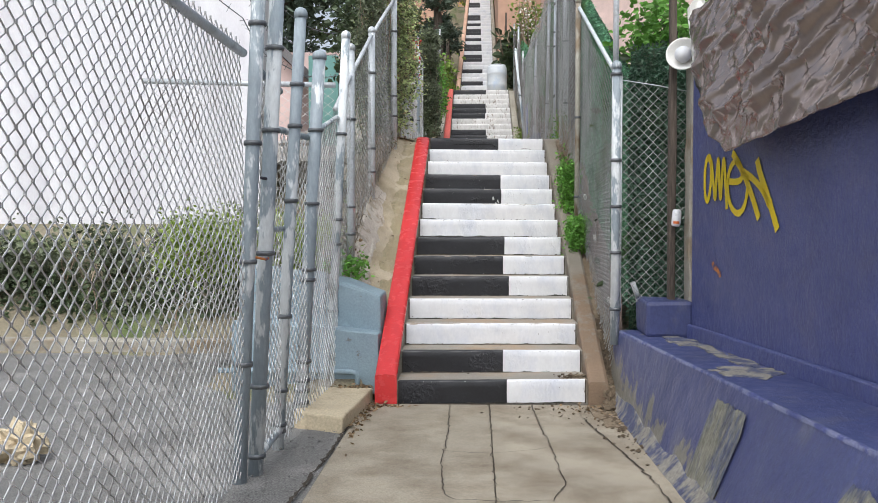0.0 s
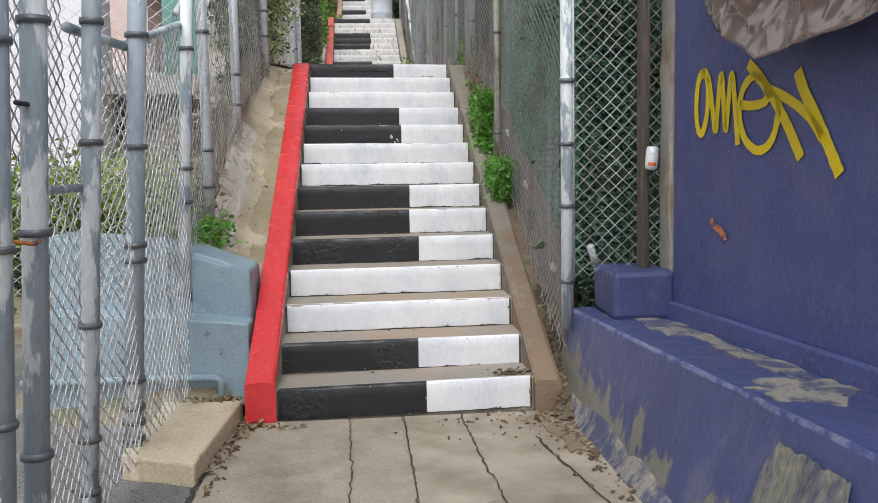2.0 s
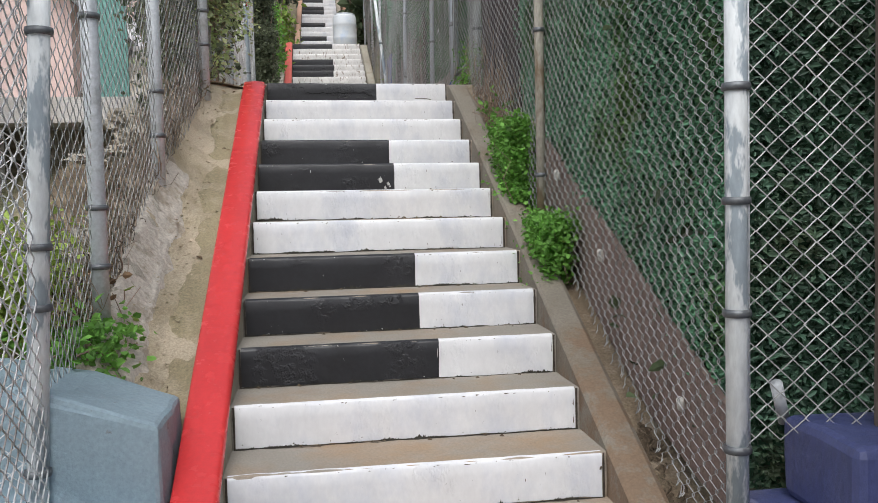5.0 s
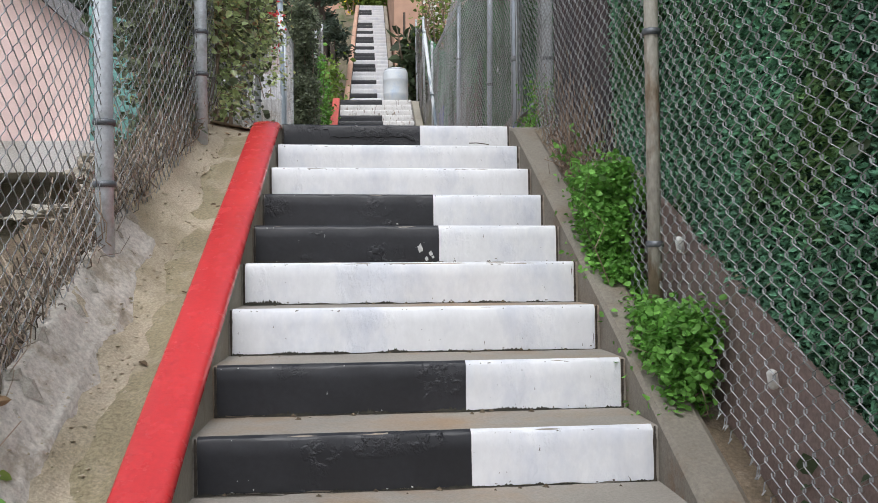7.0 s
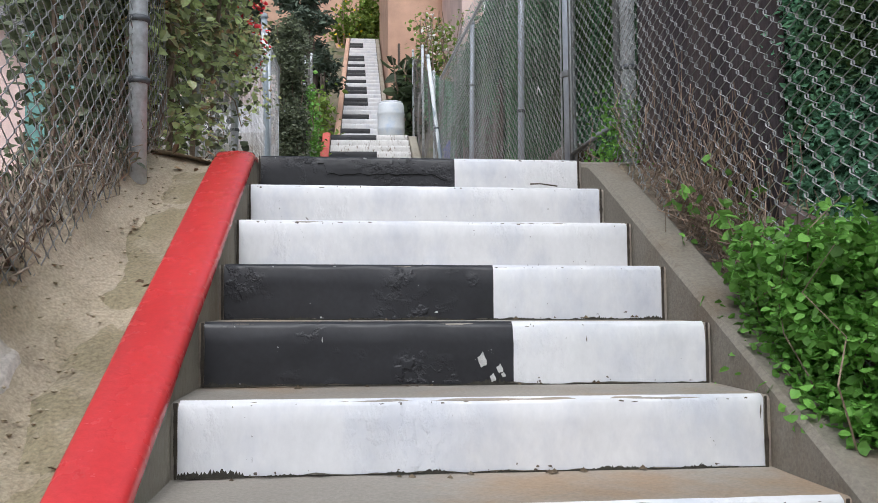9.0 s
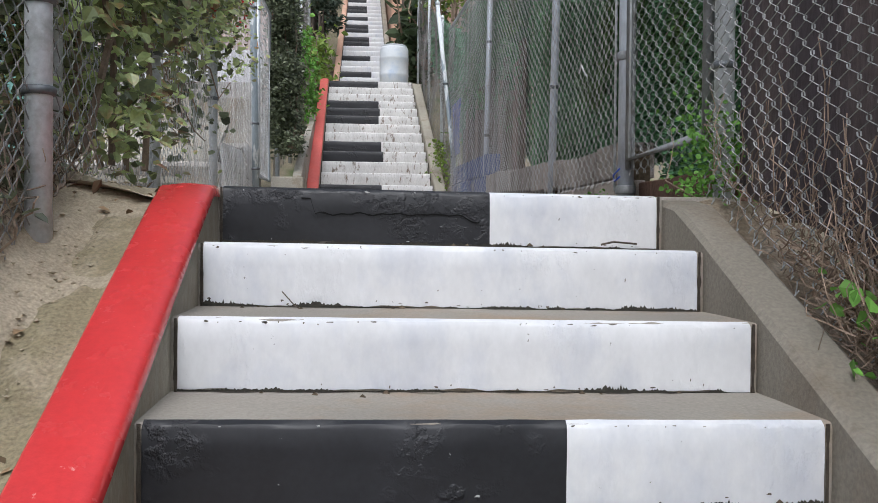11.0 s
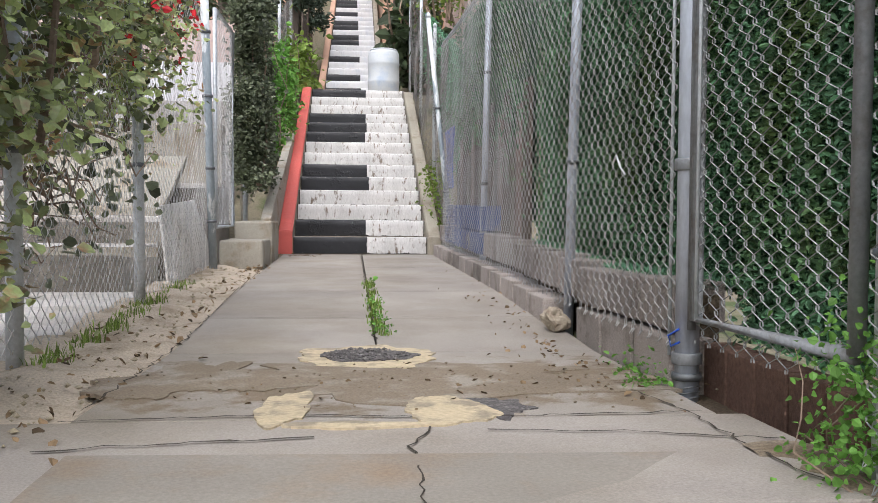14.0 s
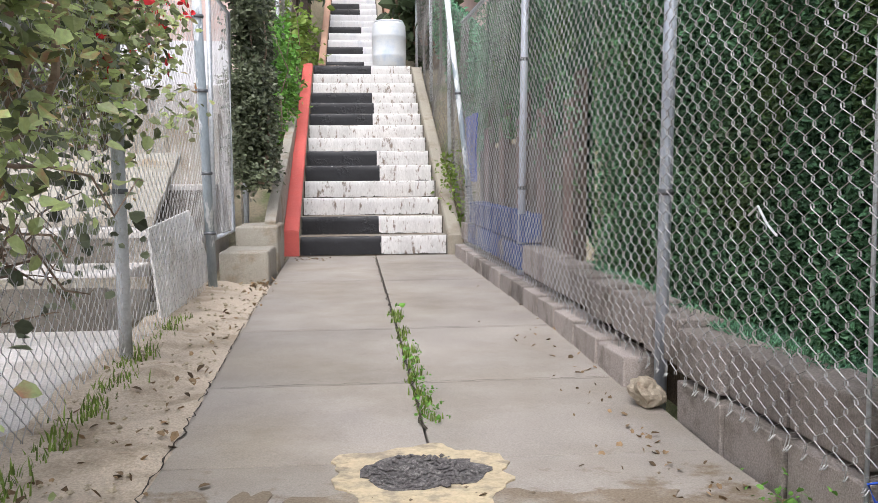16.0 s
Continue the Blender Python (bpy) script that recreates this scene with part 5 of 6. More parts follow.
for x, y in ((0.97, 7.6), (0.95, 10.45)):
    post(rl, x, y, LAND(y) - 0.05, 4.9, 0.026, M_SILVER, lean=(0.04, 0), bands=(3.3, 4.2))
post(rl, 0.97, 12.75, LAND(12.7) + 0.0, 5.2, 0.026, M_GREY, lean=(-0.27, 0.2), bands=(3.3, 4.2))
mesh_panel(rl, (0.965, 6.1), (0.86, 13.0), straight(2.60, 2.68), straight(4.9, 4.9), material=M_LANDWIRE, seed=15, r=0.002, sag=0.02, soft=0.3, curl=True)
tube("top_rail", [(1.02, 6.1, 4.88), (1.0, 9.6, 4.9), (0.86, 12.9, 4.88)], 0.018, M_STEEL, rl)
rs = empty("upper_fence_right", "leaning chain link fence beside the upper stairs", "fence")
mesh_panel(rs, (0.92, 13.0), (1.0, 20.5), straight(2.7, 5.6), straight(4.9, 7.4), M_DARKWIRE, seed=16, sag=0.06, w=0.05, h=0.05)
for y in (15.2, 17.6, 20.4):
    post(rs, 0.98, y, SLOPE(y) - 0.1, SLOPE(y) + 2.05, 0.024, M_STEEL)
ls = empty("upper_fence_left", "chain link fence beside the upper stairs", "fence")
mesh_panel(ls, (-1.25, 12.9), (-1.2, 20.0), straight(2.9, 5.5), straight(4.6, 7.2), M_DARKWIRE, seed=17, sag=0.04, w=0.05, h=0.05)
for y in (12.9, 15.0, 17.4, 20.0):
    post(ls, -1.24, y, SLOPE(y) - 0.1, SLOPE(y) + 1.85, 0.026, M_STEEL)

# ---- buildings behind the fences ----
wb = empty("white_building", "tall white stuccoed building behind the hedge", "building", "structure")
part("wall", prism([(-14, -0.2), (-14, 4.7), (-2.9, 4.7), (-2.9, -0.2)], "y", 4.6, 5.3), M_WALLW, wb)
part("kerb", box(-9, -2.2, 2.6, 2.85, -0.1, 0.13, 0.02), M_CONC, wb, "low concrete kerb")
ph = empty("pink_house", "pink stuccoed house with a gabled roof", "house", "structure")
part("wall", prism([(-9.0, 1.0), (-9.0, 4.5), (-6.4, 6.9), (-3.9, 4.6), (-3.9, 1.0)], "y", 11.6, 17.0), M_PINK, ph)
part("roof", prism([(-9.4, 4.25), (-6.4, 6.95), (-3.6, 4.35), (-3.6, 4.55), (-6.4, 7.2), (-9.4, 4.5)], "y", 11.2, 17.3), M_ROOF, ph)


# ---- artificial ivy screens and boards on the right ----
def ivy_screen(name, label, p0, p1, low, high, per_m2, seed, size=0.05, depth=0.05, leaf=None):
    """A green screen of plastic leaves on a dark backing, between two plan points."""
    rng = np.random.RandomState(seed)
    th = empty(name, label, "ivy screen")
    a, b = np.array(p0), np.array(p1)
    L = np.linalg.norm(b - a)
    d = (b - a) / L
    nrm = np.array([-d[1], d[0]])
    area = L * np.mean([high(u) - low(u) for u in np.linspace(0, 1, 9)])
    n = int(area * per_m2)
    u = rng.rand(n)
    lo, hi = np.array([low(q) for q in u]), np.array([high(q) for q in u])
    z = lo + (hi - lo) * rng.rand(n)
    bulge = 0.03 * np.sin(u * L * 3.1 + seed) * np.sin(z * 2.7) + rng.rand(n) * depth
    p = np.stack([a[0] + d[0] * L * u + nrm[0] * bulge, a[1] + d[1] * L * u + nrm[1] * bulge, z], 1)
    foliage("leaves", p, size, leaf or M_IVY, th, rng, up=0.0, face=(nrm[0] * 1.3, nrm[1] * 1.3, 0.3), stretch=2.2)
    v, f = [], []
    for i in range(25):
        q = i / 24
        x, y = a + d * L * q - nrm * 0.03
        v += [(x, y, low(q)), (x, y, high(q) - 0.03)]
    for i in range(24):
        f.append((2 * i, 2 * i + 2, 2 * i + 3, 2 * i + 1))
    raw("backing", v, f, M_BACK, th, "dark green backing")
    return th


# normals point to the walker: run the screens from near to far on the right-hand side
ivy_screen("ivy_screen", "dark green artificial ivy screen behind the stair fence", (1.06, 0.30), (1.08, 3.6), straight(0.72, 2.2), straight(2.55, 4.05), 11500, 31, 0.025)
# corner screen is dimmed by its leaf colour
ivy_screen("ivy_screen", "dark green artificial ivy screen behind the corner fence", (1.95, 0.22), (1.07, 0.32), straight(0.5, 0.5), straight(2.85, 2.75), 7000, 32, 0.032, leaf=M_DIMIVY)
ivy_screen("ivy_screen", "green artificial ivy screen behind the landing gate", (1.22, 4.9), (1.20, 6.1), straight(2.62, 2.62), straight(5.3, 5.3), 9500, 33, 0.027, leaf=M_LANDIVY)
ivy_screen("ivy_screen", "green artificial ivy screen behind the landing fence", (1.36, 6.1), (1.20, 9.3), straight(2.74, 2.78), straight(5.3, 5.3), 9500, 34, 0.027, leaf=M_LANDIVY)
ivy_screen("ivy_screen", "green artificial ivy screen above the timber boards", (1.14, 9.3), (1.06, 12.9), lambda u: 2.95 + 0.75 * min(1, u * 2.2), straight(5.1, 5.1), 900, 35, 0.04, leaf=M_LANDIVY)
ivy_screen("ivy_screen", "green artificial ivy screen beside the upper stairs", (1.12, 13.0), (1.25, 20.5), straight(3.4, 6.2), straight(4.8, 7.0), 700, 36, 0.07)
# bright leafy top of the hedge behind the corner
rng = np.random.RandomState(40)
hedge_top = empty("hedge", "bright green clipped hedge behind the fence corner", "hedge")
foliage("leaves", clumpy(rng, 3500, (1.2, 0.5, 2.65), (2.6, 1.4, 3.15), 60, 0.10), 0.06, M_LIME, hedge_top, rng)
# darker leaf colour below the bright top paints in the shade inside the hedge
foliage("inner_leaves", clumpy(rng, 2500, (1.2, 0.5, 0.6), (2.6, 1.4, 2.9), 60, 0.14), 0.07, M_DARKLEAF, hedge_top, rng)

sb = empty("bottom_board", "brown plywood board leaning at the foot of the fence", "board")
part("board", roughen(prism([(0.28, 0.42), (0.30, 0.80), (1.1, 1.16), (2.56, 1.82), (3.4, 2.12), (3.4, 1.72), (1.0, 0.62)], "x", 0.985, 1.01), 0.004, 3), M_BOARD, sb)
for y, z in ((2.3, 1.62), (1.55, 1.22), (0.62, 0.72)):
    o = lathe("pale_tie", [(0.012, 0), (0.016, 0.01), (0.016, 0.05), (0.008, 0.06)], M_LAMP, sb, pose(0.965, y, z, 25, -20, 0), 8, "pale plastic tie")
screen = empty("brown_screen", "dark brown sheets behind the chain link fence", "screen")
part("sheet", roughen(prism([(3.45, 2.05), (3.45, 4.1), (4.2, 4.43), (4.2, 2.3)], "x", 1.02, 1.045), 0.012, 3, 0.15), M_CLOTH, screen)
part("sheet", roughen(prism([(4.17, 2.3), (4.17, 4.4), (4.9, 4.75), (4.9, 2.5)], "x", 1.05, 1.07), 0.012, 3, 0.15), M_CLOTH, screen)
rng = np.random.RandomState(41)
v, f = [], []
for k in range(700):
    y = 3.25 + abs(rng.normal(0, 0.75)) if k % 3 == 0 else 3.75 + rng.normal(0, 0.22)
    y = min(4.8, max(3.2, y))
    z0 = min(0.482 * y + 0.15, TOP1) + rng.rand() * 0.12
    tall = 0.012 + 0.07 * rng.rand() ** 3
    pts = [Vector((0.90 + rng.rand() * 0.09, y, z0))]
    for s in range(6):
        pts.append(pts[-1] + Vector((rng.normal(0, 0.018), rng.normal(0, 0.035), tall * (0.5 + rng.rand()))))
    tube_data(pts, 0.0014 + 0.001 * rng.rand(), 3, v, f, False)
tw = raw("dry_vine", v, f, M_DRY)
tagged(tw, "tangle of dry brown vine stems in the fence mesh", "vine", "", "stuff")

# ---- block wall on the right of the landing ----
cmu = empty("block_wall", "low wall of grey concrete blocks under the fence", "wall", "structure")


def block(y0, y1, xf, depth, z0, z1, m, seed):
    bm = box(xf, xf + depth, y0 + 0.005, y1 - 0.005, z0, z1, 0.008)
    part("concrete_block", roughen(bm, 0.004, 9, 0, seed), m, cmu)


def face_x(y):
    return 0.995 - 0.018 * (y - 6.2)


y, k = 6.2, 0
while y < 12.8:
    L = 0.40
    m = M_CMUB if 10.2 < y < 12.6 else M_CMU
    block(y, y + L, face_x(y) + 0.01 * math.sin(k * 2.3), 0.19, LAND(y) + 0.17, LAND(y) + 0.345 + 0.008 * math.sin(k * 5.0), m, k)
    if 10.2 < y < 12.7:
        block(y, y + L, face_x(y) + 0.015, 0.19, LAND(y) + 0.36, LAND(y) + 0.56, m, k + 0.5)
    y += L + 0.012
    k += 1
y = 6.15
while y < 12.9:
    L = 0.40
    x = face_x(y) - 0.03 if y < 7.25 else face_x(y) - 0.09
    if not 7.3 < y < 7.6:
        block(y, min(y + L, 7.42) if y < 7.4 else y + L, x, 0.16, LAND(y) - 0.08, LAND(y) + (0.155 if y < 7.3 else 0.125), M_CMU, y)
    y += L + 0.008
part("core", prism([(6.2, LAND(6.2) - 0.1), (6.2, LAND(6.2) + 0.30), (12.9, LAND(12.9) + 0.30), (12.9, LAND(12.9) - 0.1)], "x", 1.075, 1.16), M_SOIL, cmu, "dark earth fill")
bumpy_sheet("turf_ledge", np.linspace(1.09, 1.5, 8).tolist(), np.linspace(6.2, 9.4, 40).tolist(), lambda x, y: LAND(y) + 0.325, M_BACK, 0.012, 6.0, "structure", "green artificial turf ledge behind the block wall", "turf")
rng = np.random.RandomState(88)
n = 9000
ty = 6.2 + 3.1 * rng.rand(n)
vv, ff = leaves(np.stack([1.10 + 0.30 * rng.rand(n), ty, np.interp(ty, [6.2, 7.0, 9.4], [LAND(6.2), LAND(7.0), LAND(9.4)]) + 0.33], 1), 0.022, rng, up=-2.0, stretch=4.0)
tagged(raw("turf_blades", vv.tolist(), ff.tolist(), M_IVY), "short green blades of the artificial turf", "turf", "", "stuff")
bm = bmesh.new()
bmesh.ops.create_icosphere(bm, subdivisions=3, radius=0.066)
for vv in bm.verts:
    vv.co *= 1 + 0.5 * noise.noise(vv.co * 16) + 0.25 * noise.noise(vv.co * 45)
    vv.co.z *= 0.85
    vv.co += Vector((0.885, 7.50, LAND(7.5) + 0.06))
rock = tagged(part("rock", bm, M_ROCK, None, "", False), "pale broken rock lying against the block wall", "rock")
gs = empty("gate_step", "brown brick step in the dark gap under the gate", "step", "structure")
for i in range(6):
    part("brick", roughen(box(1.09, 1.20, 4.98 + 0.2 * i, 5.165 + 0.2 * i, 2.40, 2.60, 0.006), 0.004, 8), M_BRICK, gs)
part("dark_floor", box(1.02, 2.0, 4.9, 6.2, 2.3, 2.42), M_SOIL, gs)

# timber boards behind the far part of the landing fence
bd = empty("board_fence", "old vertical timber boards behind the chain link", "fence")
for i in range(15):
    y = 9.3 + 0.245 * i
    h = 3.75 + 0.12 * math.sin(i * 2.1) + 0.25 * (i % 3 == 0)
    part("board", roughen(box(1.10 - 0.005 * i, 1.125 - 0.005 * i, y, y + 0.225, LAND(y) + 0.3, h, 0.004), 0.006, 5), (M_WOOD, M_BOARD, M_RISER)[i % 3], bd)
part("blue_sheet", roughen(box(0.95, 0.965, 12.7, 13.4, 3.35, 4.0, 0.0), 0.02, 4, 0.15), M_BLUEP, bd, "bright blue plastic sheet")
bag = tagged(raw("blue_ribbon", *tube_data([(0.935, 6.75, 3.24), (0.93, 6.68, 3.27), (0.93, 6.62, 3.22), (0.93, 6.56, 3.19)], 0.004, 5), M_CAN), "frayed white and blue plastic tie on the mesh", "ribbon")

# ---- yard behind the landing fence ----
yd = empty("yard_slab", "pale grey concrete slab and broad steps of the neighbouring yard", "yard steps", "structure")
part("slab", prism([(4.9, 2.2), (4.9, 2.40), (9.5, 2.50), (9.5, 2.2)], "x", -6.5, -1.42), M_YARD, yd)
for i, (y0, y1, z, xr) in enumerate([(9.5, 10.9, 2.80, -1.66), (10.6, 12.3, 3.02, -1.6), (12.0, 13.6, 3.34, -1.5)]):
    part("step", roughen(box(-6.5, xr, y0, y1, 2.1, z, 0.012), 0.008, 2, 0.4), M_YARD, yd)
    # thin board darkens the step front: dirt plus the shade of an upright face
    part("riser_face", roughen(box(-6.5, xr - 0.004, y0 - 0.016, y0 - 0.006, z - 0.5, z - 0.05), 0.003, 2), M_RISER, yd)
part("tilted_slab", roughen(prism([(11.2, 3.02), (11.2, 3.10), (12.4, 3.62), (12.4, 3.54)], "x", -3.2, -1.75, 0.006), 0.01, 3, 0.2), M_CONC, yd, "tilted grey slab")
part("retaining_wall", roughen(box(-6.5, -1.55, 13.4, 13.7, 3.2, 4.05, 0.012), 0.01, 2, 0.4), M_CONC, yd, "rough grey retaining wall")
part("retaining_wall", roughen(box(-6.5, -1.6, 14.6, 14.9, 3.2, 4.45, 0.012), 0.01, 2, 0.4), M_YARD, yd, "pale upper retaining wall")
part("nosing", box(-6.5, -1.43, 9.488, 9.52, 2.74, 2.806), M_CONC, yd)
wp = tagged(part("white_parapet", roughen(box(-4.5, -1.7, 15.6, 15.8, 4.2, 5.1, 0.01), 0.006, 3), M_WALLW), "white painted parapet wall behind the yard steps", "wall", "", "structure")
wp2 = tagged(part("backdrop_wall", box(-7.0, -1.7, 17.2, 17.5, 3.0, 6.0), M_PINK), "pink stuccoed wall behind the yard", "wall", "", "structure")
# perforated board
pb = empty("perforated_board", "white perforated board leaning against the fence", "board")
bm = prism([(9.53, 2.53), (9.46, 3.09), (10.82, 3.155), (11.7, 2.58)], "x", -1.375, -1.36)
for q in bm.verts:
    q.co.x -= (q.co.z - 2.5) * 0.08
part("panel", bm, M_PEG, pb)
v, f = [], []
for i in range(32):
    for j in range(12):
        y, z = 9.57 + i * 0.06 + j * 0.002, 2.60 + j * 0.05
        if z > 3.09 or y > 11.6 - (z - 2.6) * 1.4:
            continue
        b0 = len(v)
        v += [(-1.3575 - (z - 2.5) * 0.08, y + 0.0045 * math.cos(a), z + 0.0045 * math.sin(a)) for a in (0, 1.05, 2.09, 3.14, 4.19, 5.24)]
        f.append(tuple(range(b0, b0 + 6)))
raw("hole", v, f, M_INK, pb, "rows of dark holes")["kind"] = "stuff"
# concrete steps by the walk gate
ws = empty("side_steps", "two worn tan concrete steps beside the second flight", "steps", "structure")
part("step", roughen(box(-1.28, -0.895, 11.3, 12.0, 2.5, 2.81, 0.02), 0.01, 5, 0.12), M_CONC, ws)
part("step", roughen(box(-1.24, -0.875, 12.0, 12.7, 2.5, 2.98, 0.02), 0.01, 5, 0.12), M_CONC, ws)
part("sill", roughen(prism([(12.3, 2.7), (12.3, 3.0), (16.0, 4.2), (16.0, 3.6)], "x", -1.02, -0.92), 0.012, 3, 0.2), M_CONC, ws)
drain = tagged(tube("drain_pipe", [(-1.1, 15.6, 3.75), (-1.06, 15.9, 4.05), (-1.06, 16.2, 4.25)], 0.09, M_BEIGE), "short fat beige drain pipe beside the stairs", "pipe")


# ---- plants ----
def plant(name, label, category, lo, hi, n, size, material, seed, clumps=30, spread=0.1, stems=12, stem_r=0.006, **kw):
    rng = np.random.RandomState(seed)
    th = empty(name, label, category)
    v, f = [], []
    lo, hi = np.array(lo, float), np.array(hi, float)
    for k in range(stems):
        p = Vector((lo[0] + (hi[0] - lo[0]) * rng.rand(), lo[1] + (hi[1] - lo[1]) * rng.rand(), lo[2] - 0.04))
        pts, rr = [p], [stem_r * 2]
        for s in range(5):
            p = p + Vector((rng.normal(0, 0.06), rng.normal(0, 0.09), (hi[2] - lo[2]) * 0.2))
            pts.append(p)
            rr.append(stem_r * (1.8 - 0.3 * s))
        tube_data(pts, rr, 5, v, f)
    raw("stem", v, f, M_DRY, th)["kind"] = "stuff"
    foliage("leaves", clumpy(rng, n, lo, hi, clumps, spread), size, material, th, rng, **kw)
    return th


plant("hedge_shrub", "dark green shrub hedge in front of the white building", "hedge", (-9.0, 3.2, 0.1), (-2.3, 3.9, 1.2), 15000, 0.07, M_HEDGE, 51, 170, 0.13, 40)
plant("hedge_shrub", "dense dark undergrowth at the foot of the hedge", "hedge", (-9.0, 3.1, 0.05), (-2.3, 3.6, 0.7), 6000, 0.07, M_DARKLEAF, 52, 90, 0.13, 30)
plant("weed_bush", "fresh bright green weeds behind the fence", "weeds", (-3.0, 1.2, 0.95), (-1.5, 2.0, 1.36), 9000, 0.042, M_WEED, 53, 130, 0.10, 12)
plant("weed_bush", "fresh green weeds beside the pale blue block", "weeds", (-1.5, 1.06, 0.86), (-1.2, 1.4, 1.02), 1300, 0.04, M_LIME, 54, 20, 0.06, 8)
plant("dark_hedge", "dark overgrown ivy hedge behind the stair fence", "hedge", (-1.55, 4.0, 2.1), (-1.36, 5.1, 4.3), 5200, 0.048, M_HEDGE, 55, 80, 0.08, 10, up=0.7, face=(0.7, -0.5, 0.2))
plant("dry_growth", "dry grey brown growth at the foot of the bank", "undergrowth", (-1.5, 1.2, 0.6), (-1.36, 3.2, 1.2), 900, 0.035, M_LITTER, 56, 60, 0.06, 50, 0.003)
plant("bougainvillea", "large leafy climbing shrub hanging over the fence", "shrub", (-1.52, 4.95, 2.65), (-1.19, 6.1, 4.9), 9000, 0.046, M_LEAF, 57, 120, 0.10, 12, 0.008, up=1.7, face=(0.9, -0.8, 0.3), stretch=1.15)
plant("bougainvillea", "overhanging part of the climbing shrub above the yard", "shrub", (-1.48, 6.0, 3.3), (-1.17, 7.4, 4.9), 3200, 0.052, M_LEAF, 58, 60, 0.11, 4, 0.008, up=1.7, face=(0.9, -0.8, 0.3), stretch=1.15)
fl = plant("bougainvillea", "spreading branches of the climbing shrub with red flowers", "shrub", (-1.44, 7.3, 3.55), (-1.385, 8.7, 4.7), 2700, 0.046, M_LEAF, 59, 40, 0.12, 6, 0.01, up=1.7, face=(0.9, -0.8, 0.3), stretch=1.15)
rng = np.random.RandomState(60)
# shade within the climbing shrub, coloured in with duller and darker leaves
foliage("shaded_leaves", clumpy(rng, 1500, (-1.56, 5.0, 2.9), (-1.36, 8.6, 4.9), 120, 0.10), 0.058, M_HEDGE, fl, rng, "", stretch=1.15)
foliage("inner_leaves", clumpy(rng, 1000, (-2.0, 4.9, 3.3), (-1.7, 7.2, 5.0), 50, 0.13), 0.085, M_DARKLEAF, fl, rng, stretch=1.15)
foliage("flower", clumpy(rng, 150, (-1.4, 8.2, 3.85), (-1.15, 9.8, 4.75), 24, 0.035), 0.042, M_FLOWER, fl, rng, "red flowers", stretch=1.2)["kind"] = "stuff"
foliage("outer_leaves", clumpy(rng, 800, (-1.4, 8.3, 3.75), (-1.2, 9.6, 4.5), 18, 0.09), 0.046, M_LEAF, fl, rng)
v, f = [], []
for k in range(26):
    p = Vector((-1.40 + rng.normal(0, 0.04), 6.9, 3.0 + rng.rand() * 0.9))
    pts = [p]
    for s in range(6):
        p = p + Vector((rng.normal(0, 0.05), 0.06 + rng.rand() * 0.22, rng.normal(0.0, 0.07)))
        pts.append(p)
    tube_data(pts, [0.009, 0.008, 0.006, 0.005, 0.004, 0.003, 0.002], 5, v, f)
raw("branch", v, f, M_DRY, fl, "bare grey branches")["kind"] = "stuff"
plant("ivy_column", "tall dark ivy growing over the fence by the gate", "ivy", (-1.28, 12.35, 3.38), (-1.03, 13.4, 5.5), 24000, 0.046, M_HEDGE, 61, 170, 0.06, 5, 0.008, up=0.9, face=(0.5, -0.6, 0.2))
plant("green_shrub", "bright green weeds crowding the upper stair kerb", "weeds", (-1.4, 15.3, 3.9), (-1.06, 18.5, 5.3), 6500, 0.07, M_LIME, 62, 70, 0.10, 14)
plant("green_shrub", "bright green weeds beside the upper landing", "weeds", (-1.5, 18.5, 5.1), (-0.95, 24.0, 6.2), 2600, 0.11, M_GRASS, 63, 60, 0.15, 14)
plant("broadleaf_bush", "dark broadleaf bush beside the plastic drum", "bush", (0.75, 20.5, 5.9), (1.4, 22.0, 7.3), 900, 0.24, M_DARKLEAF, 64, 40, 0.15, 14, 0.02)
plant("clover_weed", "lush bright green clover growing over the stair kerb", "weeds", (0.80, 2.70, 1.48), (0.92, 3.40, 1.98), 12000, 0.021, M_LIME, 65, 110, 0.035, 4, 0.0015, stretch=0.85, up=1.2)
plant("clover_weed", "lush bright green clover growing over the stair kerb", "weeds", (0.80, 1.90, 1.06), (0.92, 2.65, 1.40), 10000, 0.021, M_LIME, 66, 90, 0.035, 4, 0.0015, stretch=0.85, up=1.2)
plant("vine_weed", "young green vine climbing the mesh above the kerb", "weeds", (0.87, 3.3, 1.78), (0.93, 3.9, 2.2), 150, 0.04, M_LIME, 67, 22, 0.05, 4, 0.0012, stretch=1.1)
plant("vine_weed", "green weeds around the gate post", "weeds", (0.93, 4.88, 2.44), (1.04, 5.10, 2.78), 1100, 0.018, M_LIME, 68, 24, 0.06, 4, 0.0015, stretch=1.1)
plant("side_weed", "sparse green weeds along the upper stair kerb", "weeds", (0.86, 13.4, 2.75), (0.98, 15.6, 3.6), 900, 0.05, M_GRASS, 69, 30, 0.08, 8, 0.003)
plant("side_weed", "small weeds at the foot of the block wall", "weeds", (0.82, 6.05, 2.43), (0.93, 6.5, 2.46), 380, 0.02, M_LIME, 70, 14, 0.04, 0, 0.003)
plant("joint_weed", "small green weeds in the slab joint", "weeds", (0.005, 7.35, 2.455), (0.05, 9.9, 2.57), 10, 0.04, M_LIME, 71, 4, 0.02, 0, 0.003)


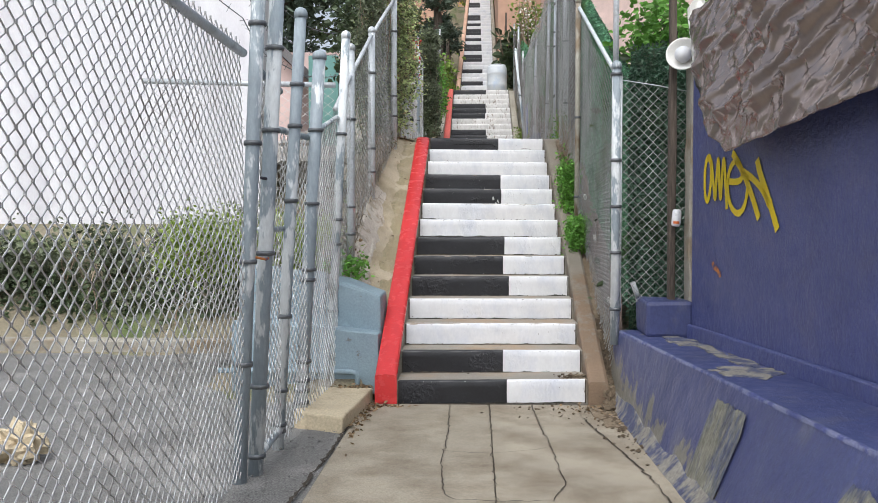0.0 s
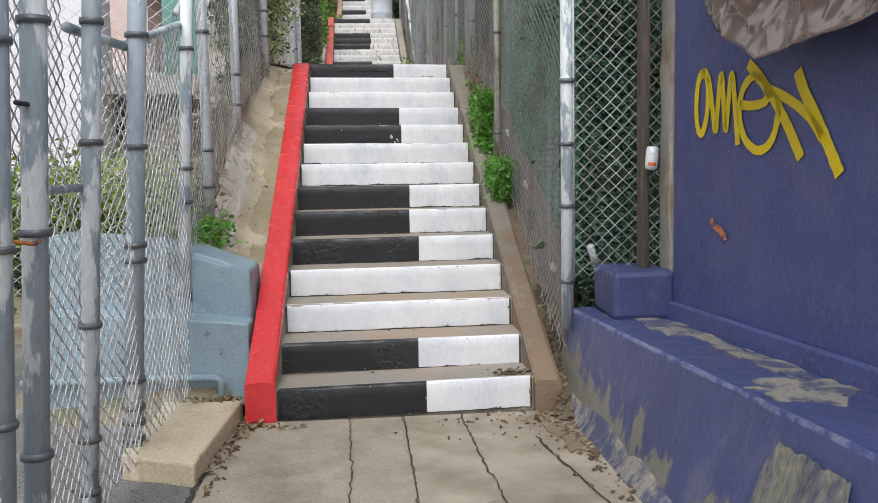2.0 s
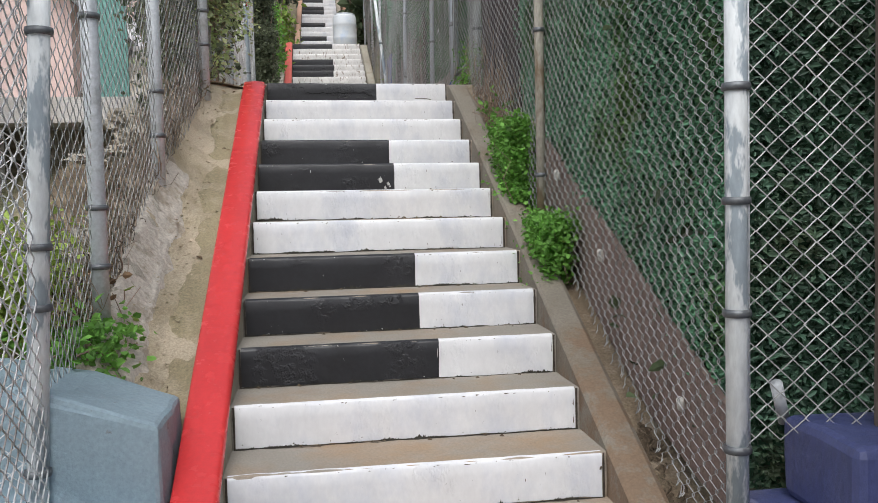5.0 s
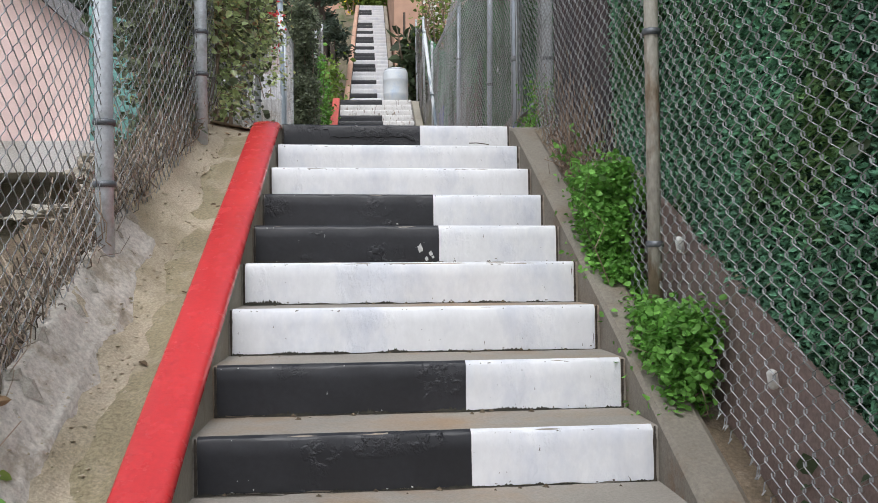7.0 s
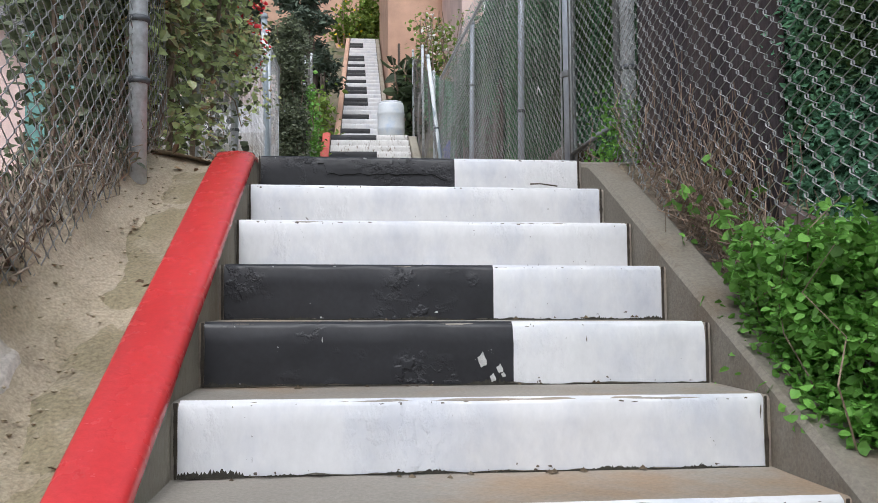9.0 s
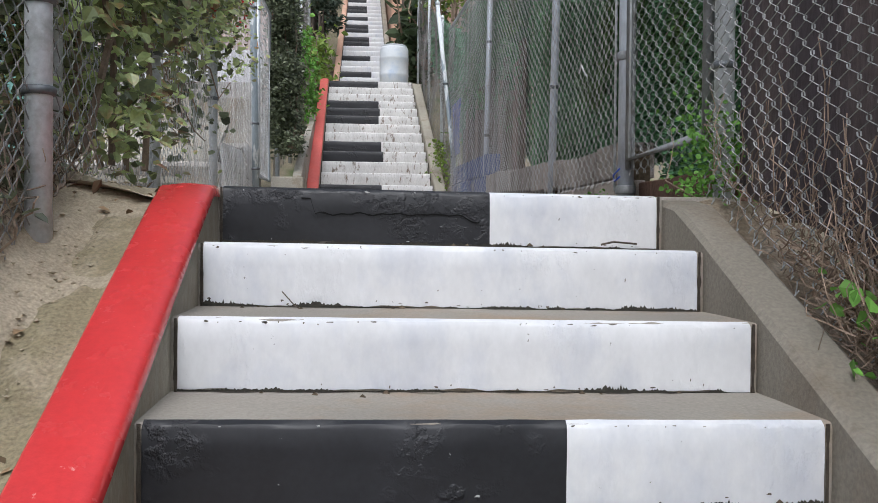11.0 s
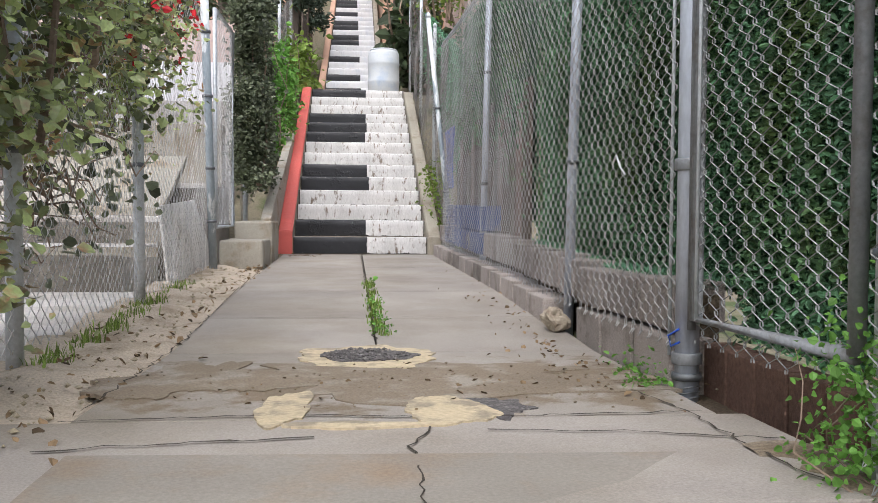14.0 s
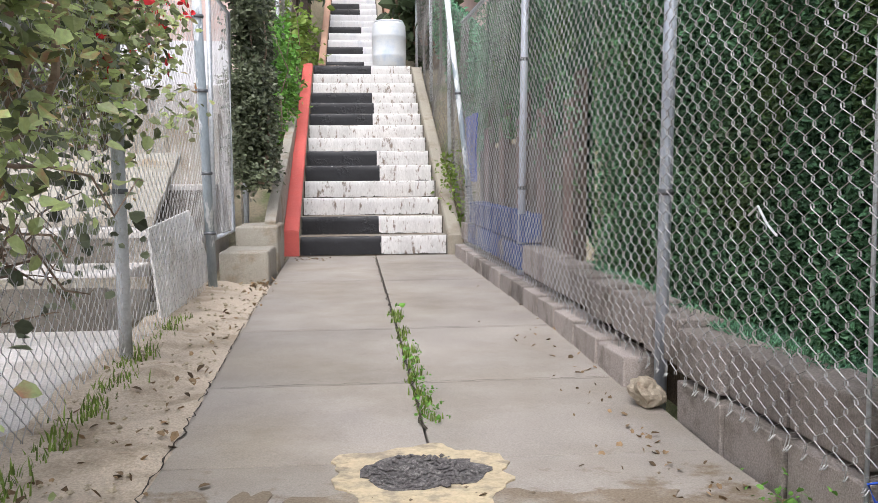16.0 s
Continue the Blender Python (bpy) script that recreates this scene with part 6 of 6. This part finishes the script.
def tufts(name, label, spots, blades, height, material, seed):
    """Grass blades as thin bent strips round the given spots."""
    rng = np.random.RandomState(seed)
    v, f = [], []
    for x, y, z, rad in spots:
        for k in range(blades):
            px, py = x + rng.normal(0, rad), y + rng.normal(0, rad)
            a, h = rng.rand() * 6.28, height * (0.4 + 0.8 * rng.rand())
            lean = h * (0.2 + 0.5 * rng.rand())
            w = 0.0035
            dx, dy = math.cos(a), math.sin(a)
            b = len(v)
            v += [(px - dy * w, py + dx * w, z), (px + dy * w, py - dx * w, z), (px + dx * lean * 0.4 - dy * w * 0.8, py + dy * lean * 0.4 + dx * w * 0.8, z + h * 0.6), (px + dx * lean * 0.4 + dy * w * 0.8, py + dy * lean * 0.4 - dx * w * 0.8, z + h * 0.6), (px + dx * lean, py + dy * lean, z + h)]
            f += [(b, b + 1, b + 3, b + 2), (b + 2, b + 3, b + 4)]
    return tagged(raw(name, v, f, material), label, "grass", "", "stuff")


rng = np.random.RandomState(72)
tufts("grass", "green grass tufts under the landing fence", [(-1.27 + 0.03 * math.sin(k), 6.6 + k * 0.075, LAND(6.6 + k * 0.075) + 0.0, 0.035) for k in range(40) if rng.rand() < 0.7], 16, 0.05, M_GRASS, 73)
tufts("grass", "thin grass growing in the joint of the landing", [(0.02 + 0.02 * math.sin(k * 1.7), 7.35 + k * 0.06 + 0.02 * rng.rand(), LAND(7.35 + k * 0.06), 0.016) for k in range(38) if rng.rand() < 0.75], 16, 0.04, M_GRASS, 74)
foliage("leaves", [(0.03 + rng.normal(0, 0.025), y, LAND(y) + 0.01 + rng.rand() * 0.03) for y in 7.32 + np.abs(rng.normal(0, 0.7, 170)) % 2.2], 0.015, M_LIME, bpy.data.objects["joint_weed"], rng, up=1.0, stretch=1.2)

# ---- far things ----
drum = empty("plastic_drum", "pale blue white plastic drum standing on the landing", "drum")
lathe("drum_body", [(0.25, 0.0), (0.278, 0.03), (0.285, 0.18), (0.292, 0.20), (0.285, 0.22), (0.285, 0.50), (0.292, 0.52), (0.285, 0.54), (0.28, 0.70), (0.255, 0.75), (0.22, 0.76)], M_BARREL, drum, pose(0.45, 19.6, TOP2 - 0.004 + 0.06), 32)
lathe("rim", [(0.235, 0.75), (0.25, 0.77), (0.235, 0.785), (0.2, 0.77)], M_BARREL, drum, pose(0.45, 19.6, TOP2 + 0.056), 32)


def window(parent, x0, x1, z0, z1, y, cols=4, rows=3):
    w = part("window", box(x0, x1, y - 0.03, y - 0.005, z0, z1), M_GLASS, parent)
    for i in range(cols + 1):
        x = x0 + (x1 - x0) * i / cols
        part("bar", box(x - 0.025, x + 0.025, y - 0.05, y - 0.03, z0 - 0.025, z1 + 0.025), M_FRAME, w)
    for j in range(rows + 1):
        z = z0 + (z1 - z0) * j / rows
        part("bar", box(x0, x1, y - 0.048, y - 0.032, z - 0.02, z + 0.02), M_FRAME, w)


peach = empty("peach_house", "tall peach stuccoed house beside the upper stairs", "house", "structure")
part("wall", box(0.60, 4.5, 25.0, 38.0, 5.0, 15.0), M_PEACH, peach)
part("roof", box(0.45, 4.7, 24.8, 38.2, 15.0, 15.2), M_ROOF, peach)
pk = empty("upper_house", "pinkish stuccoed house above the fence", "house", "structure")
part("wall", box(2.1, 8.0, 20.5, 30.0, 4.5, 10.5), M_PINK, pk)
part("roof", box(1.9, 8.2, 20.2, 30.2, 10.5, 10.7), M_ROOF, pk)
window(pk, 2.6, 3.6, 8.3, 9.6, 20.5)
top = empty("top_house", "peach coloured house at the head of the stairs", "house", "structure")
part("wall", box(-6.0, 1.4, 38.2, 45.0, 8.0, 17.5), M_PEACH, top)
part("roof", box(-6.3, 1.7, 37.9, 45.2, 17.5, 17.8), M_ROOF, top)
plant("flowering_shrub", "green flowering shrub at the head of the stairs", "shrub", (-0.9, 33.4, 11.4), (0.9, 34.5, 12.9), 2600, 0.16, M_GRASS, 81, 40, 0.2, 10, 0.02)
foliage("blossom", clumpy(np.random.RandomState(82), 70, (-0.9, 33.2, 11.5), (0.9, 34.0, 12.8), 20, 0.15), 0.10, M_YELLOW, bpy.data.objects["flowering_shrub"], np.random.RandomState(83), "small yellow blossom")
plant("flowering_shrub", "pale blossoming shrub against the house wall", "shrub", (1.1, 19.5, 6.7), (1.9, 20.3, 8.0), 500, 0.10, M_GRASS, 84, 24, 0.15, 16, 0.012)
foliage("blossom", clumpy(np.random.RandomState(85), 160, (1.1, 19.4, 6.9), (1.8, 20.0, 8.0), 16, 0.1), 0.07, M_LAMP, bpy.data.objects["flowering_shrub.001"], np.random.RandomState(86), "white blossom")
for i, (x, y) in enumerate([(0.80, 22.4), (0.78, 23.2), (0.82, 24.0)]):
    b = tagged(part("plank", roughen(box(x, x + 0.06, y, y + 0.16, SLOPE(y) - 0.2, SLOPE(y) + 1.5 + 0.2 * i, 0.004), 0.01, 2), M_WOOD), "grey weathered plank standing beside the upper stairs", "plank", "planks beside the stairs")
gb = empty("grey_board_fence", "grey weathered board fence beside the upper stairs", "fence")
for i in range(16):
    y = 20.2 + i * 0.26
    part("board", box(-1.06, -1.035, y, y + 0.24, SLOPE(y) - 0.2, SLOPE(y) + 1.5 + 0.05 * math.sin(i * 3)), M_WOOD, gb)


def tree(name, label, x, y, z, h, spread, n, size, material, seed):
    rng = np.random.RandomState(seed)
    th = empty(name, label, "tree")
    v, f = [], []
    trunk = [Vector((x, y, z)), Vector((x + 0.1, y, z + h * 0.3)), Vector((x - 0.05, y + 0.1, z + h * 0.6)), Vector((x, y, z + h * 0.95))]
    tube_data(trunk, [0.2, 0.16, 0.1, 0.03], 8, v, f)
    cen = []
    for k in range(34):
        u = 0.25 + 0.72 * rng.rand()
        p = Vector((x, y, z + h * u))
        a = rng.rand() * 6.28
        L = spread * (1.15 - 0.6 * u) * (0.5 + 0.6 * rng.rand())
        e = p + Vector((math.cos(a) * L, math.sin(a) * L, L * (0.1 + 0.4 * rng.rand())))
        mid = p.lerp(e, 0.5) + Vector((0, 0, 0.1))
        tube_data([p, mid, e], [0.05, 0.03, 0.012], 5, v, f)
        cen += [p.lerp(e, q) for q in (0.45, 0.7, 0.9, 1.0)]
    raw("trunk", v, f, M_WOOD, th)
    c = np.array([tuple(q) for q in cen])
    w = rng.randint(0, len(c), n)
    foliage("crown", c[w] + rng.normal(size=(n, 3)) * spread * 0.11, size, material, th, rng, stretch=2.5)
    return th


tree("conifer", "dark grey green tree behind the fences", -1.45, 22.6, 5.6, 6.0, 0.8, 11000, 0.14, M_PINEN, 91)
tree("conifer", "dark tree on the slope beside the upper stairs", -4.8, 26.0, 6.0, 7.5, 2.2, 8000, 0.24, M_DARKLEAF, 92)
tree("conifer", "dark tree at the top of the slope", -4.2, 32.0, 8.5, 6.5, 1.6, 6000, 0.22, M_PINEN, 93)
tree("conifer", "dark green tree behind the pink house", -6.5, 21.0, 4.5, 8.0, 2.4, 6000, 0.26, M_PINEN, 94)
shed = tagged(part("teal_panel", box(-2.95, -2.45, 8.2, 8.26, 2.4, 4.2), M_TEAL), "teal painted panel standing in the yard", "panel")

# ---- litter, soil and small stones ----


def litter(name, label, spots, n, size, material, seed):
    rng = np.random.RandomState(seed)
    pts = []
    for k in range(n):
        x, y, rx, ry, z = spots[rng.randint(len(spots))]
        px, py = x + rng.normal(0, rx), y + rng.normal(0, ry)
        pts.append((px, py, (z(py) if callable(z) else z) + 0.008 + 0.006 * rng.rand()))
    vv, ff = leaves(np.array(pts), size, rng, up=3.0, stretch=1.5)
    return tagged(raw(name, vv.tolist(), ff.tolist(), material), label, "litter", "", "stuff")


guts = lambda y: gutter(-1.0, y) + 0.012
litter("leaf_litter", "dead brown leaves by the red kerb and slab", [(-0.95, -0.12, 0.06, 0.1, 0.0), (-0.8, -0.12, 0.1, 0.04, 0.0), (-0.93, -0.7, 0.03, 0.3, 0.0), (-1.05, 0.12, 0.1, 0.03, 0.10)], 260, 0.035, M_LITTER, 101)
litter("leaf_litter", "dead leaves and twigs in the gutter", [(-1.1, 1.2, 0.1, 0.2, guts), (-1.1, 2.6, 0.12, 0.8, guts), (-1.0, 4.0, 0.12, 0.5, guts), (-1.1, 4.7, 0.12, 0.15, guts)], 36, 0.03, M_LITTER, 102)
litter("leaf_litter", "dead leaves on the dirt beside the landing", [(-1.1, 7.0, 0.14, 1.0, lambda y: LAND(y)), (-0.95, 8.8, 0.06, 1.4, lambda y: LAND(y)), (-0.95, 11.0, 0.08, 0.4, lambda y: LAND(y)), (-1.15, 5.4, 0.14, 0.4, lambda y: LAND(y))], 230, 0.036, M_LITTER, 103)
litter("leaf_litter", "scattered dead leaves on the landing", [(0.72, 6.6, 0.1, 0.5, LAND), (0.75, 8.4, 0.08, 0.9, LAND), (0.1, 6.2, 0.5, 0.25, LAND), (-0.7, 12.9, 0.15, 0.1, LAND)], 170, 0.028, M_LITTER, 104)
litter("leaf_litter", "dead leaves at the foot of the right kerb", [(0.85, -0.25, 0.09, 0.15, 0.0), (0.7, -0.2, 0.12, 0.1, 0.0), (0.92, -0.8, 0.04, 0.4, 0.0)], 170, 0.03, M_LITTER, 105)
rng = np.random.RandomState(106)
v, f = [], []
for i in range(N1):
    for k in range(9):
        x, y = (-0.70 + rng.rand() * 1.38, 0.035 + T1 * i - 0.012 - abs(rng.normal(0, 0.03)))
        z = R1 * i + 0.002
        s = 0.004 + 0.008 * rng.rand()
        b = len(v)
        v += [(x - s, y, z), (x + s * 0.8, y - s, z), (x + s, y + s * 0.7, z), (x, y, z + s * 0.9)]
        f += [(b, b + 1, b + 3), (b + 1, b + 2, b + 3), (b + 2, b, b + 3)]
tagged(raw("step_grit", v, f, M_SOIL), "dark bits of dirt lying on the treads", "dirt", "", "stuff")


def mound(name, label, cx, cy, z, r, h, material, seed):
    bm = bmesh.new()
    bmesh.ops.create_icosphere(bm, subdivisions=4, radius=1.0)
    for q in bm.verts:
        k = 1 + 0.55 * noise.fractal(q.co * 2.4 + Vector((seed, 0, 0)), 1.0, 2.0, 4)
        q.co = Vector((cx + q.co.x * r * k, cy + q.co.y * r * k, z + q.co.z * h * k))
    return tagged(part(name, bm, material, None, "", True), label, "soil heap")


mound("yard_boulder", "pale tan rounded rock on the asphalt yard", -2.75, -1.75, 0.08, 0.13, 0.12, M_BEIGE, 9.0)
for i in range(16):
    rr = np.random.RandomState(200 + i)
    y = 1.2 + rr.rand() * 3.4
    mound("rubble", "grey broken concrete lump on the bank", -1.42 - rr.rand() * 0.5, y, 0.482 * y + 0.0, 0.08 + 0.12 * rr.rand(), 0.06 + 0.07 * rr.rand(), M_CONC, float(i))["group"] = "rubble on the bank"
for i, (x, y, z) in enumerate([(-1.75, 2.5, 1.05), (-2.2, 2.55, 1.05), (-2.65, 2.5, 1.05)]):
    tagged(part("bank_block", roughen(box(x - 0.2, x + 0.2, y, y + 0.2, z, z + 0.22, 0.01), 0.008, 6), M_CMU), "grey hollow concrete block in the bank wall", "concrete block", "blocks in the bank")

# terrace below the pink house
ter = empty("terrace", "grey terrace wall with a dark base below the pink house", "terrace", "structure")
part("wall", roughen(box(-9.0, -1.75, 5.6, 5.9, 0.8, 2.35, 0.01), 0.01, 3, 0.4), M_CONC, ter)
part("coping", box(-9.0, -1.72, 5.55, 5.95, 2.35, 2.42, 0.008), M_CMU, ter)
part("house_base", box(-9.0, -2.6, 8.0, 8.3, 1.9, 2.6, 0.01), M_WOOD, ter, "dark brown timber base")


def pebbles(name, label, n, place, size, material, seed):
    rng = np.random.RandomState(seed)
    v, f = [], []
    for k in range(n):
        x, y, z = place(rng)
        s = size * (0.3 + rng.rand() ** 2)
        b = len(v)
        for dx, dy, dz in ((1, 0, 0.2), (0, 1, 0.25), (-1, 0, 0.2), (0, -1, 0.15), (0.1, 0.1, 0.9), (0, 0, -0.6)):
            q = 0.7 + 0.6 * rng.rand()
            v.append((x + dx * s * q, y + dy * s * q, z + dz * s * q * 0.8))
        f += [(b, b + 1, b + 4), (b + 1, b + 2, b + 4), (b + 2, b + 3, b + 4), (b + 3, b, b + 4), (b + 1, b, b + 5), (b + 2, b + 1, b + 5), (b + 3, b + 2, b + 5), (b, b + 3, b + 5)]
    return tagged(raw(name, v, f, material), label, "stones", "", "stuff")


def in_gutter(rng):
    x, y = -1.0 - abs(rng.normal(0, 0.13)), 0.9 + 4.0 * rng.rand()
    return x, y, gutter(x, y) + 0.015


def on_landing_edge(rng):
    y = 5.0 + 6.2 * rng.rand()
    x = -0.9 - 0.45 * rng.rand()
    return x, y, LAND(y) + 0.03 * (-0.85 - x)


def on_dirt(rng):
    return rng.normal(0.15, 0.5), 6.2 + rng.normal(0, 0.2), 2.462


def in_patch(rng):
    a, r = rng.rand() * 6.28, 0.2 * math.sqrt(rng.rand())
    return -0.05 + math.cos(a) * r * 0.88, 6.85 + math.sin(a) * r * 0.8, LAND(6.85) + 0.012


def on_foot(rng):
    return 0.93 - abs(rng.normal(0, 0.09)), -0.02 - abs(rng.normal(0, 0.6)), 0.004


def in_yard(rng):
    return -1.02 - abs(rng.normal(0, 0.35)), -6.5 + 6.0 * rng.rand(), 0.0


rng = np.random.RandomState(320)
v, f = [], []
for k in range(900):                    # dead stems and roots along the foot of the fence on the bank
    y = 1.3 + 3.5 * rng.rand()
    x = float(np.interp(y, [p[1] for p in LEFT_LINE], [p[0] for p in LEFT_LINE])) - 0.03 - 0.22 * rng.rand() ** 2
    p = Vector((x, y, gutter(max(x, -1.4), y) - 0.02))
    pts = [p]
    for q in range(4):
        p = p + Vector((rng.normal(0, 0.022), rng.normal(0, 0.045), 0.012 + 0.085 * rng.rand() ** 2))
        pts.append(p)
    tube_data(pts, 0.0016 + 0.003 * rng.rand() ** 2, 3, v, f, False)
tagged(raw("dead_stems", v, f, M_ROOT), "tangled dead stems and roots along the foot of the fence", "undergrowth", "", "stuff")
pebbles("gravel", "loose pebbles and clods in the dirt gutter", 700, in_gutter, 0.008, M_SAND, 301)
pebbles("gravel", "loose grey rubble along the concrete lip", 160, lambda r: (-1.22 - 0.2 * r.rand(), 0.9 + 3.8 * r.rand(), 0.0), 0.03, M_CONC, 302)
ob = bpy.data.objects["gravel.001"]
for q in ob.data.vertices:
    q.co.z += gutter(q.co.x, q.co.y) + 0.02
pebbles("gravel", "small stones and clods beside the landing", 500, on_landing_edge, 0.012, M_SAND, 303)
pebbles("gravel", "grit in the brown dirt across the landing", 260, on_dirt, 0.006, M_MUD, 304)
pebbles("gravel", "dark gravel stones in the round patch", 420, in_patch, 0.011, M_PATCHD, 305)
pebbles("gravel", "dark clods of soil at the foot of the kerb", 420, on_foot, 0.017, M_SOIL, 306)
pebbles("soil_clods", "crumbly dark soil heaped at the end of the bottom step", 260, lambda r: (0.63 + r.normal(0, 0.045), 0.10 + abs(r.normal(0, 0.04)), R1 + 0.004 + 0.03 * r.rand() ** 2), 0.014, M_SOIL, 308)
pebbles("soil_clods", "dark damp soil heaped between the kerb and the blue ledge", 900, lambda r: (0.89 + r.normal(0, 0.035), -0.25 + 1.2 * r.rand() ** 1.5, 0.0 + 0.03 * r.rand()), 0.02, M_SOIL, 309)
ob = bpy.data.objects["soil_clods.001"]
for q in ob.data.vertices:
    q.co.z += max(0.0, 0.482 * q.co.y + 0.10)
pebbles("soil_clods", "small scattered clods of dark soil on the path", 40, lambda r: (0.45 + r.normal(0, 0.22), -0.12 - abs(r.normal(0, 0.22)), 0.003), 0.011, M_SOIL, 310)
pebbles("gravel", "grit and gravel on the asphalt beside the fence", 700, in_yard, 0.009, M_ASPH, 307)
tie = tagged(tube("blue_tie", [(0.955, 6.03, 2.62), (0.945, 6.08, 2.60), (0.95, 6.12, 2.63), (0.96, 6.05, 2.66)], 0.0035, M_BLUEP), "bright blue plastic tie knotted at the gate post", "tie")
stick = tagged(tube("twig", [(0.42, 4.42, TOP1 - R1 + 0.012), (0.47, 4.47, TOP1 - R1 + 0.02), (0.55, 4.50, TOP1 - R1 + 0.014)], 0.003, M_WOOD), "small dark twig lying on the tread", "twig")
stick = tagged(tube("twig", [(-0.45, 4.385, TOP1 - 2 * R1 + 0.004), (-0.465, 4.395, TOP1 - 2 * R1 + 0.012), (-0.50, 4.405, TOP1 - 2 * R1 + 0.05)], 0.0016, M_WOOD), "thin dry twig leaning on the riser", "twig")
